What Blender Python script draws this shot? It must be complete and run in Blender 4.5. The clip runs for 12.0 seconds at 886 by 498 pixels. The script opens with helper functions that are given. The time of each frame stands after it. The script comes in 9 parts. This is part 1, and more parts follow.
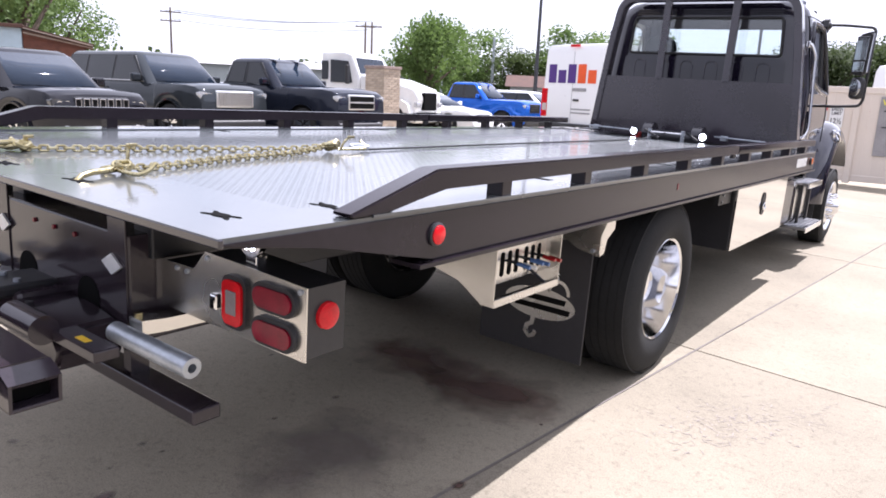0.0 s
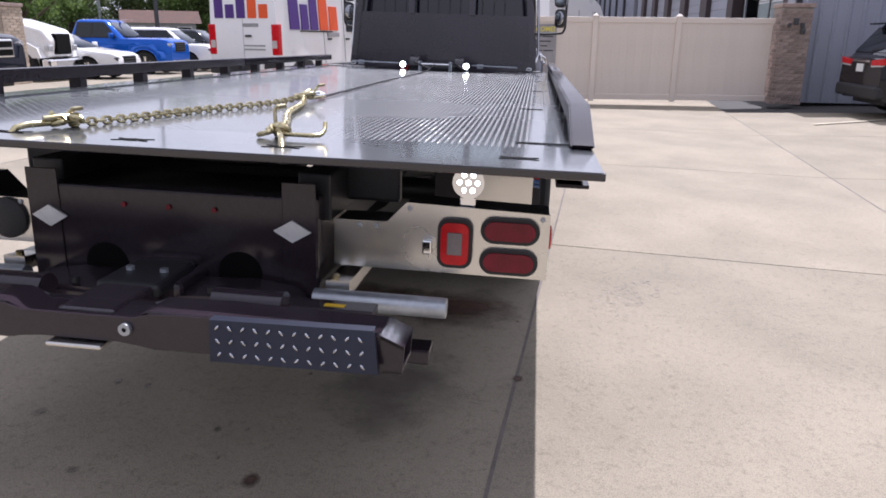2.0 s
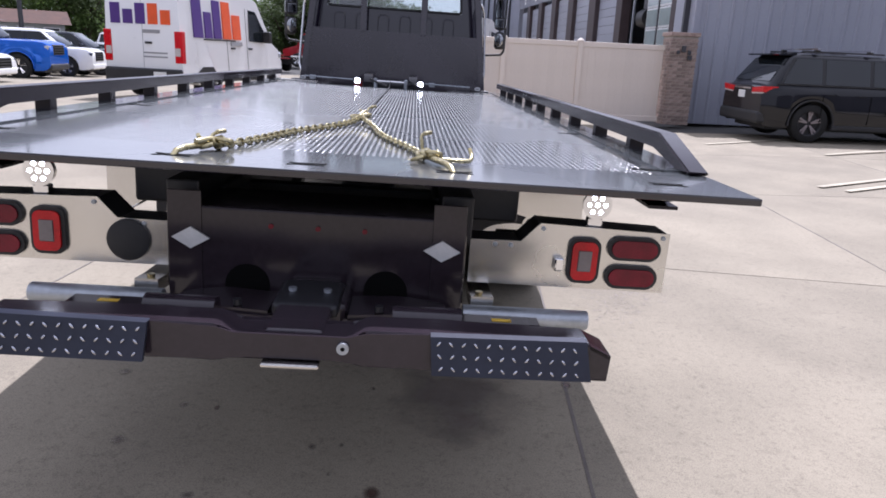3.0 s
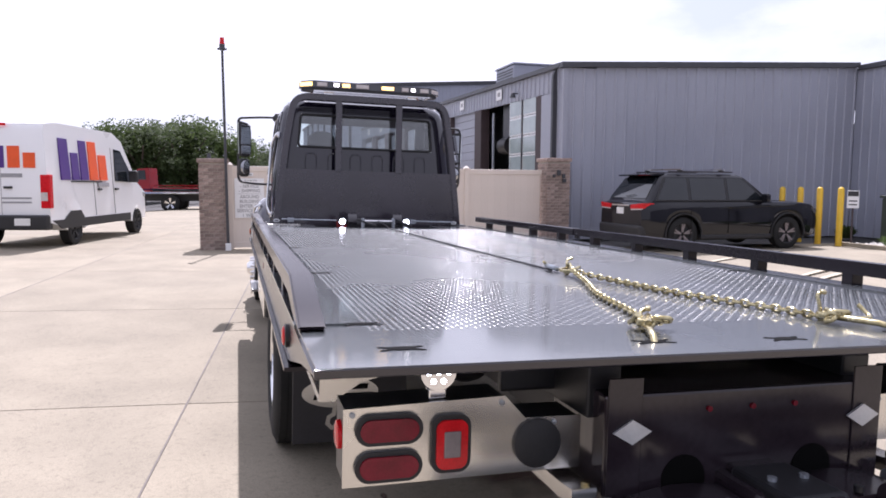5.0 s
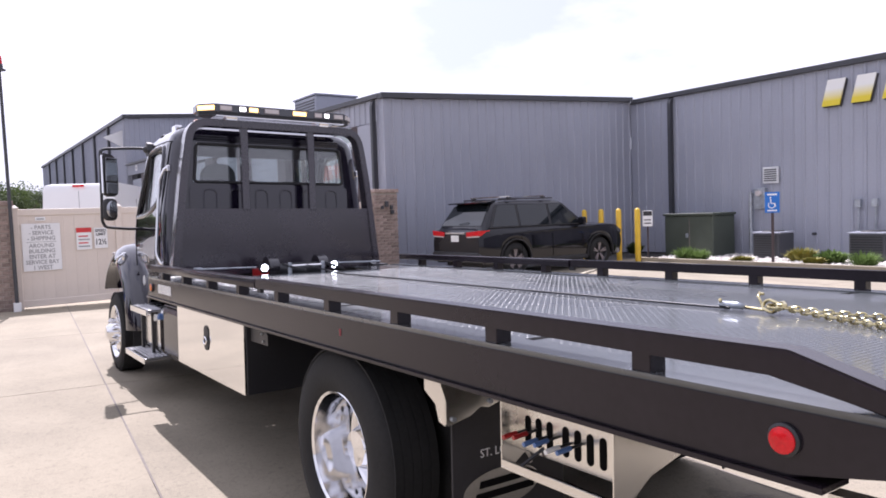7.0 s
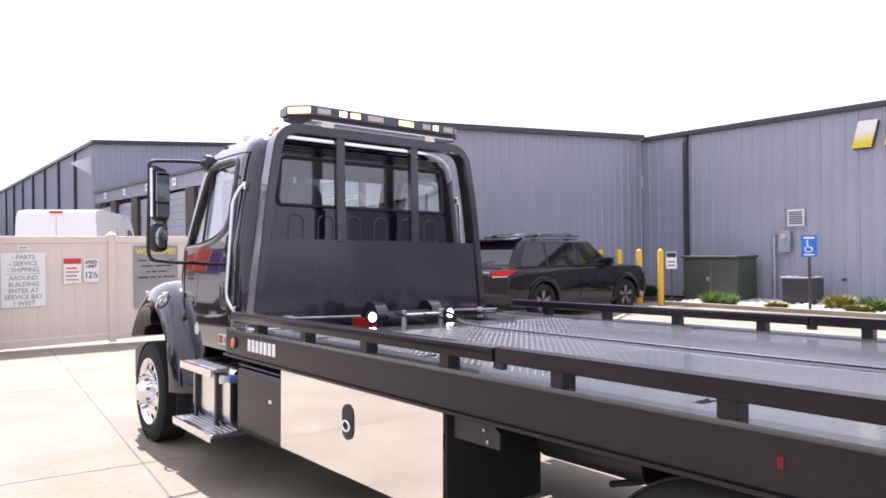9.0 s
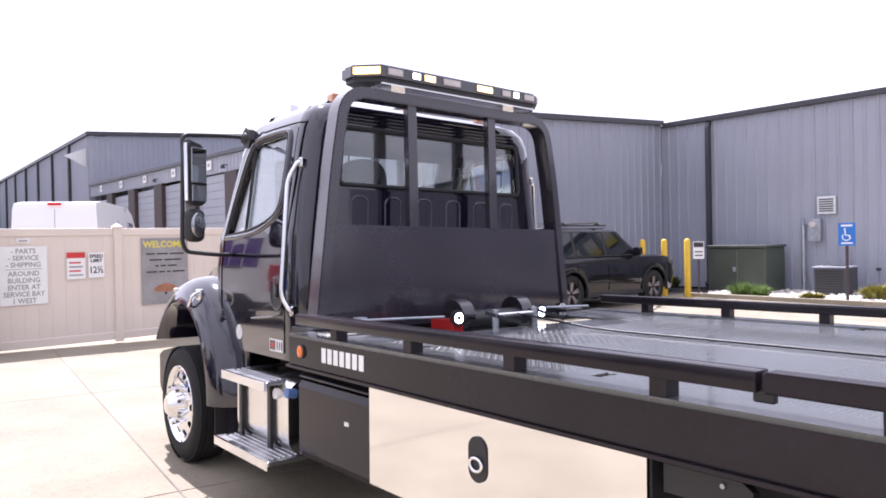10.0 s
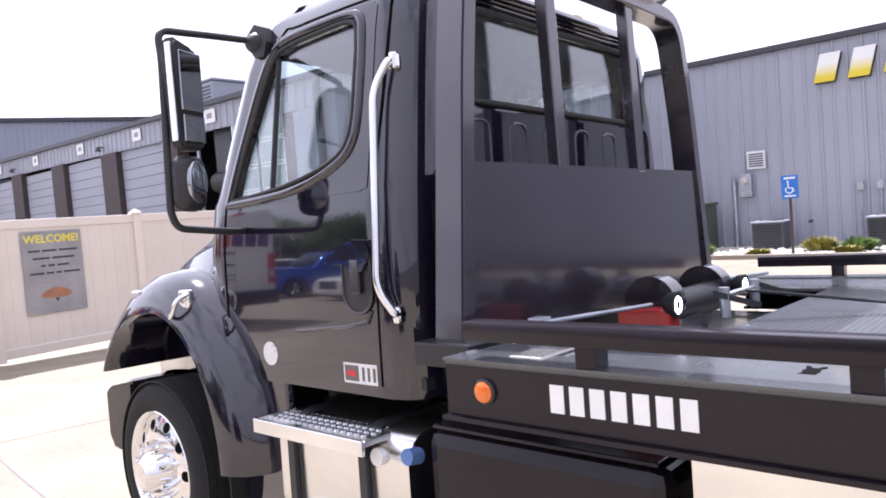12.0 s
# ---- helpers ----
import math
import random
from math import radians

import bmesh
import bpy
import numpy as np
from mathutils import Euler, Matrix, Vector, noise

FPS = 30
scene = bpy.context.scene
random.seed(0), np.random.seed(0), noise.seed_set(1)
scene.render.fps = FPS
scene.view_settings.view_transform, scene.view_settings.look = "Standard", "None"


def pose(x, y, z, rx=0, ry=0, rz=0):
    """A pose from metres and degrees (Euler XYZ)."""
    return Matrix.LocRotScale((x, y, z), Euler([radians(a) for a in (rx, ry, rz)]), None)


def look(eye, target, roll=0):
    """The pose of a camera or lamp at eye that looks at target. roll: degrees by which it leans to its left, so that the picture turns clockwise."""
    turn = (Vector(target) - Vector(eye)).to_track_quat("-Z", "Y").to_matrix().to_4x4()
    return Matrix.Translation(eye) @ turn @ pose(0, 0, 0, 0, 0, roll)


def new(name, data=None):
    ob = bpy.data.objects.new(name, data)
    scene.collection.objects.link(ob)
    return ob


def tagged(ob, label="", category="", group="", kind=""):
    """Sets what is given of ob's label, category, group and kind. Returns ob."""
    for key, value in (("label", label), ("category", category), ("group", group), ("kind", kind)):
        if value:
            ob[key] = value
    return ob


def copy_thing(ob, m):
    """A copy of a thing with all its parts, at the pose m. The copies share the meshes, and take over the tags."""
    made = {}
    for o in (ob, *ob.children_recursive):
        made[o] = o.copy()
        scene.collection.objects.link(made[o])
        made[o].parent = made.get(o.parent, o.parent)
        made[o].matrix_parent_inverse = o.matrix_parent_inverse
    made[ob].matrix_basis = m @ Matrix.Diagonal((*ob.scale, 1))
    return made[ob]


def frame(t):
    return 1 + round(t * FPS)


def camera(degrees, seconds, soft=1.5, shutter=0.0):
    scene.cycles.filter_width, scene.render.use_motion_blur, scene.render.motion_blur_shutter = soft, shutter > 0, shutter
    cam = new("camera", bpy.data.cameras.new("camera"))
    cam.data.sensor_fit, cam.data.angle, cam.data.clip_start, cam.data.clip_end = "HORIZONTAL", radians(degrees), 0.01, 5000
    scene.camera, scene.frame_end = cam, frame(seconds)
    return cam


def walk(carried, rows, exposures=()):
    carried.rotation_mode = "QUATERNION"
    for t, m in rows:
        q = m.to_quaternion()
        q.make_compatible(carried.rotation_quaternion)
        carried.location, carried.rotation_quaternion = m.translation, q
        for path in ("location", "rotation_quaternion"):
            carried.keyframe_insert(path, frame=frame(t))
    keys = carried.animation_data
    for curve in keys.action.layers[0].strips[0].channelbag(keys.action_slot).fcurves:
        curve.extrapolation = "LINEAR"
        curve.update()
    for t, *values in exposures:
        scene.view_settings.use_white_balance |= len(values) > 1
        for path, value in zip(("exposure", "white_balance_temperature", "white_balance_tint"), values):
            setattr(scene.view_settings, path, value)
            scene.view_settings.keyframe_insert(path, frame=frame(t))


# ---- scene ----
import collections
cam = camera(64.1, 12.0, soft=1.75)
PATH = [
    (0, (2.376, -0.813, 1.379), (1.205, 0.751, 0.949), 2.6),
    (0.5, (2.121, -1.135, 1.423), (1.159, 0.547, 0.929), 1.0),
    (1, (1.743, -1.363, 1.433), (0.995, 0.415, 0.902), -1.0),
    (1.5, (1.417, -1.566, 1.409), (0.915, 0.288, 0.850), 0.7),
    (2, (1.038, -1.663, 1.380), (0.798, 0.237, 0.806), 0.6),
    (2.5, (0.673, -1.744, 1.388), (0.615, 0.171, 0.815), 1.6),
    (3, (0.262, -1.836, 1.418), (0.356, 0.090, 0.886), 2.7),
    (3.5, (-0.147, -1.776, 1.438), (0.028, 0.170, 1.012), 0.7),
    (3.7, (-0.313, -1.747, 1.433), (-0.116, 0.204, 1.038), 2.6),
    (5.3, (-1.57, -1.195, 1.503), (-0.899, 0.682, 1.339), -0.3),
    (5.5, (-1.695, -1.084, 1.503), (-0.937, 0.76, 1.341), -0.2),
    (6, (-2.017, -0.727, 1.51), (-1.055, 1.022, 1.394), -1.5),
    (6.5, (-2.348, -0.402, 1.511), (-1.279, 1.287, 1.42), -0.9),
    (6.7, (-2.449, -0.268, 1.52), (-1.339, 1.393, 1.417), -1.1),
    (8.3, (-2.858, 1.134, 1.565), (-1.639, 2.717, 1.5), -3.8),
    (8.5, (-2.864, 1.316, 1.573), (-1.658, 2.912, 1.54), -1.7),
    (9, (-2.884, 1.83, 1.557), (-1.642, 3.397, 1.555), -0.8),
    (9.5, (-2.833, 2.298, 1.547), (-1.566, 3.845, 1.521), -3.1),
    (10, (-2.854, 2.811, 1.537), (-1.599, 4.368, 1.513), -1.2),
    (10.5, (-2.826, 3.279, 1.532), (-1.469, 4.748, 1.53), -1.7),
    (11, (-2.764, 3.805, 1.527), (-1.327, 5.196, 1.563), -3.1),
    (11.5, (-2.758, 4.276, 1.505), (-1.261, 5.602, 1.526), -3.2),
    (12, (-2.642, 4.79, 1.474), (-1.152, 6.121, 1.378), -4.5),
]
EXPOSURES = [(0.0, 1.02, 5850, 21), (1.5, 0.40, 5850, 22), (2.5, 0.36, 5700, 22), (3.5, 0.45, 5580, 22), (5.5, 0.62, 5900, 24), (6.7, 0.66, 5900, 24), (8.5, 1.0, 5980, 25), (12.0, 1.1, 5850, 24)]
walk(cam, [(t, look(eye, target, roll)) for t, eye, target, roll in PATH], EXPOSURES)

# ---- light ----
SUN_AZ, SUN_EL = 12.6, 59.0          # degrees from +y towards +x, and above the ground
world = bpy.data.worlds.new("sky")
scene.world = world
world.use_nodes = True
wn, wl = world.node_tree.nodes, world.node_tree.links
sky = wn.new("ShaderNodeTexSky")
sky.sky_type = "NISHITA"
sky.sun_disc = False
sky.sun_elevation, sky.sun_rotation = radians(SUN_EL), radians(SUN_AZ)
sky.air_density, sky.dust_density, sky.ozone_density = 1.0, 2.0, 1.0
coord = wn.new("ShaderNodeTexCoord")
stretch = wn.new("ShaderNodeMapping")
stretch.inputs["Scale"].default_value = (1.0, 1.0, 2.6)
cloud = wn.new("ShaderNodeTexNoise")
cloud.inputs["Scale"].default_value, cloud.inputs["Detail"].default_value = 2.3, 7.0
cloud.inputs["Roughness"].default_value = 0.56
cover = wn.new("ShaderNodeValToRGB")
cover.color_ramp.elements[0].color = (0.50, 0.50, 0.50, 1)
cover.color_ramp.elements[0].position, cover.color_ramp.elements[1].position = 0.33, 0.50
mix = wn.new("ShaderNodeMix")
mix.data_type = "RGBA"
mix.inputs[7].default_value = (11.6, 11.7, 12.0, 1)
wl.new(coord.outputs["Generated"], stretch.inputs["Vector"])
wl.new(stretch.outputs["Vector"], cloud.inputs["Vector"])
wl.new(cloud.outputs["Fac"], cover.inputs["Fac"])
wl.new(cover.outputs["Color"], mix.inputs[0])
wl.new(sky.outputs["Color"], mix.inputs[6])
# clouds are brighter towards the sun
_s = Vector((math.sin(radians(SUN_AZ)) * math.cos(radians(SUN_EL)), math.cos(radians(SUN_AZ)) * math.cos(radians(SUN_EL)), math.sin(radians(SUN_EL))))
facing, glare, bright = wn.new("ShaderNodeVectorMath"), wn.new("ShaderNodeMapRange"), wn.new("ShaderNodeMix")
facing.operation = "DOT_PRODUCT"
facing.inputs[1].default_value = _s
glare.inputs["From Min"].default_value, glare.inputs["From Max"].default_value = -0.4, 0.8
glare.inputs["To Min"].default_value, glare.inputs["To Max"].default_value = 0.62, 1.20
bright.data_type, bright.blend_type = "RGBA", "MULTIPLY"
bright.inputs[0].default_value = 1.0
wl.new(coord.outputs["Generated"], facing.inputs[0])
wl.new(facing.outputs["Value"], glare.inputs["Value"])
wl.new(mix.outputs[2], bright.inputs[6])
wl.new(glare.outputs["Result"], bright.inputs[7])
wl.new(bright.outputs[2], wn["Background"].inputs["Color"])
wn["Background"].inputs["Strength"].default_value = 0.062

sun_data = bpy.data.lights.new("sun", "SUN")
sun_data.energy, sun_data.angle, sun_data.color = 5.0, radians(0.55), (1.0, 0.955, 0.89)
sun = new("sun", sun_data)
sun.matrix_world = look(_s * 60, (0, 0, 0))

# ---- materials ----
def mat(name, color, rough=0.5, metal=0.0, vary=0.12, scale=6.0, fine=60.0, bump=0.1, depth=0.004, coat=0.0, second=None, spots=0.0, piece=0.0, rvary=0.08, spec=0.5, crough=0.07):
    """A surface with two scales of colour variation, uneven gloss and fine relief."""
    m = bpy.data.materials.new(name)
    m.use_nodes = True
    n, l = m.node_tree.nodes, m.node_tree.links
    b = n["Principled BSDF"]
    tc = n.new("ShaderNodeTexCoord")
    big, small = n.new("ShaderNodeTexNoise"), n.new("ShaderNodeTexNoise")
    big.inputs["Scale"].default_value, big.inputs["Detail"].default_value = scale, 5
    small.inputs["Scale"].default_value, small.inputs["Detail"].default_value = fine, 4
    for t in (big, small):
        l.new(tc.outputs["Object"], t.inputs["Vector"])
    add = n.new("ShaderNodeMath")
    add.operation = "MULTIPLY_ADD"
    add.inputs[1].default_value = 0.45
    l.new(small.outputs["Fac"], add.inputs[0])
    l.new(big.outputs["Fac"], add.inputs[2])
    ramp = n.new("ShaderNodeValToRGB")
    lo = [max(0.0, c * (1 - vary)) for c in color]
    hi = list(second) if second else [min(1.0, c * (1 + vary)) for c in color]
    ramp.color_ramp.elements[0].position, ramp.color_ramp.elements[1].position = 0.45, 1.0
    ramp.color_ramp.elements[0].color, ramp.color_ramp.elements[1].color = (*lo, 1), (*hi, 1)
    l.new(add.outputs[0], ramp.inputs["Fac"])
    col = ramp.outputs["Color"]
    if piece:
        info = n.new("ShaderNodeObjectInfo")
        hsv = n.new("ShaderNodeHueSaturation")
        span = n.new("ShaderNodeMapRange")
        span.inputs["To Min"].default_value, span.inputs["To Max"].default_value = 1 - piece, 1 + piece
        l.new(info.outputs["Random"], span.inputs["Value"])
        l.new(span.outputs["Result"], hsv.inputs["Value"])
        l.new(col, hsv.inputs["Color"])
        col = hsv.outputs["Color"]
    l.new(col, b.inputs["Base Color"])
    rr = n.new("ShaderNodeMapRange")
    rr.inputs["To Min"].default_value, rr.inputs["To Max"].default_value = max(0.02, rough - rvary), min(1.0, rough + rvary)
    l.new(big.outputs["Fac"], rr.inputs["Value"])
    l.new(rr.outputs["Result"], b.inputs["Roughness"])
    b.inputs["Metallic"].default_value = metal
    b.inputs["Specular IOR Level"].default_value = spec
    b.inputs["Coat Weight"].default_value = coat
    b.inputs["Coat Roughness"].default_value = crough
    if bump:
        bp = n.new("ShaderNodeBump")
        bp.inputs["Strength"].default_value, bp.inputs["Distance"].default_value = bump, depth
        l.new(small.outputs["Fac"], bp.inputs["Height"])
        l.new(bp.outputs["Normal"], b.inputs["Normal"])
    return m


def glow(name, color, strength):
    m = bpy.data.materials.new(name)
    m.use_nodes = True
    b = m.node_tree.nodes["Principled BSDF"]
    b.inputs["Base Color"].default_value = (*color, 1)
    b.inputs["Emission Color"].default_value = (*color, 1)
    b.inputs["Emission Strength"].default_value = strength
    b.inputs["Roughness"].default_value = 0.3
    return m


def pane_mat(name, tint):
    """Thin flat window glass: clear, with a mirror gloss that grows at a slant."""
    m = bpy.data.materials.new(name)
    m.use_nodes = True
    n, l = m.node_tree.nodes, m.node_tree.links
    clear, gloss, blend, slant, steep, share = n.new("ShaderNodeBsdfTransparent"), n.new("ShaderNodeBsdfGlossy"), n.new("ShaderNodeMixShader"), n.new("ShaderNodeLayerWeight"), n.new("ShaderNodeMath"), n.new("ShaderNodeMath")
    clear.inputs["Color"].default_value = (*tint, 1)
    gloss.inputs["Roughness"].default_value = 0.012
    slant.inputs["Blend"].default_value = 0.5
    steep.operation, share.operation = "POWER", "MULTIPLY_ADD"
    steep.inputs[1].default_value, share.inputs[1].default_value, share.inputs[2].default_value = 4.0, 0.86, 0.12
    l.new(slant.outputs["Facing"], steep.inputs[0])
    l.new(steep.outputs[0], share.inputs[0])
    l.new(share.outputs[0], blend.inputs[0])
    l.new(clear.outputs[0], blend.inputs[1])
    l.new(gloss.outputs[0], blend.inputs[2])
    l.new(blend.outputs[0], n["Material Output"].inputs["Surface"])
    return m


def concrete_mat():
    """Broom-finished paving: warm and grey patches, speckle, faint hairline cracks."""
    m = mat("sunlit_concrete_paving", (0.285, 0.250, 0.190), 0.88, 0, 0.10, 0.55, 60, 0.35, 0.004, piece=0.05, spec=0.3)
    n, l = m.node_tree.nodes, m.node_tree.links
    b = n["Principled BSDF"]
    base = b.inputs["Base Color"].links[0].from_socket
    tc = n.new("ShaderNodeTexCoord")
    def noise(scale, detail, rough=0.55):
        t = n.new("ShaderNodeTexNoise")
        t.inputs["Scale"].default_value, t.inputs["Detail"].default_value, t.inputs["Roughness"].default_value = scale, detail, rough
        l.new(tc.outputs["Object"], t.inputs["Vector"])
        return t
    def ramp(src, a, b_, ca, cb):
        r = n.new("ShaderNodeValToRGB")
        r.color_ramp.elements[0].position, r.color_ramp.elements[1].position = a, b_
        r.color_ramp.elements[0].color, r.color_ramp.elements[1].color = (ca, ca, ca, 1), (cb, cb, cb, 1)
        l.new(src, r.inputs["Fac"])
        return r.outputs["Color"]
    def times(c, f):
        x = n.new("ShaderNodeMix")
        x.data_type, x.blend_type = "RGBA", "MULTIPLY"
        x.inputs[0].default_value = 1.0
        l.new(c, x.inputs[6])
        l.new(f, x.inputs[7])
        return x.outputs[2]
    col = times(base, ramp(noise(1.1, 6).outputs["Fac"], 0.35, 0.6, 0.88, 1.03))
    col = times(col, ramp(noise(26.0, 5, 0.75).outputs["Fac"], 0.30, 0.48, 0.74, 1.0))
    col = times(col, ramp(noise(190.0, 3).outputs["Fac"], 0.32, 0.55, 0.72, 1.06))
    l.new(col, b.inputs["Base Color"])
    return m


BLACK = mat("black_gloss_paint", (0.018, 0.015, 0.020), 0.12, 0, 0.25, 2.0, 40, 0.02, 0.001, coat=0.8, rvary=0.06)
GUARDBLACK = mat("guard_black_paint", (0.030, 0.025, 0.034), 0.22, 0, 0.3, 1.6, 50, 0.03, 0.001, coat=1.0, rvary=0.06, crough=0.10)
BODY = mat("deep_navy_black_body_paint", (0.010, 0.008, 0.017), 0.08, 0.0, 0.2, 1.5, 60, 0.0, 0.001, coat=1.0, rvary=0.03, crough=0.02)
LIFTBLACK = mat("dark_worn_black_steel", (0.027, 0.020, 0.026), 0.16, 0, 0.3, 3.0, 70, 0.05, 0.001, spec=0.5)
GREYLENS = mat("grey_clear_lens", (0.22, 0.19, 0.19), 0.2, 0, 0.15, 20, 120, 0.3, 0.002)
MIRRORDARK = mat("dark_mirror_glass", (0.40, 0.41, 0.43), 0.03, 1, 0.05, 4, 30, 0.0, 0.001, rvary=0.01)
BEAMBLACK = mat("black_beam_enamel", (0.016, 0.012, 0.016), 0.20, 0, 0.25, 2.0, 40, 0.02, 0.001, spec=0.3)
SATIN = mat("satin_black_steel", (0.018, 0.018, 0.021), 0.42, 0, 0.3, 3.0, 70, 0.08, 0.001)
DECKM = mat("deck_black_enamel", (0.065, 0.072, 0.076), 0.27, 0, 0.30, 0.9, 26, 0.08, 0.0012, coat=0.9, rvary=0.07, crough=0.09)
TREADM = mat("worn_deck_tread", (0.070, 0.077, 0.081), 0.42, 0, 0.30, 0.9, 26, 0.05, 0.001, coat=0.30, rvary=0.06, crough=0.20)
TANKM = mat("brushed_aluminium_tank", (0.74, 0.73, 0.71), 0.22, 1, 0.10, 3, 60, 0.03, 0.001, rvary=0.05)
STEPM = mat("punched_step_aluminium", (0.46, 0.46, 0.47), 0.30, 1, 0.2, 8, 60, 0.05, 0.001)
RUBBER = mat("tyre_rubber", (0.018, 0.018, 0.018), 0.82, 0, 0.3, 5.0, 60, 0.3, 0.003, spec=0.3)
FLAP = mat("mud_flap_rubber", (0.016, 0.015, 0.018), 0.55, 0, 0.3, 5.0, 50, 0.15, 0.002)
CHROME = mat("chrome", (0.82, 0.82, 0.83), 0.07, 1, 0.05, 4, 30, 0.0, 0.001, rvary=0.04)
ALU = mat("polished_aluminium", (0.78, 0.78, 0.79), 0.085, 1, 0.08, 5, 50, 0.008, 0.001, rvary=0.03)
HOLE = mat("dark_recess", (0.004, 0.004, 0.004), 0.9, 0, 0.1, 6, 40, 0.0, 0.001, spec=0.1)
STAIN = mat("brushed_stainless", (0.70, 0.68, 0.64), 0.26, 1, 0.08, 3, 140, 0.06, 0.0008)
MIRRORBOX = mat("polished_stainless_sheet", (0.80, 0.79, 0.77), 0.07, 1, 0.05, 1.2, 3.0, 0.05, 0.006, rvary=0.03)
GALV = mat("galvanised_steel", (0.42, 0.45, 0.49), 0.42, 0.75, 0.25, 9, 60, 0.12, 0.001)
ZINC = mat("yellow_zinc_chain", (0.56, 0.45, 0.20), 0.26, 0.95, 0.45, 25, 120, 0.15, 0.001, second=(0.66, 0.60, 0.38))
TREADBLUE = mat("blue_black_step_plate", (0.020, 0.024, 0.042), 0.38, 0.2, 0.3, 4, 60, 0.08, 0.001)
# bright metal colour puts sun glints on the dark steps' raised tread
TREADGLINT = mat("glint_raised_tread", (0.50, 0.51, 0.56), 0.16, 1.0, 0.3, 20, 90, 0.05, 0.001)
REDLENS = mat("red_lens", (0.58, 0.010, 0.014), 0.14, 0, 0.25, 20, 160, 0.25, 0.002, spec=0.35)
DARKRED = mat("dark_red_oval_lens", (0.17, 0.006, 0.018), 0.20, 0, 0.3, 20, 160, 0.25, 0.002, spec=0.35)
CLEARLENS = mat("clear_reverse_lens", (0.55, 0.50, 0.48), 0.18, 0, 0.15, 20, 120, 0.3, 0.002, coat=0.5)
AMBERLENS = mat("amber_lens", (0.75, 0.16, 0.01), 0.2, 0, 0.15, 15, 90, 0.2, 0.002, coat=0.5)
AMBERROOF = mat("pale_amber_lens", (0.62, 0.28, 0.14), 0.15, 0, 0.15, 15, 90, 0.2, 0.002, coat=1.0, crough=0.03)
REDPAINT = mat("red_enamel", (0.36, 0.012, 0.012), 0.3, 0, 0.15, 5, 50, 0.05, 0.001, coat=0.4)
BLUEPLASTIC = mat("blue_plastic", (0.09, 0.17, 0.37), 0.35, 0, 0.15, 8, 60, 0.05, 0.001)
WHITEPLASTIC = mat("white_plastic", (0.78, 0.78, 0.76), 0.4, 0, 0.06, 8, 60, 0.05, 0.001)
REFLECT = mat("silver_reflector", (0.72, 0.73, 0.74), 0.3, 0.3, 0.12, 20, 90, 0.2, 0.001)
TRIM = mat("black_trim_plastic", (0.02, 0.02, 0.022), 0.55, 0, 0.25, 6, 80, 0.15, 0.001)
CLOTH = mat("grey_seat_cloth", (0.05, 0.05, 0.055), 0.9, 0, 0.25, 10, 120, 0.3, 0.002)
WHITEVINYL = mat("white_lettering", (0.80, 0.80, 0.78), 0.4, 0, 0.05, 10, 80, 0.0, 0.001)
GLASS = pane_mat("clear_glass", (0.94, 0.975, 0.975))
LED = glow("lit_led", (0.93, 0.96, 1.0), 9.0)
AMBERLED = glow("lit_amber_led", (1.0, 0.62, 0.18), 2.2)
WHITELED = glow("lit_white_led", (1.0, 0.97, 0.9), 2.5)

CONCRETE = concrete_mat()
SEAL = mat("black_joint_seal", (0.15, 0.13, 0.115), 0.8, 0, 0.3, 8, 60, 0.2, 0.003)
ASPHALT = mat("asphalt", (0.075, 0.073, 0.07), 0.9, 0, 0.2, 0.4, 60, 0.5, 0.006, spec=0.3)
def soak_mat(name, color, rough, strength):
    """A stain soaked into the paving, fading out towards its ragged rim."""
    m = mat(name, color, rough, 0, 0.3, 6, 40, 0.2, 0.002)
    n, l = m.node_tree.nodes, m.node_tree.links
    b, out = n["Principled BSDF"], n["Material Output"]
    tc, away, clear, blend, ragged = n.new("ShaderNodeTexCoord"), n.new("ShaderNodeVectorMath"), n.new("ShaderNodeBsdfTransparent"), n.new("ShaderNodeMixShader"), n.new("ShaderNodeTexNoise")
    away.operation = "DISTANCE"
    away.inputs[1].default_value = (0.5, 0.5, 0.5)
    ragged.inputs["Scale"].default_value, ragged.inputs["Detail"].default_value = 5.0, 6
    l.new(tc.outputs["Generated"], away.inputs[0])
    l.new(tc.outputs["Object"], ragged.inputs["Vector"])
    add = n.new("ShaderNodeMath")
    add.operation = "MULTIPLY_ADD"
    add.inputs[1].default_value = 0.55
    l.new(ragged.outputs["Fac"], add.inputs[0])
    l.new(away.outputs["Value"], add.inputs[2])
    fade = n.new("ShaderNodeMapRange")
    fade.inputs["From Min"].default_value, fade.inputs["From Max"].default_value = 0.34, 0.66
    fade.inputs["To Min"].default_value, fade.inputs["To Max"].default_value = strength, 0.0
    l.new(add.outputs[0], fade.inputs["Value"])
    l.new(fade.outputs["Result"], blend.inputs[0])
    l.new(clear.outputs[0], blend.inputs[1])
    l.new(b.outputs[0], blend.inputs[2])
    l.new(blend.outputs[0], out.inputs["Surface"])
    return m


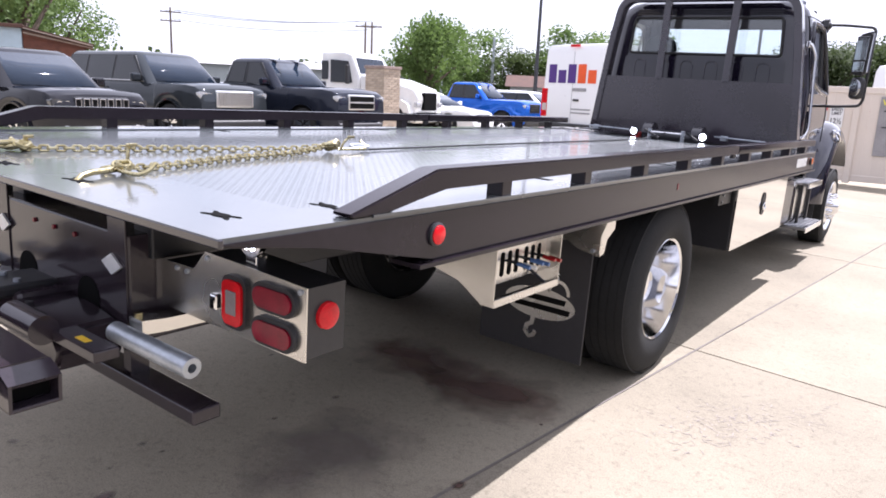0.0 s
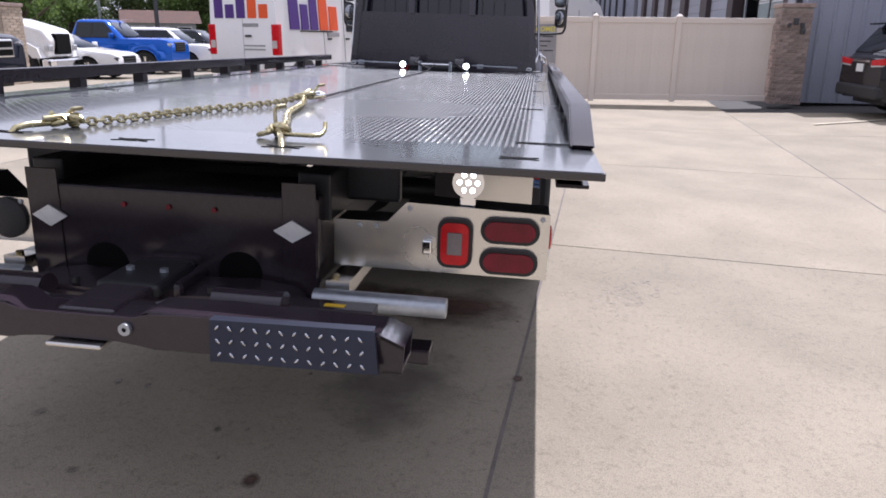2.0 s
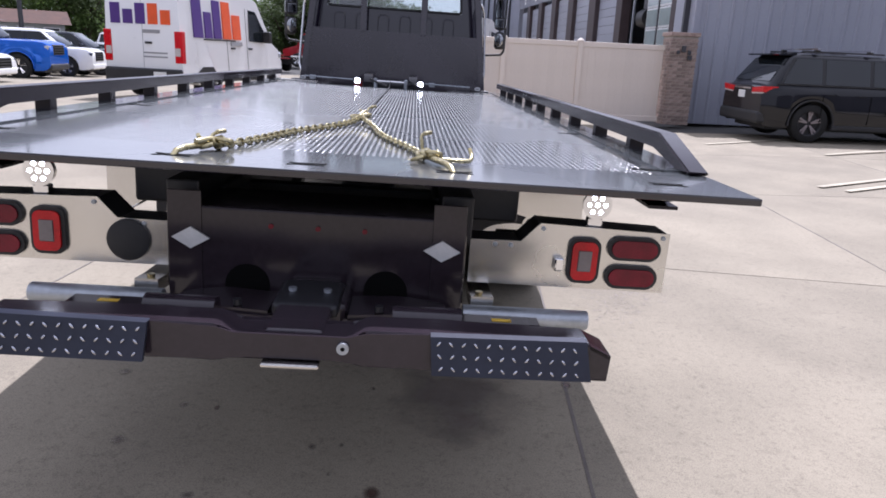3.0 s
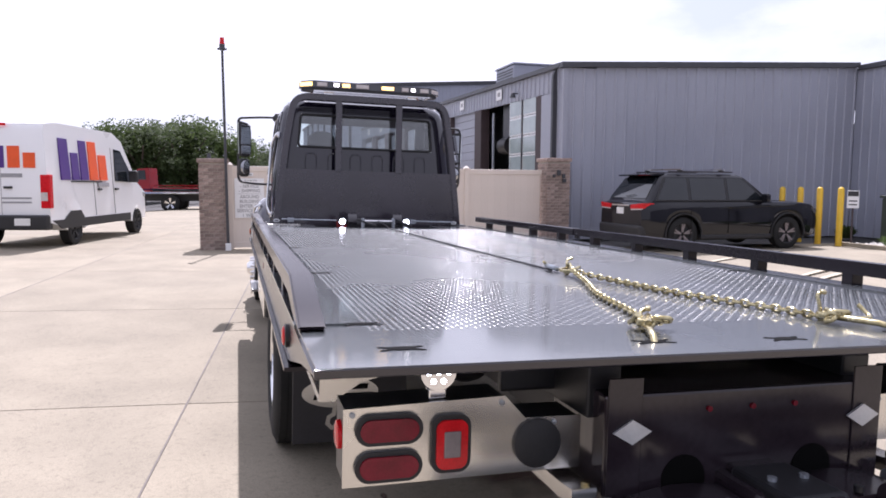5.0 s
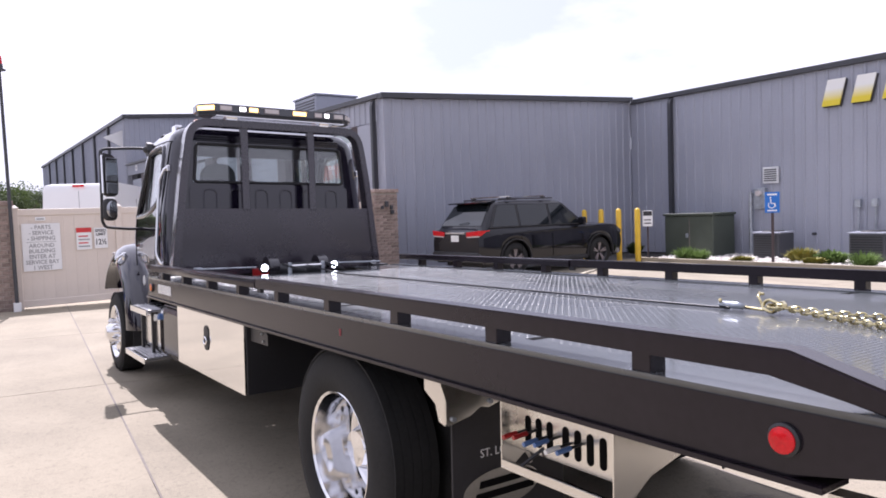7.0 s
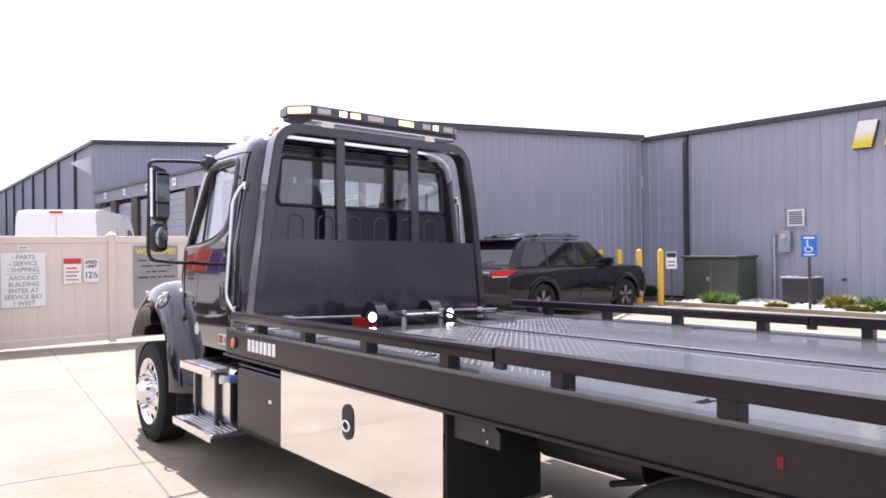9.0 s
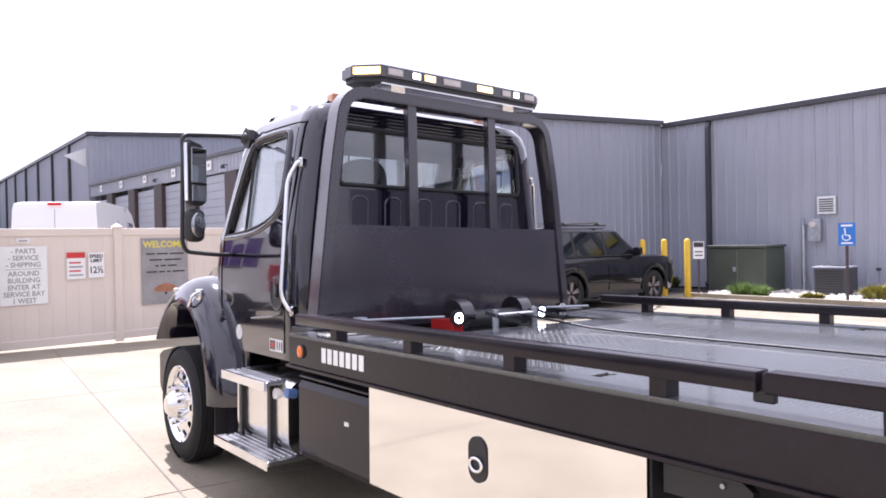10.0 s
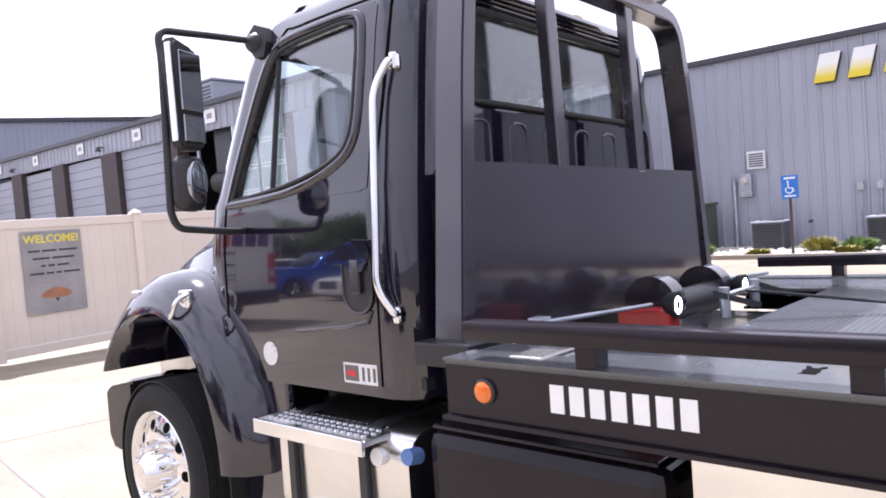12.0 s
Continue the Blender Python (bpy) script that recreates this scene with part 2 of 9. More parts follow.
FADEDPAINT = mat("faded_white_line_paint", (0.43, 0.385, 0.29), 0.8, 0, 0.2, 3, 40, 0.2, 0.002)
WETOIL = soak_mat("wet_brown_oil_soak", (0.12, 0.07, 0.055), 0.5, 0.85)
DRYOIL = soak_mat("dry_faded_soak", (0.17, 0.14, 0.12), 0.8, 0.6)
LINER = mat("grey_cab_lining", (0.10, 0.10, 0.11), 0.85, 0, 0.15, 4, 60, 0.2, 0.002)
STAINSOFT = mat("faded_stain", (0.27, 0.235, 0.21), 0.8, 0, 0.3, 6, 40, 0.3, 0.003)
SIDING = mat("grey_blue_metal_siding", (0.33, 0.345, 0.405), 0.42, 0.0, 0.09, 0.5, 20, 0.05, 0.002, piece=0.03)
# trim colour, also used for the sheet that darkens the open bay
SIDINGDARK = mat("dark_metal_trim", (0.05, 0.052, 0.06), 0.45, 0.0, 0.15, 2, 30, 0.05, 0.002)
VINYL = mat("beige_vinyl_fence", (0.70, 0.62, 0.545), 0.5, 0, 0.06, 1.2, 40, 0.06, 0.002, piece=0.02)
BRICKM = mat("brown_brick", (0.25, 0.170, 0.150), 0.85, 0, 0.3, 12, 90, 0.5, 0.004, second=(0.36, 0.285, 0.245), piece=0.28)
PALEBRICK = mat("pale_tan_brick", (0.44, 0.36, 0.28), 0.85, 0, 0.2, 12, 90, 0.5, 0.004, piece=0.15)
MORTAR = mat("grey_mortar", (0.36, 0.32, 0.28), 0.9, 0, 0.15, 8, 80, 0.4, 0.004)
YELLOW = mat("yellow_bollard_paint", (0.72, 0.46, 0.03), 0.45, 0, 0.12, 4, 40, 0.1, 0.002)
GREENBOX = mat("olive_green_cabinet_paint", (0.058, 0.070, 0.055), 0.5, 0, 0.15, 2, 40, 0.08, 0.002)
GRAVEL = mat("pale_river_gravel", (0.55, 0.52, 0.48), 0.85, 0, 0.25, 9, 40, 0.5, 0.02)
LEAF = mat("green_foliage", (0.085, 0.155, 0.036), 0.6, 0, 0.45, 0.8, 5, 0.0, 0.01, second=(0.20, 0.29, 0.085), spec=0.25)
LEAFDARK = mat("dark_foliage", (0.05, 0.085, 0.028), 0.65, 0, 0.45, 0.8, 5, 0.0, 0.01, second=(0.12, 0.16, 0.055), spec=0.25)


def sunlit_leaf(m):
    """Lets part of the light through the leaf."""
    n, l = m.node_tree.nodes, m.node_tree.links
    b = n["Principled BSDF"]
    thin, blend = n.new("ShaderNodeBsdfTranslucent"), n.new("ShaderNodeMixShader")
    l.new(b.inputs["Base Color"].links[0].from_socket, thin.inputs["Color"])
    blend.inputs[0].default_value = 0.45
    l.new(b.outputs[0], blend.inputs[1])
    l.new(thin.outputs[0], blend.inputs[2])
    l.new(blend.outputs[0], n["Material Output"].inputs["Surface"])


sunlit_leaf(LEAF)
sunlit_leaf(LEAFDARK)
BARK = mat("bark", (0.10, 0.075, 0.055), 0.9, 0, 0.35, 5, 40, 0.6, 0.02)
SHRUB = mat("yellow_green_shrub", (0.16, 0.20, 0.04), 0.7, 0, 0.4, 6, 30, 0.0, 0.01, second=(0.36, 0.30, 0.06))
WOODPOLE = mat("weathered_pole_wood", (0.17, 0.13, 0.10), 0.85, 0, 0.3, 6, 60, 0.4, 0.004)
SIGNWHITE = mat("white_sign_sheet", (0.80, 0.80, 0.80), 0.45, 0, 0.05, 3, 40, 0.02, 0.001)
SIGNGREY = mat("grey_brushed_sign", (0.30, 0.29, 0.30), 0.4, 0.2, 0.25, 2.5, 30, 0.05, 0.001)
SIGNBLUE = mat("blue_sign_sheet", (0.02, 0.16, 0.55), 0.4, 0, 0.1, 5, 40, 0.02, 0.001)
SIGNRED = mat("red_sign_band", (0.6, 0.04, 0.04), 0.45, 0, 0.1, 5, 40, 0.02, 0.001)
SIGNYELLOW = mat("yellow_sign_band", (0.72, 0.62, 0.08), 0.45, 0, 0.1, 5, 40, 0.02, 0.001)
INK = mat("black_ink", (0.03, 0.03, 0.035), 0.5, 0, 0.2, 10, 60, 0.0, 0.001)
GREYINK = mat("grey_ink", (0.30, 0.30, 0.31), 0.5, 0, 0.1, 10, 60, 0.0, 0.001)
VANWHITE = mat("white_van_paint", (0.80, 0.80, 0.80), 0.3, 0, 0.03, 1, 30, 0.01, 0.001, coat=0.6)
PURPLE = mat("purple_graphic_vinyl", (0.075, 0.028, 0.20), 0.35, 0, 0.08, 5, 50, 0.0, 0.001)
ORANGE = mat("orange_red_graphic_vinyl", (0.78, 0.10, 0.015), 0.35, 0, 0.08, 5, 50, 0.0, 0.001)


# ---- building blocks ----
def part(name, bm, material, parent=None, label="", smooth=None, kind=""):
    """Links a bmesh as one mesh object under a thing or a part. smooth: the angle in degrees below which edges shade smoothly."""
    bmesh.ops.recalc_face_normals(bm, faces=bm.faces)
    me = bpy.data.meshes.new(name)
    bm.to_mesh(me)
    bm.free()
    me.materials.append(material)
    if smooth is not None:
        me.polygons.foreach_set("use_smooth", [True] * len(me.polygons))
        me.set_sharp_from_angle(angle=radians(smooth))
    ob = new(name, me)
    ob.parent = parent
    return tagged(ob, label, kind=kind)


def thing(name, label, category, group="", kind="", m=None):
    ob = new(name)
    ob.empty_display_size = 0.1
    if m is not None:
        ob.matrix_world = m
    return tagged(ob, label, category, group, kind)


def box(bm, lo, hi, bevel=0.0, seg=2):
    """An upright block between two corners."""
    lo, hi = Vector(lo), Vector(hi)
    g = bmesh.ops.create_cube(bm, size=1, matrix=Matrix.Translation((lo + hi) / 2) @ Matrix.Diagonal((*(hi - lo), 1)))
    if bevel:
        edges = list({e for v in g["verts"] for e in v.link_edges})
        bmesh.ops.bevel(bm, geom=edges, offset=bevel, segments=seg, affect="EDGES", profile=0.5)
    return bm


def rod(bm, a, b, r, r2=None, seg=14, caps=True):
    """A round bar from a to b."""
    a, b = Vector(a), Vector(b)
    d = b - a
    m = Matrix.Translation((a + b) / 2) @ d.to_track_quat("Z", "Y").to_matrix().to_4x4()
    bmesh.ops.create_cone(bm, cap_ends=caps, segments=seg, radius1=r, radius2=r if r2 is None else r2, depth=d.length, matrix=m)
    return bm


def bar(bm, a, b, w, h, up=(0, 0, 1), bevel=0.0):
    """A rectangular bar from a to b: w across, h along up."""
    a, b, up = Vector(a), Vector(b), Vector(up)
    y = (b - a).normalized()
    x = y.cross(up).normalized()
    z = x.cross(y)
    m = Matrix((x, y, z)).transposed().to_4x4()
    m.translation = (a + b) / 2
    g = bmesh.ops.create_cube(bm, size=1, matrix=m @ Matrix.Diagonal((w, (b - a).length, h, 1)))
    if bevel:
        edges = list({e for v in g["verts"] for e in v.link_edges})
        bmesh.ops.bevel(bm, geom=edges, offset=bevel, segments=2, affect="EDGES", profile=0.5)
    return bm


def sweep(bm, pts, r, seg=10, flat=None):
    """A round (or with flat=(w, h), rectangular) tube along a line of points."""
    pts = [Vector(p) for p in pts]
    rings, side = [], None
    for i, p in enumerate(pts):
        d = (pts[min(i + 1, len(pts) - 1)] - pts[max(i - 1, 0)]).normalized()
        side = (side - d * side.dot(d)).normalized() if side else d.orthogonal().normalized()
        if flat and i == 0:
            side = d.cross(Vector((0, 1, 0))).normalized() if abs(d.y) < 0.9 else Vector((1, 0, 0))
        up = d.cross(side)
        if flat:
            w, h = flat[0] / 2, flat[1] / 2
            offs = [side * w + up * h, -side * w + up * h, -side * w - up * h, side * w - up * h]
        else:
            offs = [side * (r * math.cos(2 * math.pi * k / seg)) + up * (r * math.sin(2 * math.pi * k / seg)) for k in range(seg)]
        rings.append([bm.verts.new(p + o) for o in offs])
    for a, b in zip(rings, rings[1:]):
        for k in range(len(a)):
            bm.faces.new((a[k], a[(k + 1) % len(a)], b[(k + 1) % len(a)], b[k]))
    bm.faces.new(rings[0][::-1])
    bm.faces.new(rings[-1])
    return bm


def arc(pts, r=0.08, n=6):
    """A line of points with its corners rounded."""
    pts = [Vector(p) for p in pts]
    out = [pts[0]]
    for a, b, c in zip(pts, pts[1:], pts[2:]):
        d1, d2 = (a - b), (c - b)
        k = min(r, d1.length * 0.48, d2.length * 0.48)
        p, q = b + d1.normalized() * k, b + d2.normalized() * k
        out += [p.lerp(b, t).lerp(b.lerp(q, t), t) for t in [i / n for i in range(n + 1)]]
    return out + [pts[-1]]


def prism(bm, outline, axis, lo, hi, width=None):
    """A flat outline, given in the two other axes in xyz order, pushed along axis from lo to hi. width(p): scales lo and hi at that point."""
    def at(p, v):
        s = v * (width(p) if width else 1)
        return {"x": (s, p[0], p[1]), "y": (p[0], s, p[1]), "z": (p[0], p[1], s)}[axis]
    a = [bm.verts.new(at(p, lo)) for p in outline]
    b = [bm.verts.new(at(p, hi)) for p in outline]
    n = len(a)
    faces = [bm.faces.new(a[::-1]), bm.faces.new(b)]
    for k in range(n):
        faces.append(bm.faces.new((a[k], a[(k + 1) % n], b[(k + 1) % n], b[k])))
    return a, b


def lathe(bm, profile, seg=32, centre=(0, 0, 0), axis="x", caps=True):
    """A profile of (along, radius) turned round an axis."""
    rings = []
    for s, r in profile:
        ring = []
        for k in range(seg):
            c, d = math.cos(2 * math.pi * k / seg) * r, math.sin(2 * math.pi * k / seg) * r
            v = {"x": (s, c, d), "y": (c, s, d), "z": (c, d, s)}[axis]
            ring.append(bm.verts.new(Vector(v) + Vector(centre)))
        rings.append(ring)
    for a, b in zip(rings, rings[1:]):
        for k in range(seg):
            bm.faces.new((a[k], a[(k + 1) % seg], b[(k + 1) % seg], b[k]))
    for ring, r in ((rings[0], profile[0][1]), (rings[-1], profile[-1][1])):
        if r > 1e-3 and caps:
            bm.faces.new(ring)
    return bm


def stadium(cx, cz, w, h, n=8):
    """An outline with round ends or corners, w wide and h high."""
    r = min(w, h) / 2
    out = []
    for qx, qz, a0 in ((1, 1, 0), (-1, 1, 90), (-1, -1, 180), (1, -1, 270)):
        for k in range(n + 1):
            a = radians(a0 + 90 * k / n)
            out.append((cx + qx * (w / 2 - r) + r * math.cos(a), cz + qz * (h / 2 - r) + r * math.sin(a)))
    return out


def rounded(cx, cz, w, h, r, n=4):
    out = []
    for qx, qz, a0 in ((1, 1, 0), (-1, 1, 90), (-1, -1, 180), (1, -1, 270)):
        for k in range(n + 1):
            a = radians(a0 + 90 * k / n)
            out.append((cx + qx * (w / 2 - r) + r * math.cos(a), cz + qz * (h / 2 - r) + r * math.sin(a)))
    return out


B = bmesh.new


def prism_part(outline, axis, lo, hi):
    bm = bmesh.new()
    prism(bm, outline, axis, lo, hi)
    return bm


def lettering(text, size, m, material, parent, name="lettering", bold=0.0, squeeze=1.0):
    """Words in the built-in font, as a thin mesh that stands up in its own xz plane and reads along +x."""
    cu = bpy.data.curves.new(name, "FONT")
    cu.body, cu.size, cu.align_x, cu.align_y, cu.extrude, cu.offset = text, size, "CENTER", "CENTER", 0.001, bold
    cu.resolution_u = 2
    tmp = bpy.data.objects.new(name, cu)
    scene.collection.objects.link(tmp)
    me = bpy.data.meshes.new_from_object(tmp.evaluated_get(bpy.context.evaluated_depsgraph_get()))
    bpy.data.objects.remove(tmp)
    me.transform(m @ pose(0, 0, 0, 90) @ Matrix.Diagonal((squeeze, 1, 1, 1)))
    me.materials.clear()
    me.materials.append(material)
    ob = new(name, me)
    ob.parent = parent
    return ob

# ---- ground, paving ----
LEAN = 0.0244                         # cross fall of the yard under the truck
LEANING = Matrix.Translation((-1.2, 0, 1.5)) @ Matrix.Rotation(LEAN, 4, "Y") @ Matrix.Translation((1.2, 0, -1.5))


def ground_z(x, y):
    """The yard leans gently east to a shallow drain and rises again to the workshop; the car park in the west is almost level."""
    west = min(max(0.0, -x - 3.2), 55)
    if x < -1.6:
        z = 0.0098 + 0.039 * min(max(0.0, -x - 1.6) / 3, 1) + 0.0044 * west
    elif x < 4.1:
        z = -LEAN * (x + 1.2)
    else:
        z = -LEAN * 5.3 * max(0.0, 1 - (x - 4.1) / 4.4)
    return z - 0.015 * min(max(0.0, y - 14), 46) * min(west / 6, 1)


def build_ground():
    bm = B()
    xs = [-900, -300, -120, -60, -58, -40, -20, -9.2, -4.6, -3.2, -1.6, 4.1, 8.5, 20, 60, 200, 900]
    ys = [-900, -300, -100, -40, -12, 0, 14, 20, 40, 60, 120, 300, 900]
    grid = [[bm.verts.new((x, y, max(ground_z(x, y), -1.6) - 0.055)) for x in xs] for y in ys]
    for a, b in zip(grid, grid[1:]):
        for k in range(len(xs) - 1):
            bm.faces.new((a[k], a[k + 1], b[k + 1], b[k]))
    g = part("ground", bm, ASPHALT)
    return tagged(g, "asphalt ground with pale concrete paving slabs on it", "ground", kind="structure")


ground = build_ground()
JU, JV, JA = 2.92, 3.72, radians(-4.9)    # slab sizes along x and y, and the turn of the joints
JX, JY = 1.195, 3.34                      # one crossing of joints


def build_slabs():
    ca, sa = math.cos(JA), math.sin(JA)
    for i in range(-11, 6):
        for j in range(-4, 12):
            cx, cy = JX + (i + 0.5) * JU * ca - (j + 0.5) * JV * sa, JY + (i + 0.5) * JU * sa + (j + 0.5) * JV * ca
            if cx > 12.5 or cy > 43 or (cx > 6.3 and cy > 14.2):
                continue
            bm = B()
            g = 0.004
            top, low = [], []
            for du, dv in ((-0.5, -0.5), (0.5, -0.5), (0.5, 0.5), (-0.5, 0.5)):
                u, v = du * (JU - 2 * g), dv * (JV - 2 * g)
                x, y = u * ca - v * sa, u * sa + v * ca
                z = ground_z(cx + x, cy + y)
                top.append(bm.verts.new((x * 0.998, y * 0.998, z)))
                low.append((x, y, z))
            mid = [bm.verts.new((x, y, z - 0.006)) for x, y, z in low]
            bot = [bm.verts.new((x, y, z - 0.05)) for x, y, z in low]
            bm.faces.new(top)
            for a, b in ((top, mid), (mid, bot)):
                for k in range(4):
                    bm.faces.new((a[k], a[(k + 1) % 4], b[(k + 1) % 4], b[k]))
            ob = part("paving_slab", bm, CONCRETE, ground)
            ob.location = (cx, cy, 0)


def joint_seal():
    """Dark sealant in the lengthwise joints."""
    ca, sa = math.cos(JA), math.sin(JA)
    for i in range(-3, 4):
        x0, y0 = JX + i * JU * ca, JY + i * JU * sa
        bm = B()
        a, b = Vector((x0 + sa * 16, y0 - ca * 16, 0)), Vector((x0 - sa * 12.5, y0 + ca * 12.5, 0))
        n = 60
        prev = None
        rnd = random.Random(i)
        for k in range(n + 1):
            p = a.lerp(b, k / n)
            w = 0.004 + 0.004 * rnd.random()
            q = (bm.verts.new((p.x - w, p.y, ground_z(p.x, p.y) + 0.0015)), bm.verts.new((p.x + w, p.y, ground_z(p.x, p.y) + 0.0015)))
            if prev:
                bm.faces.new((prev[0], prev[1], q[1], q[0]))
            prev = q
        tagged(part("joint_sealant", bm, SEAL), "dark sealant strip in a paving joint", "sealant", "joint sealant strips", "structure")


joint_seal()


def blot(cx, cy, rx, ry, turn=0.0, material=None):
    """A soaked stain lying on the paving."""
    bm = B()
    ca, sa = math.cos(turn), math.sin(turn)
    ring = []
    for a, b in ((-1, -1), (1, -1), (1, 1), (-1, 1)):
        x, y = cx + a * rx * ca - b * ry * sa, cy + a * rx * sa + b * ry * ca
        ring.append(bm.verts.new((x, y, ground_z(x, y) + 0.002)))
    bm.faces.new(ring)
    return tagged(part("oil_stain", bm, material or WETOIL), "brown oily stain soaked into the concrete", "stain", "stains on the paving", "structure")


# ---- walls of the workshop ----
EAVE = 4.86


def rib_panel(w, h, h1=None):
    """One metal wall sheet with four raised ribs, standing in its xz plane and facing -y."""
    bm = B()
    pts, n = [], 3
    h1 = h1 or h
    for k in range(n):
        x = w * k / n
        pts += [(x, 0.0), (x + w / n - 0.085, 0.0), (x + w / n - 0.06, -0.03), (x + w / n - 0.025, -0.03)]
    pts.append((w, 0.0))
    lo = [bm.verts.new((x, y, 0)) for x, y in pts]
    hi = [bm.verts.new((x, y, h + (h1 - h) * x / w)) for x, y in pts]
    for k in range(len(pts) - 1):
        bm.faces.new((lo[k], lo[k + 1], hi[k + 1], hi[k]))
    b0, b1 = [bm.verts.new((0, 0.08, z)) for z in (0, h)]
    c0, c1 = [bm.verts.new((w, 0.08, z)) for z in (0, h1)]
    bm.faces.new((b0, b1, c1, c0))
    bm.faces.new((lo[0], hi[0], b1, b0))
    bm.faces.new((lo[-1], c0, c1, hi[-1]))
    bm.faces.new(hi + [c1, b1])
    return bm


def ribbed_wall(name, label, start, angle, count, h, z0=0.0, w=0.92, rake=0.0):
    wall = thing(name, label, "wall", kind="structure", m=pose(*start, 0, 0, angle))
    first = part("wall_panel", rib_panel(w - 0.004, h), SIDING, wall)
    first.location = (0, 0, z0)
    for k in range(1, count):
        ob = part("wall_panel", rib_panel(w - 0.004, h + rake * k / count, h + rake * (k + 1) / count), SIDING, wall) if rake else new("wall_panel", first.data)
        ob.parent, ob.location = wall, (k * w, 0, z0)
    return wall


COR = (7.05, 16.1)      # outer corner of the workshop, beside the gate pier
INX = 16.25             # plane of the wing's wall
ribbed_wall("wall_south", "grey ribbed metal wall of the workshop", (COR[0], COR[1], 0), -2.9, 10, 4.57, rake=0.38)
ribbed_wall("wall_wing", "grey ribbed metal wall of the workshop wing", (INX, COR[1] - 0.47, 0), -90, 40, EAVE)


def edge_trim(name, label, lo, hi, material=None, category="trim"):
    return tagged(part(name, box(B(), lo, hi, 0.01), material or SIDINGDARK), label, category, kind="structure")


tagged(part("trim", bar(B(), (COR[0] - 0.12, COR[1], 4.63), (INX, COR[1] - 0.466, 5.02), 0.24, 0.14), SIDINGDARK), "dark metal rake trim above the south wall", "trim", kind="structure")
edge_trim("trim", "dark metal eave trim above the wing wall", (INX - 0.12, -20.8, EAVE), (INX + 0.12, COR[1] - 0.60, EAVE + 0.14))
tagged(part("trim", bar(B(), (COR[0], COR[1] + 0.125, 4.65), (COR[0], 47.5, 5.137), 0.24, 0.12), SIDINGDARK), "dark metal eave trim above the service bays", "trim", kind="structure")
edge_trim("trim", "grey metal corner trim", (COR[0] - 0.05, COR[1] - 0.05, 0), (COR[0] + 0.10, COR[1] + 0.06, 4.555), SIDING)


def roof_sheet(name, pts, label):
    bm = B()
    top = [bm.verts.new(p) for p in pts]
    low = [bm.verts.new((p[0], p[1], p[2] - 0.06)) for p in pts]
    bm.faces.new(top), bm.faces.new(low[::-1])
    for k in range(4):
        bm.faces.new((top[k], top[(k + 1) % 4], low[(k + 1) % 4], low[k]))
    return tagged(part(name, bm, SIDINGDARK), label, "roof", kind="structure")


roof_sheet("roof_shop", [(COR[0] + 0.125, COR[1] + 0.13, 4.62), (34, COR[1] + 0.13, 5.75), (34, 47.5, 6.2), (COR[0] + 0.125, 47.5, 5.10)], "low metal roof of the workshop")
roof_sheet("roof_wing", [(INX + 0.125, -20.8, EAVE + 0.10), (34, -20.8, EAVE + 0.35), (34, COR[1] + 0.1, EAVE + 0.35), (INX + 0.125, COR[1] + 0.1, EAVE + 0.10)], "low metal roof of the wing")
edge_trim("wall_back", "plain back wall of the workshop", (34, -20.8, 0), (34.2, 47.5, EAVE + 0.3), SIDING, "wall")
edge_trim("wall_end", "plain end wall of the wing", (INX, -21.0, 0), (34.2, -20.8, EAVE + 0.3), SIDING, "wall")


def downspout(x, y, dx, dy, drop=0.0):
    bm = B()
    sweep(bm, arc([(x + dx * 0.2, y + dy * 0.2, EAVE + 0.05 - drop), (x, y, EAVE - 0.15 - drop), (x, y, 0.18), (x - dx * 0.15, y - dy * 0.15, 0.08)], 0.08, 4), 0, flat=(0.14, 0.11))
    d = part("downspout", bm, SIDINGDARK)
    return tagged(d, "dark metal downspout on the grey wall", "downspout", "downspouts")


downspout(INX - 0.10, 14.0, 1, 0)
downspout(COR[0] - 0.08, COR[1] + 0.45, 1, 0, 0.26)
downspout(INX - 0.10, 4.4, 1, 0)


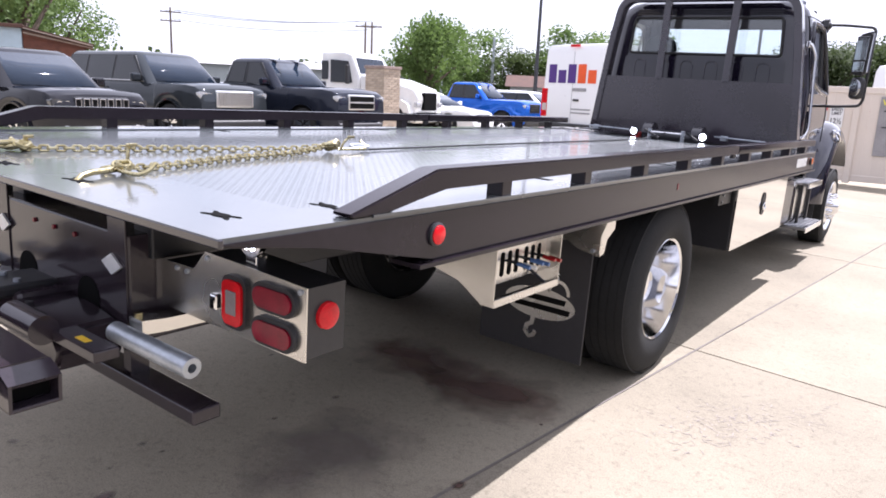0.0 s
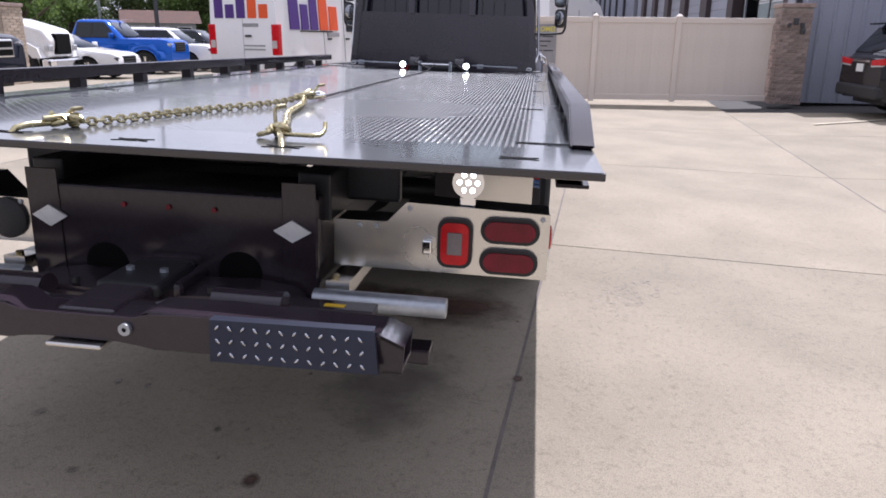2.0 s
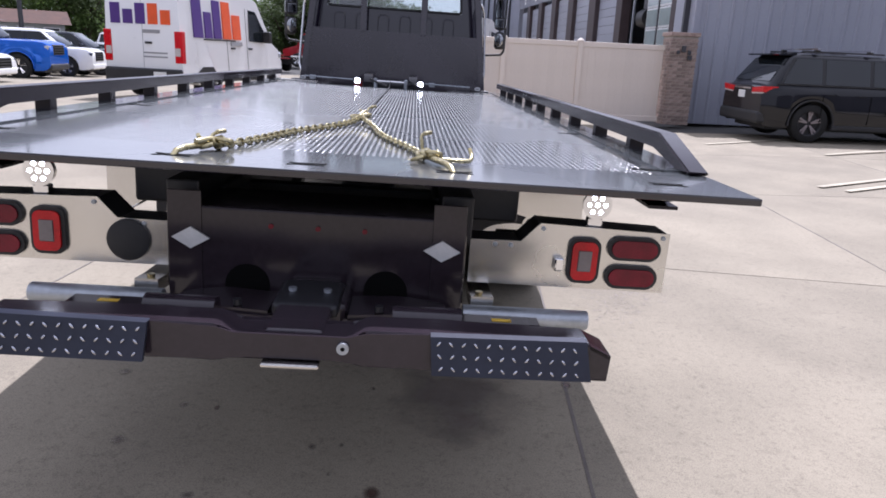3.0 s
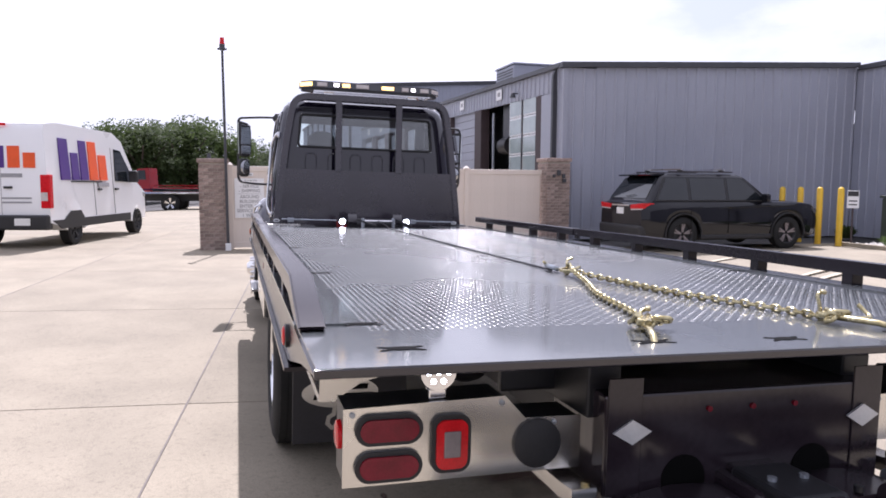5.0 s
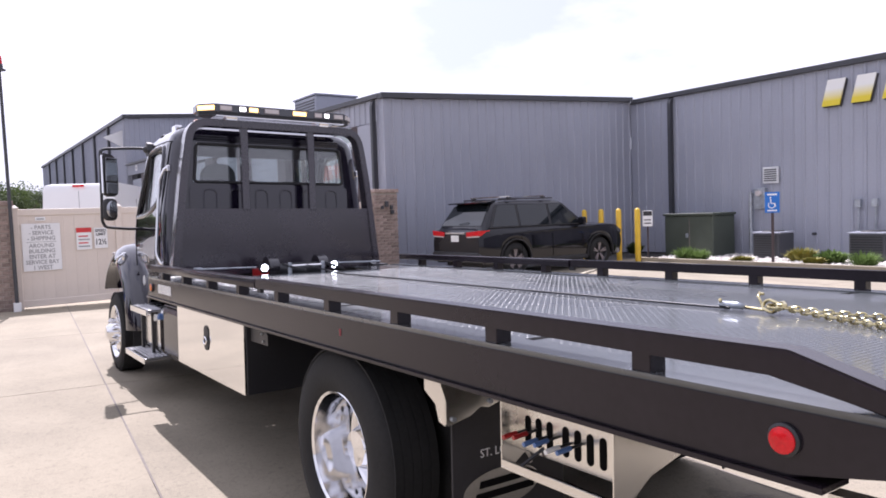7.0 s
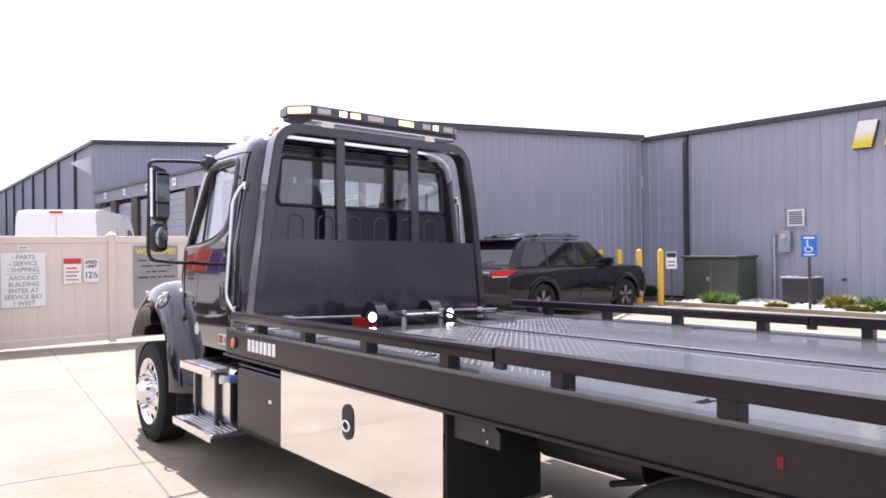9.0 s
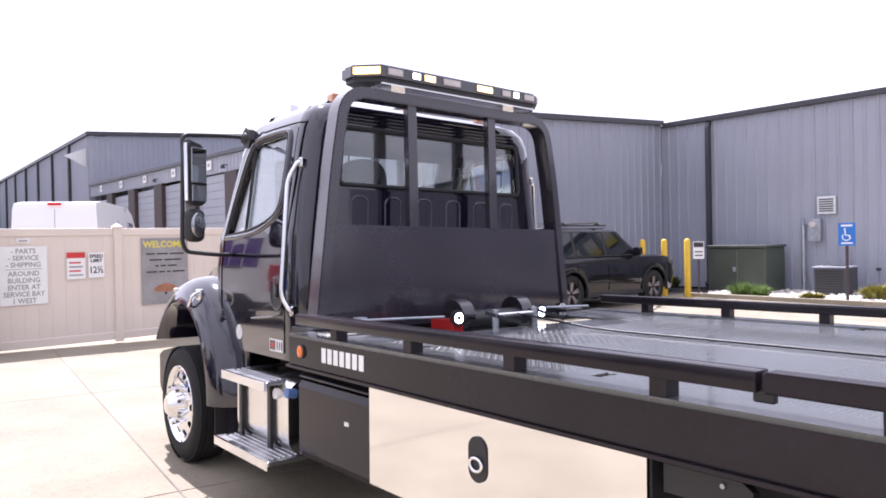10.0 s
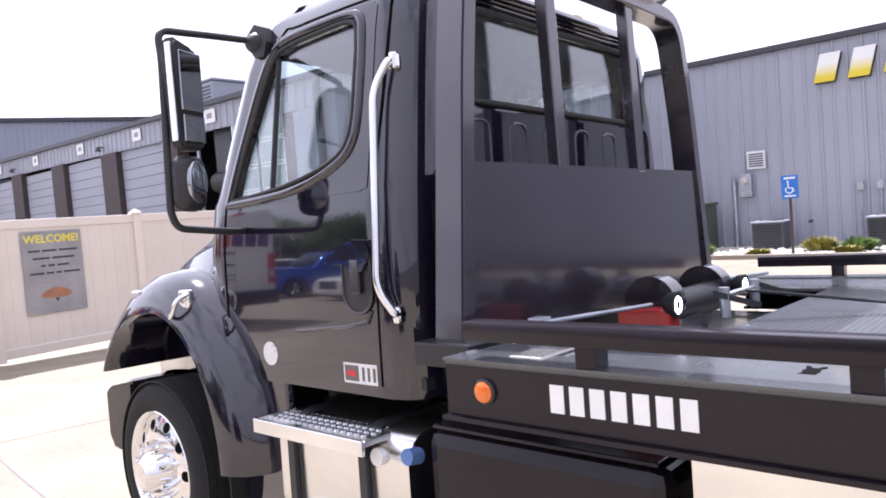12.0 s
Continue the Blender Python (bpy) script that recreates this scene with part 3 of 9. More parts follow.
def service_bays():
    """Row of service bays north of the gate, under a ribbed header that rises with the land."""
    x, rise = COR[0], 0.0155
    top = lambda y: 4.59 + rise * (y - 16.1)
    head = ribbed_wall("wall_bays", "ribbed metal header above the service bay doors", (x, 47.5, 0), -90, 34, 0.60, top(47.5) - 0.60)
    head.matrix_world = pose(x, 47.5, 0, 0, 0, -90) @ Matrix.Translation((0, 0, 0.0)) @ Matrix.Rotation(rise, 4, "Y")
    def jamb(y0, y1, material, proud=0.0):
        tagged(part("wall_pier", box(B(), (x - 0.02 - proud, y0, 0), (x + 0.25, y1, top(y0) - 0.60), 0.01), material), "pier between two service bay doors", "wall", "bay piers", "structure")
    jamb(COR[1] + 0.07, 17.55, SIDING)
    jamb(17.552, 17.93, BRICKDARK)
    # glazed leaf beside the open bay
    d = thing("door_1", "glazed sectional door leaf with two columns of panes", "door", "service bay doors", "structure")
    for c in range(2):
        for r in range(7):
            lo = (x + 0.02, 17.96 + c * 1.10, 0.10 + r * 0.575)
            fr = part("door_panel", box(B(), lo, (lo[0] + 0.05, lo[1] + 1.02, lo[2] + 0.56), 0.008), REFLECT, d)
            part("pane", box(B(), (lo[0] - 0.006, lo[1] + 0.05, lo[2] + 0.05), (lo[0] - 0.001, lo[1] + 0.97, lo[2] + 0.51)), PALEGLASS, fr)
    part("mullion", box(B(), (x - 0.01, 18.985, 0.1), (x + 0.10, 19.055, 4.12), 0.006), SIDINGDARK, d)
    # open bay with a raised hose drum in its dark mouth
    reel = thing("hose_reel", "black hose reel hanging in the open service bay", "hose reel", m=pose(x + 0.30, 20.9, 2.75))
    part("drum", rod(B(), (0, -0.35, 0), (0, 0.35, 0), 0.28, seg=20), TRIM, reel, smooth=40)
    part("bracket", box(B(), (-0.03, -0.4, 0.2), (0.03, 0.4, 1.35), 0.01), SIDINGDARK, reel)
    rail = thing("door_track", "pale vertical door track at the open bay", "track", m=pose(x + 0.15, 21.9, 0))
    part("rail", box(B(), (-0.03, -0.05, 0), (0.03, 0.05, 3.9), 0.006), GALV, rail)
    jamb(22.6, 23.3, BRICKDARK, 0.05)
    for k in range(6):
        y0 = 23.3 + 4.07 * k
        d = thing("door_%d" % (k + 2), "grey ribbed roller door of a service bay", "door", "service bay doors", "structure")
        for r in range(14):
            part("door_slat", box(B(), (x + 0.10, y0 + 0.02, r * 0.297), (x + 0.14, y0 + 2.98, r * 0.297 + 0.287), 0.012), SIDING, d)
        if k < 5:
            jamb(y0 + 3.0, y0 + 4.07, BRICKDARK, 0.05)
    for k in range(7):
        y0 = 20.9 + 4.0 * k
        plate = thing("bay_placard", "small white placard above a service bay door", "placard", "bay placards", m=pose(x - 0.036, y0, top(y0) - 0.26))
        part("sheet", box(B(), (-0.012, -0.26, -0.17), (0, 0.26, 0.17), 0.004), SIGNWHITE, plate)
        part("dark_bar", box(B(), (-0.015, -0.12, -0.06), (-0.0125, 0.12, 0.07)), GREYINK, plate)
    # added dark sheet: its colour supplies the shade deep in the bay
    edge_trim("wall_bay_shade", "dark sheet standing in for the shade inside the open bay", (x + 3.0, COR[1] + 0.2, 0), (x + 3.1, 47.4, 4.5), SIDINGDARK, "wall")
    for k, y in enumerate((19.3, 27.2, 35.0)):
        lamp = thing("wall_lamp", "small black wall lamp above the bays", "lamp", "wall lamps", m=pose(x - 0.035, y, top(y) - 0.45))
        part("arm", box(B(), (-0.16, -0.02, 0.05), (0, 0.02, 0.09)), SIDINGDARK, lamp)
        part("shade", rod(B(), (-0.16, 0, 0.07), (-0.16, 0, -0.06), 0.05, 0.10, seg=12), SIDINGDARK, lamp)


# the pale base colour stands in for sky mirrored in the door panes
PALEGLASS = mat("sky_reflecting_door_glass", (0.34, 0.40, 0.41), 0.06, 0, 0.15, 1.5, 20, 0.02, 0.002, rvary=0.03)
BRICKDARK = mat("dark_brown_steel_jamb", (0.055, 0.038, 0.04), 0.6, 0, 0.2, 3, 40, 0.1, 0.002)
service_bays()


def far_wing():
    h = 8.05
    ribbed_wall("wall_far_front", "grey ribbed metal gable wall of a taller shed", (7.05, 47.6, 0), 0, 24, h, rake=1.35)
    ribbed_wall("wall_far_side", "grey ribbed metal side wall of a taller shed", (7.05, 92.0, 0), -90, 48, h)
    tagged(part("trim", bar(B(), (6.9, 47.575, h + 0.11), (29.2, 47.575, h + 1.48), 0.25, 0.22), SIDINGDARK), "dark rake trim of the taller shed", "trim", kind="structure")
    edge_trim("trim", "dark eave trim of the taller shed", (6.9, 47.705, h), (7.15, 92, h + 0.22))
    roof_sheet("roof_far", [(7.15, 47.7, h + 0.18), (29.2, 47.7, h + 1.5), (29.2, 92, h + 1.5), (7.15, 92, h + 0.18)], "low metal roof of the taller shed")
    for k in range(7):
        y = 52.5 + k * 5.4
        sp = part("downspout", box(B(), (6.86, y - 0.12, 0.2), (7.02, y + 0.12, h), 0.02), SIDINGDARK)
        tagged(sp, "dark metal downspout on the tall shed", "downspout", "downspouts")
    flood = thing("sign_canopy", "white triangular canopy panel on the shed corner", "canopy", m=pose(6.9, 48.4, 6.85))
    bm = B()
    prism(bm, [(0.15, 0.55), (0.15, -0.55), (-1.02, 0.06)], "y", -0.05, 0.05)
    part("panel", bm, SIGNWHITE, flood)
    part("brace", bar(B(), (-0.98, 0, 0.06), (0.2, 0, 0.06), 0.06, 0.06), SIDINGDARK, flood)


far_wing()


def rooftop_unit(x, y, z):
    u = thing("rooftop_unit", "grey louvred air handling unit on the roof", "air unit", m=pose(x, y, z))
    part("casing", box(B(), (-0.8, -0.9, 0), (0.8, 0.9, 0.75), 0.03), SIDING, u)
    for k in range(6):
        part("slat", box(B(), (-0.815, -0.8, 0.08 + k * 0.1), (-0.802, 0.8, 0.13 + k * 0.1)), SIDINGDARK, u)
    part("cap", box(B(), (-0.85, -0.95, 0.75), (0.85, 0.95, 0.82), 0.02), SIDING, u)


rooftop_unit(9.0, 23.5, EAVE + 0.12)


# ---- fence and gate piers ----
FENCE = [(-1.50, 15.08), (0.27, 15.20), (2.30, 15.38), (4.15, 15.55), (6.25, 15.72)]


def fence():
    f = thing("vinyl_fence", "beige vinyl privacy fence and gate between brick piers", "fence")
    board = None
    for (x0, y0), (x1, y1) in zip(FENCE, FENCE[1:]):
        ln, a = math.hypot(x1 - x0, y1 - y0), math.degrees(math.atan2(y1 - y0, x1 - x0))
        m = pose(x0, y0, 0, 0, 0, a)
        n = int(ln / 0.178)
        for k in range(n):
            if board is None:
                board = part("fence_board", box(B(), (0.0006, -0.012, 0.10), (0.1778, 0.012, 1.79), 0.0008, 1), VINYL, f)
                ob = board
            else:
                ob = new("fence_board", board.data)
                ob.parent = f
            ob.matrix_basis = m @ pose(0.03 + k * (ln - 0.06) / n, 0, 0) @ Matrix.Diagonal(((ln - 0.06) / n / 0.178, 1, 1, 1))
        for z0, z1 in ((0.035, 0.16), (1.73, 1.85)):
            r = part("rail", box(B(), (0.0, -0.028, z0), (ln, 0.028, z1), 0.008), VINYL, f)
            r.matrix_basis = m
    for k, (x, y) in enumerate(FENCE[:-1]):
        p = part("post", box(B(), (x - 0.06, y - 0.06, 0), (x + 0.06, y + 0.06, 1.87), 0.01), VINYL, f)
        bm = B()
        bmesh.ops.create_cone(bm, segments=4, radius1=0.105, radius2=0.02, depth=0.06, cap_ends=True, matrix=Matrix.Translation((x, y, 1.90)) @ Matrix.Rotation(math.pi / 4, 4, "Z"))
        box(bm, (x - 0.07, y - 0.07, 1.85), (x + 0.07, y + 0.07, 1.876))
        part("post_cap", bm, VINYL, p)


fence()


def pier(name, label, x0, y0, w, h, faces, material=None):
    """A brick pier laid course by course round a mortar core."""
    p = thing(name, label, "brick pier", "brick gate piers", m=pose(x0, y0, 0))
    part("mortar_core", box(B(), (0.012, 0.012, 0), (w - 0.012, w - 0.012, h - 0.09)), MORTAR, p)
    bl, bh, g = w / 3 - 0.011, 0.064, 0.011
    brick = half = None
    rows = int((h - 0.09) / (bh + g))
    for r in range(rows):
        z = r * (bh + g)
        for side in faces:
            m = {"s": pose(0, 0, z), "w": pose(0, w, z, 0, 0, -90), "e": pose(w, 0, z, 0, 0, 90), "n": pose(w, w, z, 0, 0, 180)}[side]
            start = 0 if r % 2 else -(bl + g) / 2
            for k in range(4):
                a, b = max(start + k * (bl + g), 0), min(start + k * (bl + g) + bl, w)
                if b - a < 0.03:
                    continue
                if brick is None:
                    brick = part("brick", box(B(), (0, 0, 0), (bl, 0.07, bh), 0.004, 1), material or BRICKM, p)
                    ob = brick
                else:
                    ob = new("brick", brick.data)
                    ob.parent = p
                ob.matrix_basis = m @ pose(a, 0.002 * ((r * 7 + k * 3) % 4), 0) @ Matrix.Diagonal(((b - a) / bl, 1, 1, 1))
    cap = part("cap_stone", box(B(), (-0.03, -0.03, h - 0.09), (w + 0.03, w + 0.03, h), 0.012), BRICKM, p)
    return p


pl = pier("gate_pier", "brown brick gate pier beside the beacon pole", -2.15, 14.88, 0.60, 2.0, "sew")
part("finial", rod(B(), (0.22, 0.3, 2.0), (0.22, 0.3, 2.12), 0.05, 0.03, seg=12), SIDINGDARK, pl)
pr = pier("gate_pier", "brown brick gate pier against the workshop corner", 6.30, 15.42, 0.64, 2.16, "sw")
for dx, dz, w, h in ((0.30, 1.78, 0.10, 0.14), (0.44, 1.70, 0.08, 0.10), (0.17, 1.70, 0.07, 0.08), (0.46, 1.58, 0.10, 0.10)):
    part("electric_box", box(B(), (dx - w / 2, -0.05, dz - h / 2), (dx + w / 2, -0.004, dz + h / 2), 0.008), SIDINGDARK, pr, "small dark electric box")
pier("brick_pier", "pale brown brick pier in the car park", -13.4, 15.8, 0.78, 2.05, "se", PALEBRICK).location.z = ground_z(-13.4, 15.8)


def beacon_pole():
    p = thing("beacon_pole", "thin grey pole with a red beacon beside the brick pier", "pole", m=pose(-1.56, 14.80, 0))
    part("pole", rod(B(), (0, 0, 0), (-0.04, 0, 4.30), 0.032, 0.026, seg=12), SIDINGDARK, p, smooth=40)
    part("lamp_base", rod(B(), (-0.04, 0, 4.30), (-0.04, 0, 4.42), 0.065, 0.06, seg=14), SIDINGDARK, p, smooth=40)
    part("cross_arm", box(B(), (-0.14, -0.02, 4.30), (0.06, 0.02, 4.34), 0.006), SIDINGDARK, p)
    part("red_beacon", rod(B(), (-0.04, 0, 4.42), (-0.04, 0, 4.56), 0.055, 0.045, seg=14), REDLENS, p, "red beacon dome", smooth=40)
    part("base_plate", box(B(), (-0.06, -0.05, 0.0), (0.06, 0.05, 0.16), 0.006), SIGNWHITE, p)


beacon_pole()


def on_fence(x):
    for (x0, y0), (x1, y1) in zip(FENCE, FENCE[1:]):
        if x0 <= x <= x1:
            return y0 + (y1 - y0) * (x - x0) / (x1 - x0), math.degrees(math.atan2(y1 - y0, x1 - x0))


def fence_sign(name, label, x, w, z0, z1, material):
    y, a = on_fence(x)
    s = thing(name, label, "sign", "signs on the fence", m=pose(x, y, 0, 0, 0, a) @ pose(0, -0.030, 0))
    part("sheet", box(B(), (-w / 2, -0.004, z0), (w / 2, 0, z1), 0.001), material, s)
    return s


s1 = fence_sign("delivery_sign", "white sign with delivery directions in dark capitals", -1.09, 0.64, 0.70, 1.58, SIGNWHITE)
for k, line in enumerate(("- PARTS", "- SERVICE", "- SHIPPING", "AROUND", "BUILDING", "ENTER AT", "SERVICE BAY", "1 WEST")):
    z = 1.505 - k * 0.103 - (0.03 if k > 2 else 0)
    lettering(line, 0.105, pose(0, -0.0055, z), GREYINK, s1, "wording", 0.002, 0.92)
part("rule", box(B(), (-0.25, -0.0052, 1.232), (0.25, -0.0042, 1.24)), GREYINK, s1)
s0 = fence_sign("notice", "tiny white notice above the delivery sign", -1.09, 0.17, 1.63, 1.70, SIGNWHITE)
part("dark_bar", box(B(), (-0.06, -0.0052, 1.65), (0.06, -0.0042, 1.675)), GREYINK, s0)
s2 = fence_sign("warning_sign", "white notice with a red header and grey lines", -0.365, 0.27, 1.05, 1.47, SIGNWHITE)
part("red_header", box(B(), (-0.135, -0.0055, 1.38), (0.135, -0.0042, 1.47)), SIGNRED, s2)
for k in range(4):
    part("text_bar", box(B(), (-0.10, -0.0052, 1.10 + k * 0.065), (0.10 - 0.03 * (k % 2), -0.0042, 1.125 + k * 0.065)), SIGNRED if k % 2 else GREYINK, s2)
s3 = fence_sign("speed_sign", "white speed limit sign with dark numerals", -0.065, 0.24, 1.06, 1.46, SIGNWHITE)
lettering("SPEED", 0.075, pose(0, -0.0055, 1.40), INK, s3, "wording", 0.002)
lettering("LIMIT", 0.075, pose(0, -0.0055, 1.33), INK, s3, "wording", 0.002)
lettering("12\u00bd", 0.15, pose(0, -0.0055, 1.18), INK, s3, "wording", 0.003, 0.8)
s4 = fence_sign("welcome_sign", "brushed grey welcome sign with a yellow heading", 1.04, 0.80, 0.56, 1.68, SIGNGREY)
lettering("WELCOME!", 0.15, pose(0, -0.0055, 1.57), SIGNYELLOW, s4, "wording", 0.004, 0.95)
for k, row in enumerate(((-0.32, -0.17, -0.14, 0.05, 0.08, 0.33), (-0.27, -0.05, -0.02, 0.28), (-0.17, -0.11, -0.08, 0.01, 0.04, 0.20), (-0.32, -0.14, -0.11, -0.01, 0.02, 0.09, 0.12, 0.34))):
    for a, b in zip(row[::2], row[1::2]):
        part("text_bar", box(B(), (a, -0.0055, 1.400 - k * 0.102), (b, -0.0042, 1.426 - k * 0.102)), INK, s4)
bm = B()
prism(bm, [(0.20 * math.cos(a), 0.84 + 0.07 * math.sin(a) - 0.03 * abs(math.cos(a))) for a in [2 * math.pi * k / 24 for k in range(24)]], "y", -0.0055, -0.0042)
part("emblem", bm, mat("copper_emblem", (0.35, 0.16, 0.09), 0.4, 0.3, 0.2, 10, 50, 0.0), s4)
bm = B()
prism(bm, [(-0.03, 0.76), (0.03, 0.76), (0.0, 0.70)], "y", -0.0055, -0.0042)
part("emblem_tip", bm, INK, s4)


# ---- things along the workshop walls ----
def bollard(x, y, h=1.46):
    b = thing("bollard", "yellow steel bollard with a domed top", "bollard", "yellow bollards", m=pose(x, y, 0))
    part("post", lathe(B(), [(0.0, 0.075), (h - 0.06, 0.075), (h - 0.02, 0.055), (h, 0.02)], 20, axis="z"), YELLOW, b, smooth=50)
    return b


for y in (12.72, 13.38, 14.03, 14.68):
    bollard(12.95, y)
ns = thing("small_notice", "small black and white notice on a stake beside the bollards", "sign", m=pose(13.1, 12.5, 0, 0, 0, -55))
part("sheet", box(B(), (-0.13, -0.006, 0.95), (0.13, 0, 1.38), 0.002), SIGNWHITE, ns)
part("dark_band", box(B(), (-0.115, -0.008, 1.24), (0.115, -0.0062, 1.36)), INK, ns)
for k in range(2):
    part("text_bar", box(B(), (-0.09, -0.008, 1.02 + 0.09 * k), (0.09, -0.0062, 1.05 + 0.09 * k)), INK, ns)
part("stake", box(B(), (-0.02, 0.0, 0), (0.02, 0.03, 1.36)), BRICKDARK, ns)


def transformer():
    t = thing("transformer_cabinet", "dark olive green transformer cabinet on gravel", "transformer", m=pose(0, 0, 0))
    part("casing", box(B(), (14.95, 11.74, 0.0), (16.0, 13.36, 1.18), 0.03), GREENBOX, t)
    part("lid", box(B(), (14.90, 11.70, 1.18), (16.03, 13.40, 1.25), 0.02), GREENBOX, t)
    part("door_seam", box(B(), (14.942, 12.50, 0.08), (14.951, 12.52, 1.12)), SEAL, t)
    part("padlock", box(B(), (14.91, 12.54, 0.55), (14.95, 12.62, 0.67), 0.01), GALV, t)


transformer()


def air_conditioner(x, y, w):
    a = thing("air_conditioner", "dark grey outdoor air conditioning unit with a fan grille", "air conditioner", "air conditioners", m=pose(x, y, 0.04))
    part("casing", box(B(), (0, 0, 0), (0.75, w, 0.64), 0.03), SIDINGDARK, a)
    for k in range(9):
        part("slat", box(B(), (-0.012, 0.05, 0.07 + k * 0.06), (-0.002, w - 0.05, 0.10 + k * 0.06)), TRIM, a)
    part("top_rim", box(B(), (-0.02, -0.02, 0.64), (0.77, w + 0.02, 0.68), 0.012), SIDING, a)
    bm = B()
    lathe(bm, [(0.68, 0.28), (0.705, 0.26), (0.71, 0.05)], 24, (0.375, w / 2, 0), "z")
    part("fan_grille", bm, TRIM, a)


air_conditioner(14.95, 9.84, 0.72)
air_conditioner(15.0, 7.35, 0.80)


def parking_sign():
    p = thing("accessible_parking_sign", "blue accessible parking sign on a brown post", "sign", m=pose(13.75, 9.32, 0, 0, 0, -72))
    part("post", box(B(), (-0.03, 0, 0), (0.03, 0.05, 1.72), 0.004), BRICKDARK, p)
    sh = part("sheet", box(B(), (-0.165, -0.008, 1.24), (0.165, 0, 1.74), 0.002), SIGNBLUE, p)
    for z0, z1 in ((1.66, 1.70), (1.28, 1.31)):
        part("text_bar", box(B(), (-0.11, -0.0105, z0), (0.11, -0.0085, z1)), SIGNWHITE, p)
    bm = B()
    sweep(bm, [(-0.01 + 0.075 * math.cos(a), -0.0095, 1.43 + 0.075 * math.sin(a)) for a in [radians(140 + 25 * k) for k in range(11)]], 0, flat=(0.02, 0.002))
    part("wheelchair_symbol", bm, SIGNWHITE, p)
    bm = B()
    sweep(bm, [(-0.035, -0.0098, 1.58), (-0.025, -0.0098, 1.47), (0.04, -0.0098, 1.465), (0.075, -0.0098, 1.39)], 0, flat=(0.026, 0.002))
    part("symbol_limb", bm, SIGNWHITE, p)
    part("symbol_dot", rod(B(), (-0.037, -0.0085, 1.605), (-0.037, -0.0105, 1.605), 0.02, seg=12), SIGNWHITE, p)


parking_sign()


def wall_bits():
    x = INX - 0.035
    v = thing("wall_vent", "pale louvred vent grille on the metal wall", "vent", m=pose(x, 10.75, 2.24) @ Matrix.Diagonal((1, 0.87, 0.87, 1)))
    part("frame", box(B(), (-0.05, -0.26, -0.26), (0, 0.26, 0.26), 0.01), REFLECT, v)
    for k in range(6):
        part("slat", box(B(), (-0.062, -0.20, -0.19 + k * 0.068), (-0.05, 0.20, -0.155 + k * 0.068)), SIDINGDARK, v)
    m = thing("electric_meter", "grey electric meter box with a glass dial", "meter", m=pose(x, 11.02, 1.62))
    part("case", box(B(), (-0.16, -0.16, -0.30), (0, 0.16, 0.28), 0.015), GALV, m)
    part("dial", rod(B(), (-0.16, 0, 0.13), (-0.24, 0, 0.13), 0.085, 0.075, seg=18), CLEARLENS, m, smooth=40)
    c = thing("conduit", "grey steel conduit running up the wall", "conduit", "conduits", m=pose(0, 0, 0))
    part("pipe", rod(B(), (x - 0.12, 11.30, 0), (x - 0.12, 11.30, 1.80), 0.05, seg=12), GALV, c, smooth=40)
    part("elbow", rod(B(), (x - 0.12, 11.30, 1.76), (x, 11.20, 1.70), 0.04, seg=10), GALV, c, smooth=40)
    for y in (8.05, 8.45):
        c2 = thing("conduit", "thin grey conduit with a junction box on the wall", "conduit", "conduits", m=pose(0, 0, 0))
        part("pipe", rod(B(), (x - 0.05, y, 0.1), (x - 0.05, y, 1.30), 0.022, seg=8), GALV, c2)
        part("junction_box", box(B(), (x - 0.12, y - 0.07, 1.30), (x, y + 0.07, 1.50), 0.01), GALV, c2)
    f = thing("wall_camera", "small white security camera on the south wall", "camera", m=pose(15.15, COR[1] - 0.035, 2.40))
    part("base", box(B(), (-0.09, -0.05, -0.07), (0.09, 0, 0.09), 0.01), WHITEPLASTIC, f)
    part("dome", rod(B(), (0, -0.05, -0.02), (0, -0.16, -0.04), 0.06, 0.04, seg=14), WHITEPLASTIC, f, smooth=40)
    t = thing("hose_tap", "small dark tap low on the wall", "tap", m=pose(x, 9.55, 0.62))
    part("body", rod(B(), (0, 0, 0), (-0.12, 0, 0), 0.04, seg=10), SIDINGDARK, t)
    # raised letter blocks of the company sign, drawn as plain slanted shapes
    sg = thing("wall_sign", "raised yellow and white slanted sign shapes on the wall", "sign", m=pose(x, 9.32, 3.90))
    for k in range(7):
        q = [(-px * 0.88 - k * 0.72, pz) for px, pz in ((0.0, 0.0), (0.50, 0.0), (0.68, 0.66), (0.18, 0.66))]
        bm = B()
        prism(bm, q, "x", -0.10, -0.06)
        part("sign_shape", bm, SIGNCOL, sg, "yellow to white raised shape")
        bm = B()
        prism(bm, [(a - 0.02, b - 0.03) for a, b in q], "x", -0.058, -0.005)
        part("sign_shadow_plate", bm, INK, sg)


def sign_colour():
    """White above, yellow below, as the sign is printed."""
    m = mat("yellow_white_sign_face", (0.75, 0.62, 0.05), 0.4, 0, 0.05, 3, 40, 0.0)
    n, l = m.node_tree.nodes, m.node_tree.links
    tc, sep, ramp = n.new("ShaderNodeTexCoord"), n.new("ShaderNodeSeparateXYZ"), n.new("ShaderNodeValToRGB")
    l.new(tc.outputs["Object"], sep.inputs[0])
    l.new(sep.outputs["Z"], ramp.inputs["Fac"])
    ramp.color_ramp.elements[0].position, ramp.color_ramp.elements[1].position = 0.12, 0.42
    ramp.color_ramp.elements[0].color, ramp.color_ramp.elements[1].color = (0.72, 0.58, 0.03, 1), (0.80, 0.80, 0.77, 1)
    l.new(ramp.outputs["Color"], n["Principled BSDF"].inputs["Base Color"])
    return m


SIGNCOL = sign_colour()
wall_bits()


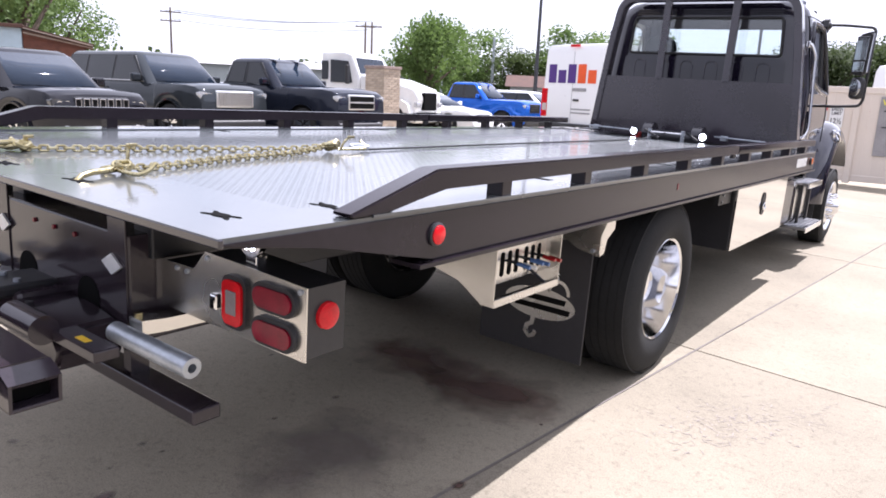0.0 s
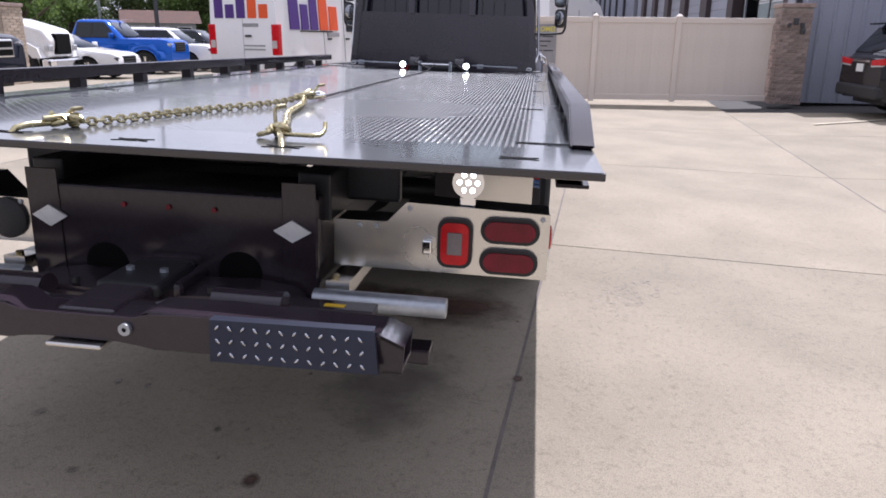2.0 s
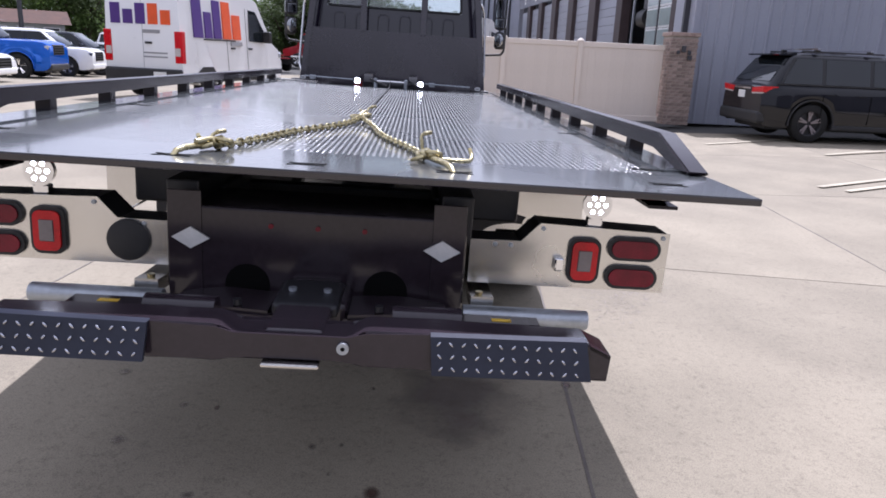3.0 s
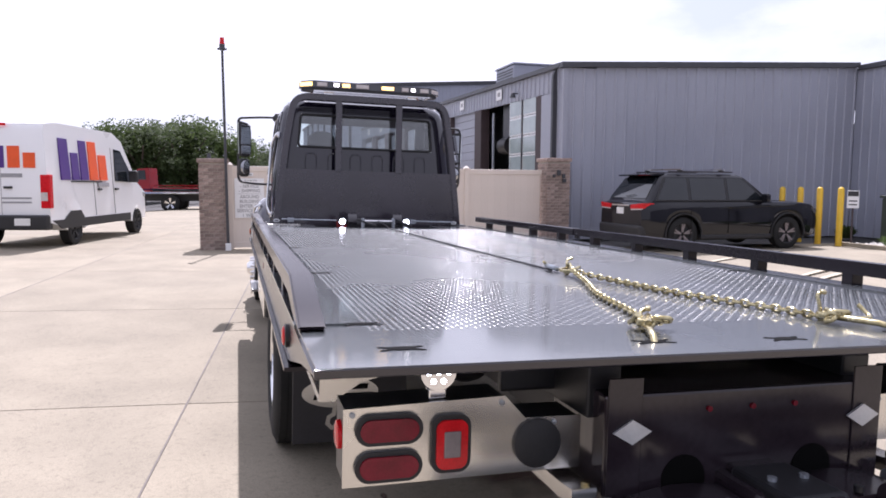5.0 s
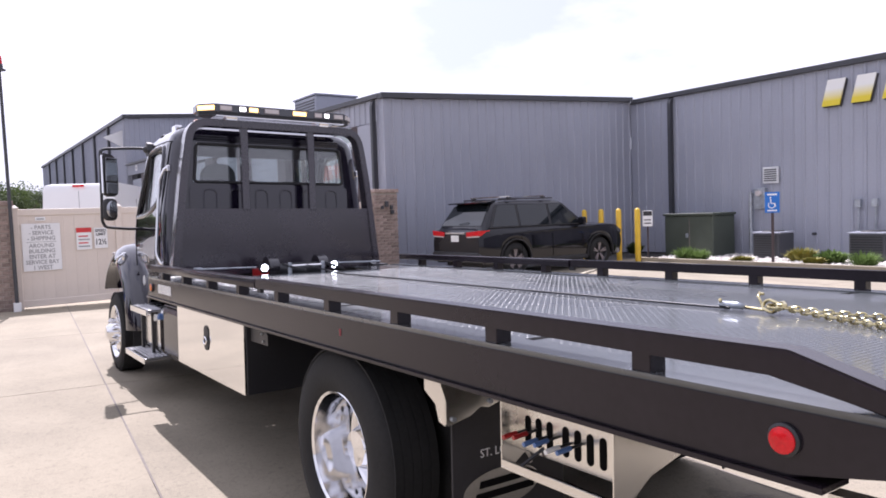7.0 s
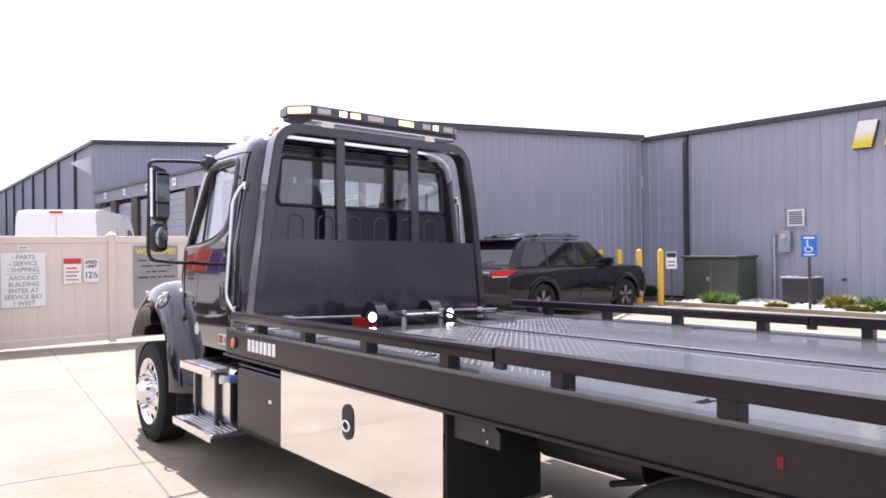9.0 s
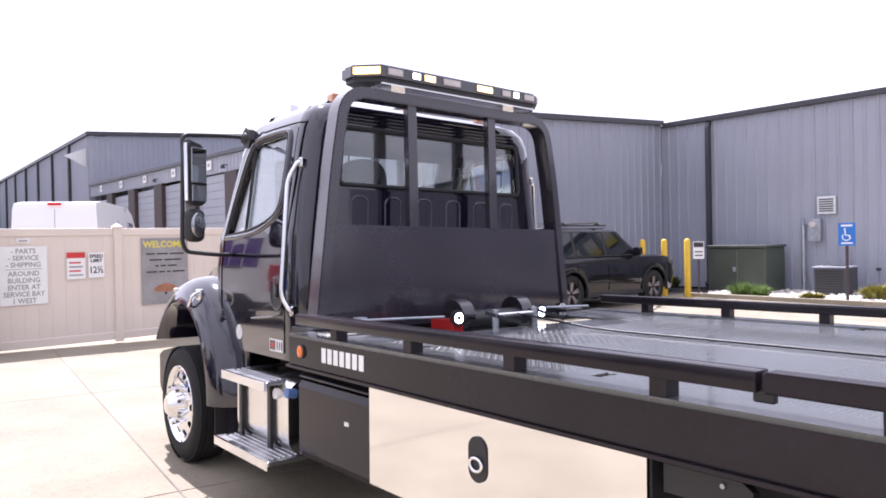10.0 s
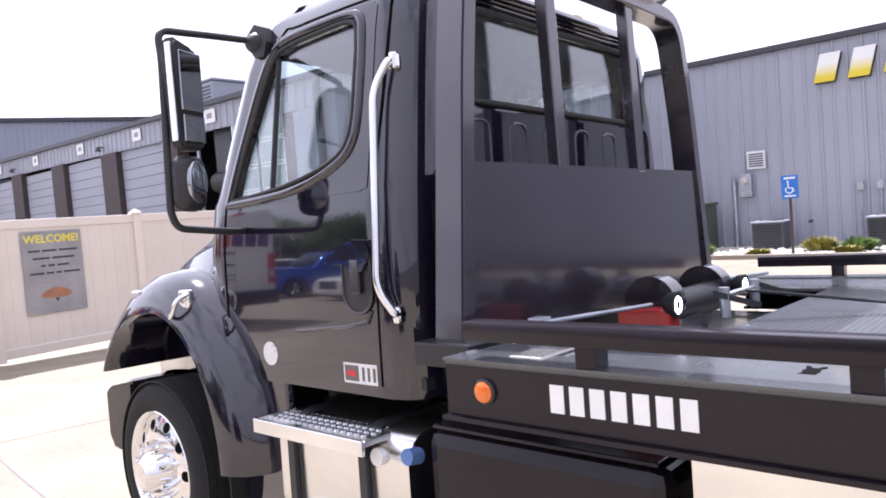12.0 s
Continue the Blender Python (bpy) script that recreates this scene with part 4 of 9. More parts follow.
def gravel_bed():
    rnd = random.Random(4)
    bed = tagged(part("gravel_bed", box(B(), (13.2, 3.0, -0.04), (INX - 0.04, 12.9, 0.03), 0.01), GRAVEL), "bed of pale river stones along the wall", "gravel bed", kind="structure")
    verts, faces = [], []
    ico = B()
    bmesh.ops.create_icosphere(ico, subdivisions=1, radius=1)
    base = [v.co.copy() for v in ico.verts]
    tris = [tuple(v.index for v in f.verts) for f in ico.faces]
    ico.free()
    for k in range(1500):
        c = Vector((rnd.uniform(13.25, 16.1), rnd.uniform(4.0, 12.85), 0.03))
        r = rnd.uniform(0.03, 0.085)
        sc = Vector((r * rnd.uniform(0.8, 1.3), r * rnd.uniform(0.8, 1.3), r * rnd.uniform(0.5, 0.9)))
        o = len(verts)
        verts += [tuple(c + Vector((b.x * sc.x, b.y * sc.y, b.z * sc.z))) for b in base]
        faces += [tuple(i + o for i in t) for t in tris]
    me = bpy.data.meshes.new("river_stones")
    me.from_pydata(verts, [], faces)
    me.materials.append(GRAVEL)
    ob = new("river_stones", me)
    ob.parent = bed
    tagged(ob, "loose pale river stones", kind="stuff")
    edge_trim("kerb", "low concrete kerb round the stone bed", (13.05, 3.0, -0.05), (13.19, 12.9, 0.10), CONCRETE, "kerb")


gravel_bed()


def tuft(name, label, x, y, r, h, material, n, seed, blade=True):
    """A small plant of many thin leaves."""
    rnd = random.Random(seed)
    bm = B()
    for k in range(n):
        a, rr = rnd.uniform(0, 2 * math.pi), r * math.sqrt(rnd.random()) * 0.5
        bx, by = rr * math.cos(a), rr * math.sin(a)
        lean = rnd.uniform(0.2, 1.0)
        hh = h * rnd.uniform(0.5, 1.0)
        tip = Vector((bx + math.cos(a) * r * lean * 0.8, by + math.sin(a) * r * lean * 0.8, hh * (1.1 - 0.5 * lean)))
        root = Vector((bx, by, 0.0))
        mid = root.lerp(tip, 0.55) + Vector((0, 0, hh * 0.15))
        w = Vector((-math.sin(a), math.cos(a), 0)) * (0.010 if blade else 0.03)
        v = [bm.verts.new(p) for p in (root - w, root + w, mid + w, mid - w, tip)]
        bm.faces.new(v[:4]), bm.faces.new((v[3], v[2], v[4]))
    t = thing(name, label, "plant", "plants in the stone bed", m=pose(x, y, 0.03))
    part("leaves", bm, material, t)
    return t


for k, (x, y, r, h, m, nm, lb) in enumerate((
        (13.6, 11.65, 0.42, 0.42, LEAF, "ornamental_grass", "tuft of green ornamental grass in stones"), (13.5, 11.2, 0.36, 0.38, LEAF, "ornamental_grass", "tuft of green ornamental grass in stones"),
        (13.45, 9.95, 0.30, 0.20, SHRUB, "low_shrub", "low rounded green shrub in stones"), (14.4, 8.95, 0.42, 0.38, SHRUB, "golden_shrub", "golden yellow shrub in stones"),
        (14.2, 8.15, 0.38, 0.36, LEAF, "green_shrub", "dark green leafy shrub in stones"), (13.6, 8.25, 0.30, 0.22, SHRUB, "low_shrub", "low rounded green shrub in stones"),
        (13.7, 7.2, 0.40, 0.40, LEAF, "ornamental_grass", "tuft of green ornamental grass in stones"), (14.3, 6.2, 0.42, 0.35, LEAF, "green_shrub", "dark green leafy shrub in stones"),
        (15.1, 14.6, 0.30, 0.40, LEAFDARK, "green_shrub", "dark shrub by the wall corner"))):
    tuft(nm, lb, x, y, r, h, m, 420, k, "grass" in nm)

# ---- the carrier truck: local frame along +y, tilted with its rake ----
truck = thing("tow_truck", "black flatbed tow truck with steel deck and conventional cab", "truck", m=LEANING @ pose(0, 0, 0, -0.533))
DZ, HW, DF = 1.137, 1.22, 6.07        # deck height, half width, front end


def mirrored(fn):
    for s in (-1, 1):
        fn(s)


# deck
def build_deck():
    bm = B()
    prism(bm, [(-1.215, 0.0), (1.215, 0.0), (1.215, DF), (0.62, DF), (0.62, 5.55), (-0.62, 5.55), (-0.62, DF), (-1.215, DF)], "z", DZ - 0.012, DZ)
    deck = part("deck", bm, DECKM, truck, "dark enamelled steel flatbed deck")
    part("winch_tray", box(B(), (-0.62, 5.55, DZ - 0.11), (0.62, DF, DZ - 0.10)), DECKM, deck)
    # raised tread bars, alternating in direction
    verts, faces = [], []
    tread = random.Random(4)
    pitch, ln, wd = 0.0195, 0.0078, 0.0027
    rows = int(5.1 / pitch)
    cols = int(2.10 / pitch)
    for j in range(rows):
        y = 0.36 + (j + 0.5) * pitch
        for i in range(cols):
            x = -1.05 + (i + 0.5) * pitch
            ht = 0.00060 + 0.00014 * tread.random()
            if (i + j) % 2:
                dx, dy = 0.70710, 0.70710
            else:
                dx, dy = -0.70710, 0.70710
            dx, dy = dx + tread.uniform(-0.03, 0.03), dy + tread.uniform(-0.03, 0.03)
            nx, ny = -dy, dx
            k = len(verts)
            for a, b, z in ((-ln, 0, 0), (0, -wd, 0), (ln, 0, 0), (0, wd, 0), (-ln * 0.45, 0, ht), (ln * 0.45, 0, ht)):
                verts.append((x + dx * a + nx * b, y + dy * a + ny * b, DZ + z))
            faces += [(k, k + 1, k + 4), (k + 1, k + 5, k + 4), (k + 1, k + 2, k + 5), (k + 2, k + 3, k + 5), (k + 3, k + 4, k + 5), (k + 3, k, k + 4)]
    me = bpy.data.meshes.new("tread_pattern")
    me.from_pydata(verts, [], faces)
    me.materials.append(TREADM)
    ob = new("tread_pattern", me)
    ob.parent = deck
    tagged(ob, "raised tread pattern of the deck", kind="stuff")
    # edge lips, tail edge, underside ribs
    part("tail_edge", bar(B(), (-1.22, 0.004, DZ - 0.011), (1.22, 0.004, DZ - 0.011), 0.012, 0.020, bevel=0.003), BLACK, deck)
    for y in (0.62, 1.15, 1.7, 2.25, 2.8, 3.35, 3.9, 4.45, 5.0, 5.45):
        part("cross_member", box(B(), (-1.15, y - 0.03, DZ - 0.10), (1.15, y + 0.03, DZ - 0.013)), SATIN, deck)
    for s in (-1, 1):
        part("runner", box(B(), (s * 0.42 - 0.05, 0.30, DZ - 0.24), (s * 0.42 + 0.05, 5.9, DZ - 0.10), 0.006), SATIN, deck)
    # dark keyhole cuts for chains
    spots = [(sx * x, y) for sx in (-1, 1) for x, y in ((1.012, 0.152), (1.047, 0.455), (0.39, 0.128), (1.03, 1.62), (1.03, 2.95), (1.03, 4.25), (1.03, 5.2))] + [(-0.02, 0.108)]
    for x, y in spots:
        bm = B()
        for q in (-20, 20):
            c, d = math.cos(radians(q)), math.sin(radians(q))
            prism(bm, [(x + c * a - d * b, y + d * a + c * b) for a, b in ((0.056, 0), (0.048, 0.0055), (-0.048, 0.0055), (-0.056, 0), (-0.048, -0.0055), (0.048, -0.0055))], "z", DZ - 0.001, DZ + 0.0012 + 0.0002 * (q > 0))
        prism(bm, [(x + 0.032 * math.cos(radians(g)), y + 0.017 * math.sin(radians(g))) for g in range(0, 360, 20)], "z", DZ - 0.001, DZ + 0.0017)
        part("keyhole_slot", bm, HOLE, deck, "dark keyhole slot cut for chains")
    return deck


build_deck()


def side_beam(s):
    """Outer channel of the deck with its tapering tail and rolled lower lip."""
    bm = B()
    o = [(0.0, DZ - 0.006), (0.0, DZ - 0.019), (0.28, DZ - 0.056), (0.60, DZ - 0.124), (0.70, DZ - 0.150), (DF, DZ - 0.150), (DF, DZ - 0.006)]
    a, b = sorted((s * 1.150, s * HW))
    prism(bm, o, "x", a, b)
    bmesh.ops.bevel(bm, geom=[e for e in bm.edges], offset=0.006, segments=2, affect="EDGES")
    beam = part("side_beam", bm, BEAMBLACK, truck, smooth=40)
    lip = B()
    prism(lip, [(0.62, DZ - 0.160), (0.62, DZ - 0.148), (DF + 0.004, DZ - 0.148), (DF + 0.004, DZ - 0.160)], "x", *sorted((s * 1.13, s * (HW + 0.016))))
    part("lower_lip", lip, BEAMBLACK, beam)
    rim = B()
    prism(rim, [(0.44, DZ - 0.001), (0.44, DZ + 0.006), (DF, DZ + 0.006), (DF, DZ - 0.001)], "x", *sorted((s * 1.09, s * (HW + 0.004))))
    part("edge_plate", rim, DECKM, beam)
    # side marker lamps
    for y, m, label in ((0.70, REDLENS, "round red side marker lamp"), (5.93, AMBERLENS, "round amber side marker lamp")):
        lamp = part("marker_lamp", lathe(B(), [(s * (HW - 0.002), 0.034), (s * (HW + 0.008), 0.034), (s * (HW + 0.011), 0.029)], 24, (0, y, 1.063)), SATIN, beam)
        part("lens", lathe(B(), [(s * (HW + 0.006), 0.028), (s * (HW + 0.014), 0.027), (s * (HW + 0.018), 0.018)], 24, (0, y, 1.063)), m, lamp, label, smooth=50)
    part("red_reflector", box(B(), (min(s * HW, s * (HW + 0.002)), 2.628, 1.05), (max(s * HW, s * (HW + 0.002)), 2.644, 1.08)), DARKRED, beam)
    # maker's lettering as plain white blocks
    for k in range(7):
        y0 = 5.735 - k * 0.054
        bm = B()
        x0, x1 = sorted((s * HW, s * (HW + 0.0025)))
        box(bm, (x0, y0 - 0.042, 1.032), (x1, y0 - 0.004, 1.100))
        part("letter_block", bm, WHITEVINYL, beam, "white block of the maker's lettering")


mirrored(side_beam)


def side_rail(s):
    """Removable rail: sloped tail, flat top bar and short posts."""
    bm = B()
    prism(bm, [(0.695, 1.2435), (3.63, 1.2435), (3.63, 1.1915), (0.735, 1.1915), (0.49, DZ + 0.002), (0.372, DZ + 0.002), (0.362, DZ + 0.012)], "x", *sorted((s * 1.152, s * 1.220)))
    bmesh.ops.bevel(bm, geom=list(bm.edges), offset=0.005, segments=2, affect="EDGES")
    bar(bm, (s * 1.186, 3.645, 1.2175), (s * 1.186, 6.0, 1.2175), 0.068, 0.052, bevel=0.005)
    rail = part("side_rail", bm, BEAMBLACK, truck, smooth=40)
    for k in range(9):
        y = 1.06 + 0.5715 * k
        part("post", box(B(), (s * 1.186 - 0.03, y - 0.028, DZ + 0.004), (s * 1.186 + 0.03, y + 0.028, 1.195), 0.003), BEAMBLACK, rail)
    part("rail_latch", box(B(), (s * 1.186 - 0.012, 3.61, 1.165), (s * 1.186 + 0.012, 3.665, 1.20), 0.006), SATIN, rail)


mirrored(side_rail)


# cab guard
def cab_guard():
    # bent flat tube: two leaning legs and a top bar
    bm = B()
    legs = arc([(-0.972, 6.245, DZ - 0.05), (-0.866, 6.255, 2.02), (-0.792, 6.262, 2.462), (0.83, 6.262, 2.462), (0.908, 6.255, 2.02), (1.012, 6.245, DZ - 0.05)], 0.15, 8)
    sweep(bm, legs, 0, flat=(0.066, 0.118))
    bmesh.ops.recalc_face_normals(bm, faces=bm.faces)
    bmesh.ops.bevel(bm, geom=[e for e in bm.edges if len(e.link_faces) == 2 and e.calc_face_angle() > 1.2], offset=0.006, segments=2, affect="EDGES")
    guard = part("cab_guard", bm, GUARDBLACK, truck, "black tube cab guard with a solid lower panel", smooth=35)
    bm = B()
    prism(bm, [(-0.952, DZ - 0.02), (0.992, DZ - 0.02), (0.935, 1.705), (-0.893, 1.705)], "y", 6.205, 6.217)
    part("guard_panel", bm, GUARDBLACK, guard)
    for x in (-0.325, 0.325):
        part("guard_bar", bar(B(), (x, 6.225, 1.69), (x, 6.245, 2.44), 0.068, 0.05, up=(0, 1, 0), bevel=0.005), GUARDBLACK, guard)
        part("bar_gusset", prism_part([(x - 0.034, 1.60), (x + 0.034, 1.60), (x + 0.034, 1.71), (x - 0.034, 1.71)], "y", 6.2175, 6.245), GUARDBLACK, guard)
    for s in (-1, 1):
        part("leg_foot", box(B(), (s * 0.99 - 0.09, 6.10, DZ - 0.06), (s * 0.99 + 0.09, 6.32, DZ + 0.012), 0.005), SATIN, guard)
        bm = B()
        prism(bm, [(s * 0.962 + 0.032 * math.cos(a), 1.165 + 0.020 * math.sin(a)) for a in [2 * math.pi * k / 20 for k in range(20)]], "y", 6.181, 6.186)
        badge = part("oval_badge", bm, REFLECT, guard, "small silver oval badge")
        part("badge_bar", box(B(), (s * 0.962 - 0.018, 6.1795, 1.160), (s * 0.962 + 0.018, 6.1812, 1.169)), TRIM, guard)
    # warning light bar on top, its ends swept back
    o = [(-0.61, 6.115), (0.64, 6.115), (0.76, 6.24), (0.76, 6.34), (0.66, 6.41), (-0.63, 6.41), (-0.74, 6.34), (-0.74, 6.24)]
    bm = B()
    prism(bm, [(x * 0.97, 6.26 + (y - 6.26) * 0.9) for x, y in o], "z", 2.522, 2.548)
    base = part("light_bar", bm, SATIN, truck, "low black light bar with amber and clear lamps")
    bm = B()
    prism(bm, o, "z", 2.548, 2.618)
    bmesh.ops.bevel(bm, geom=[e for e in bm.edges if all(v.co.z > 2.61 for v in e.verts)], offset=0.016, segments=2, affect="EDGES")
    part("dome", bm, mat("smoked_lens", (0.04, 0.042, 0.05), 0.12, 0, 0.2, 6, 40, 0.02, 0.001, coat=0.8), base)
    for x, w, m in ((-0.52, 0.05, CLEARLENS), (-0.37, 0.028, WHITELED), (-0.27, 0.04, AMBERLED), (-0.10, 0.065, CLEARLENS), (0.17, 0.065, AMBERLED), (0.36, 0.035, CLEARLENS), (0.447, 0.024, WHITELED), (0.57, 0.045, CLEARLENS)):
        module = part("lamp_module", box(B(), (x - w, 6.108, 2.562), (x + w, 6.117, 2.598), 0.003), m, base)
        part("module_frame", box(B(), (x - w - 0.006, 6.110, 2.556), (x + w + 0.006, 6.1155, 2.604), 0.002), GREYLENS, base)
    for q0, q1, m in (((-0.73, 6.232), (-0.622, 6.122), AMBERLED), ((0.75, 6.232), (0.652, 6.122), CLEARLENS)):
        part("end_lamp", bar(B(), (q0[0], q0[1] - 0.002, 2.580), (q1[0], q1[1] - 0.002, 2.580), 0.014, 0.038), m, base)
    for s in (-1, 1):
        part("bar_mount", box(B(), (0.01 + s * 0.45 - 0.05, 6.20, 2.49), (0.01 + s * 0.45 + 0.05, 6.30, 2.524), 0.004), ALU, base)
    part("clear_underside", box(B(), (-0.60, 6.14, 2.512), (0.64, 6.38, 2.5235)), ALU, base)


cab_guard()


# winch bay
def winch_bay():
    bm = B()
    rod(bm, (-0.22, 5.88, DZ + 0.02), (0.26, 5.88, DZ + 0.02), 0.055, seg=20)
    w = part("winch", bm, SATIN, truck, "black winch with red gearbox", smooth=40)
    for x in (-0.27, 0.20):
        bm = B()
        lathe(bm, [(x, 0.098), (x + 0.09, 0.098)], 22, (0, 5.92, DZ + 0.04))
        part("winch_guard", bm, BLACK, w, smooth=40)
    part("red_gearbox", box(B(), (-0.368, 5.80, DZ - 0.09), (-0.29, 6.00, DZ + 0.035), 0.008), REDPAINT, w, "red gearbox housing")
    part("tension_bar", rod(B(), (-0.13, 5.70, DZ + 0.055), (0.16, 5.70, DZ + 0.055), 0.012), CHROME, w, smooth=40)
    for x in (-0.14, 0.17):
        part("roller", rod(B(), (x, 5.70, DZ - 0.02), (x, 5.70, DZ + 0.085), 0.018), GALV, w, smooth=40)
    for s, x0, x1 in ((-1, -0.92, -0.38), (1, 0.36, 0.85)):
        part("control_rod", rod(B(), (x0, 6.02, DZ + 0.05), (x1, 5.86, DZ + 0.05), 0.0075), GALV, w, smooth=40)
        part("rod_clamp", box(B(), (x0 + 0.06, 5.99, DZ + 0.02), (x0 + 0.12, 6.04, DZ + 0.065), 0.004), GALV, w)
        if s < 0:
            part("bay_strip", box(B(), (s * 0.95 - 0.20, 5.80, DZ + 0.001), (s * 0.95 + 0.20, 5.90, DZ + 0.010), 0.003), STAIN, w)
    for x in (-0.335, 0.325):
        lamp = part("work_lamp", lathe(B(), [(5.83, 0.03), (5.815, 0.042), (5.785, 0.046)], 20, (x, 0, DZ + 0.045), "y"), SATIN, w, smooth=40)
        part("lamp_face", lathe(B(), [(5.786, 0.0005), (5.784, 0.028), (5.787, 0.034)], 20, (x, 0, DZ + 0.045), "y"), LED, lamp, "lit round work lamp")
    part("bracket", bar(B(), (-0.20, 5.72, DZ + 0.07), (-0.02, 5.62, DZ + 0.01), 0.012, 0.02), SATIN, w)
    part("bracket", bar(B(), (0.20, 5.72, DZ + 0.07), (0.34, 5.62, DZ + 0.01), 0.012, 0.02), SATIN, w)


winch_bay()


# chassis
def chassis():
    frame_ = part("chassis_frame", box(B(), (-0.43, 0.55, 0.78), (-0.35, 8.9, 0.98), 0.006), SATIN, truck)
    part("frame_rail", box(B(), (0.35, 0.55, 0.78), (0.43, 8.9, 0.98), 0.006), SATIN, frame_)
    for y in (0.9, 1.9, 3.6, 5.2, 6.6):
        part("frame_cross_member", box(B(), (-0.35, y - 0.04, 0.80), (0.35, y + 0.04, 0.94)), SATIN, frame_)
    part("axle", rod(B(), (-0.95, 2.815, 0.496), (0.95, 2.815, 0.496), 0.075), SATIN, frame_, smooth=40)
    bm = B()
    bmesh.ops.create_uvsphere(bm, u_segments=18, v_segments=12, radius=0.2, matrix=Matrix.Translation((0, 2.75, 0.53)))
    part("differential", bm, SATIN, frame_, smooth=60)
    part("drive_shaft", rod(B(), (0, 2.9, 0.56), (0, 6.2, 0.72), 0.05), SATIN, frame_, smooth=40)
    part("front_axle", rod(B(), (-0.95, 7.96, 0.48), (0.95, 7.96, 0.48), 0.06), SATIN, frame_, smooth=40)
    for s in (-1, 1):
        bm = B()
        for k in range(5):
            prism(bm, [(2.05 + 0.09 * k, 0.66 - 0.014 * k + 0.05), (2.75, 0.60 - 0.014 * k), (3.45 - 0.09 * k, 0.66 - 0.014 * k + 0.05), (3.45 - 0.09 * k, 0.672 - 0.014 * k + 0.05), (2.75, 0.612 - 0.014 * k), (2.05 + 0.09 * k, 0.672 - 0.014 * k + 0.05)], "x", *sorted((s * 0.44, s * 0.52)))
        part("leaf_spring", bm, SATIN, frame_)
        bm = B()
        sweep(bm, [(s * 0.50, 3.70, 0.62), (s * 0.55, 3.40, 0.72), (s * 0.6, 3.0, 0.86), (s * 0.62, 2.6, 0.86)], 0.014, 8)
        part("air_hose", bm, TRIM, frame_, smooth=50)
        # steel bracket behind the tool box
        bm = B()
        prism(bm, [(3.70, 0.86), (3.96, 0.86), (3.96, 0.94), (3.73, 0.94), (3.70, 0.92)], "x", *sorted((s * 1.10, s * 1.13)))
        b = part("tank_bracket", bm, SATIN, frame_)
        for y in (3.76, 3.78):
            part("bolt", rod(B(), (s * 1.128, y, 0.88 + (y - 3.76) * 2), (s * 1.138, y, 0.88 + (y - 3.76) * 2), 0.007, seg=8), GALV, b)
        part("air_tank", rod(B(), (s * 0.60, 3.42, 0.78), (s * 0.60, 3.95, 0.78), 0.08, seg=20), SATIN, frame_, smooth=40)
    part("hydraulic_tank", box(B(), (-0.30, 3.7, 0.66), (0.30, 4.4, 0.9), 0.02), SATIN, frame_)


chassis()


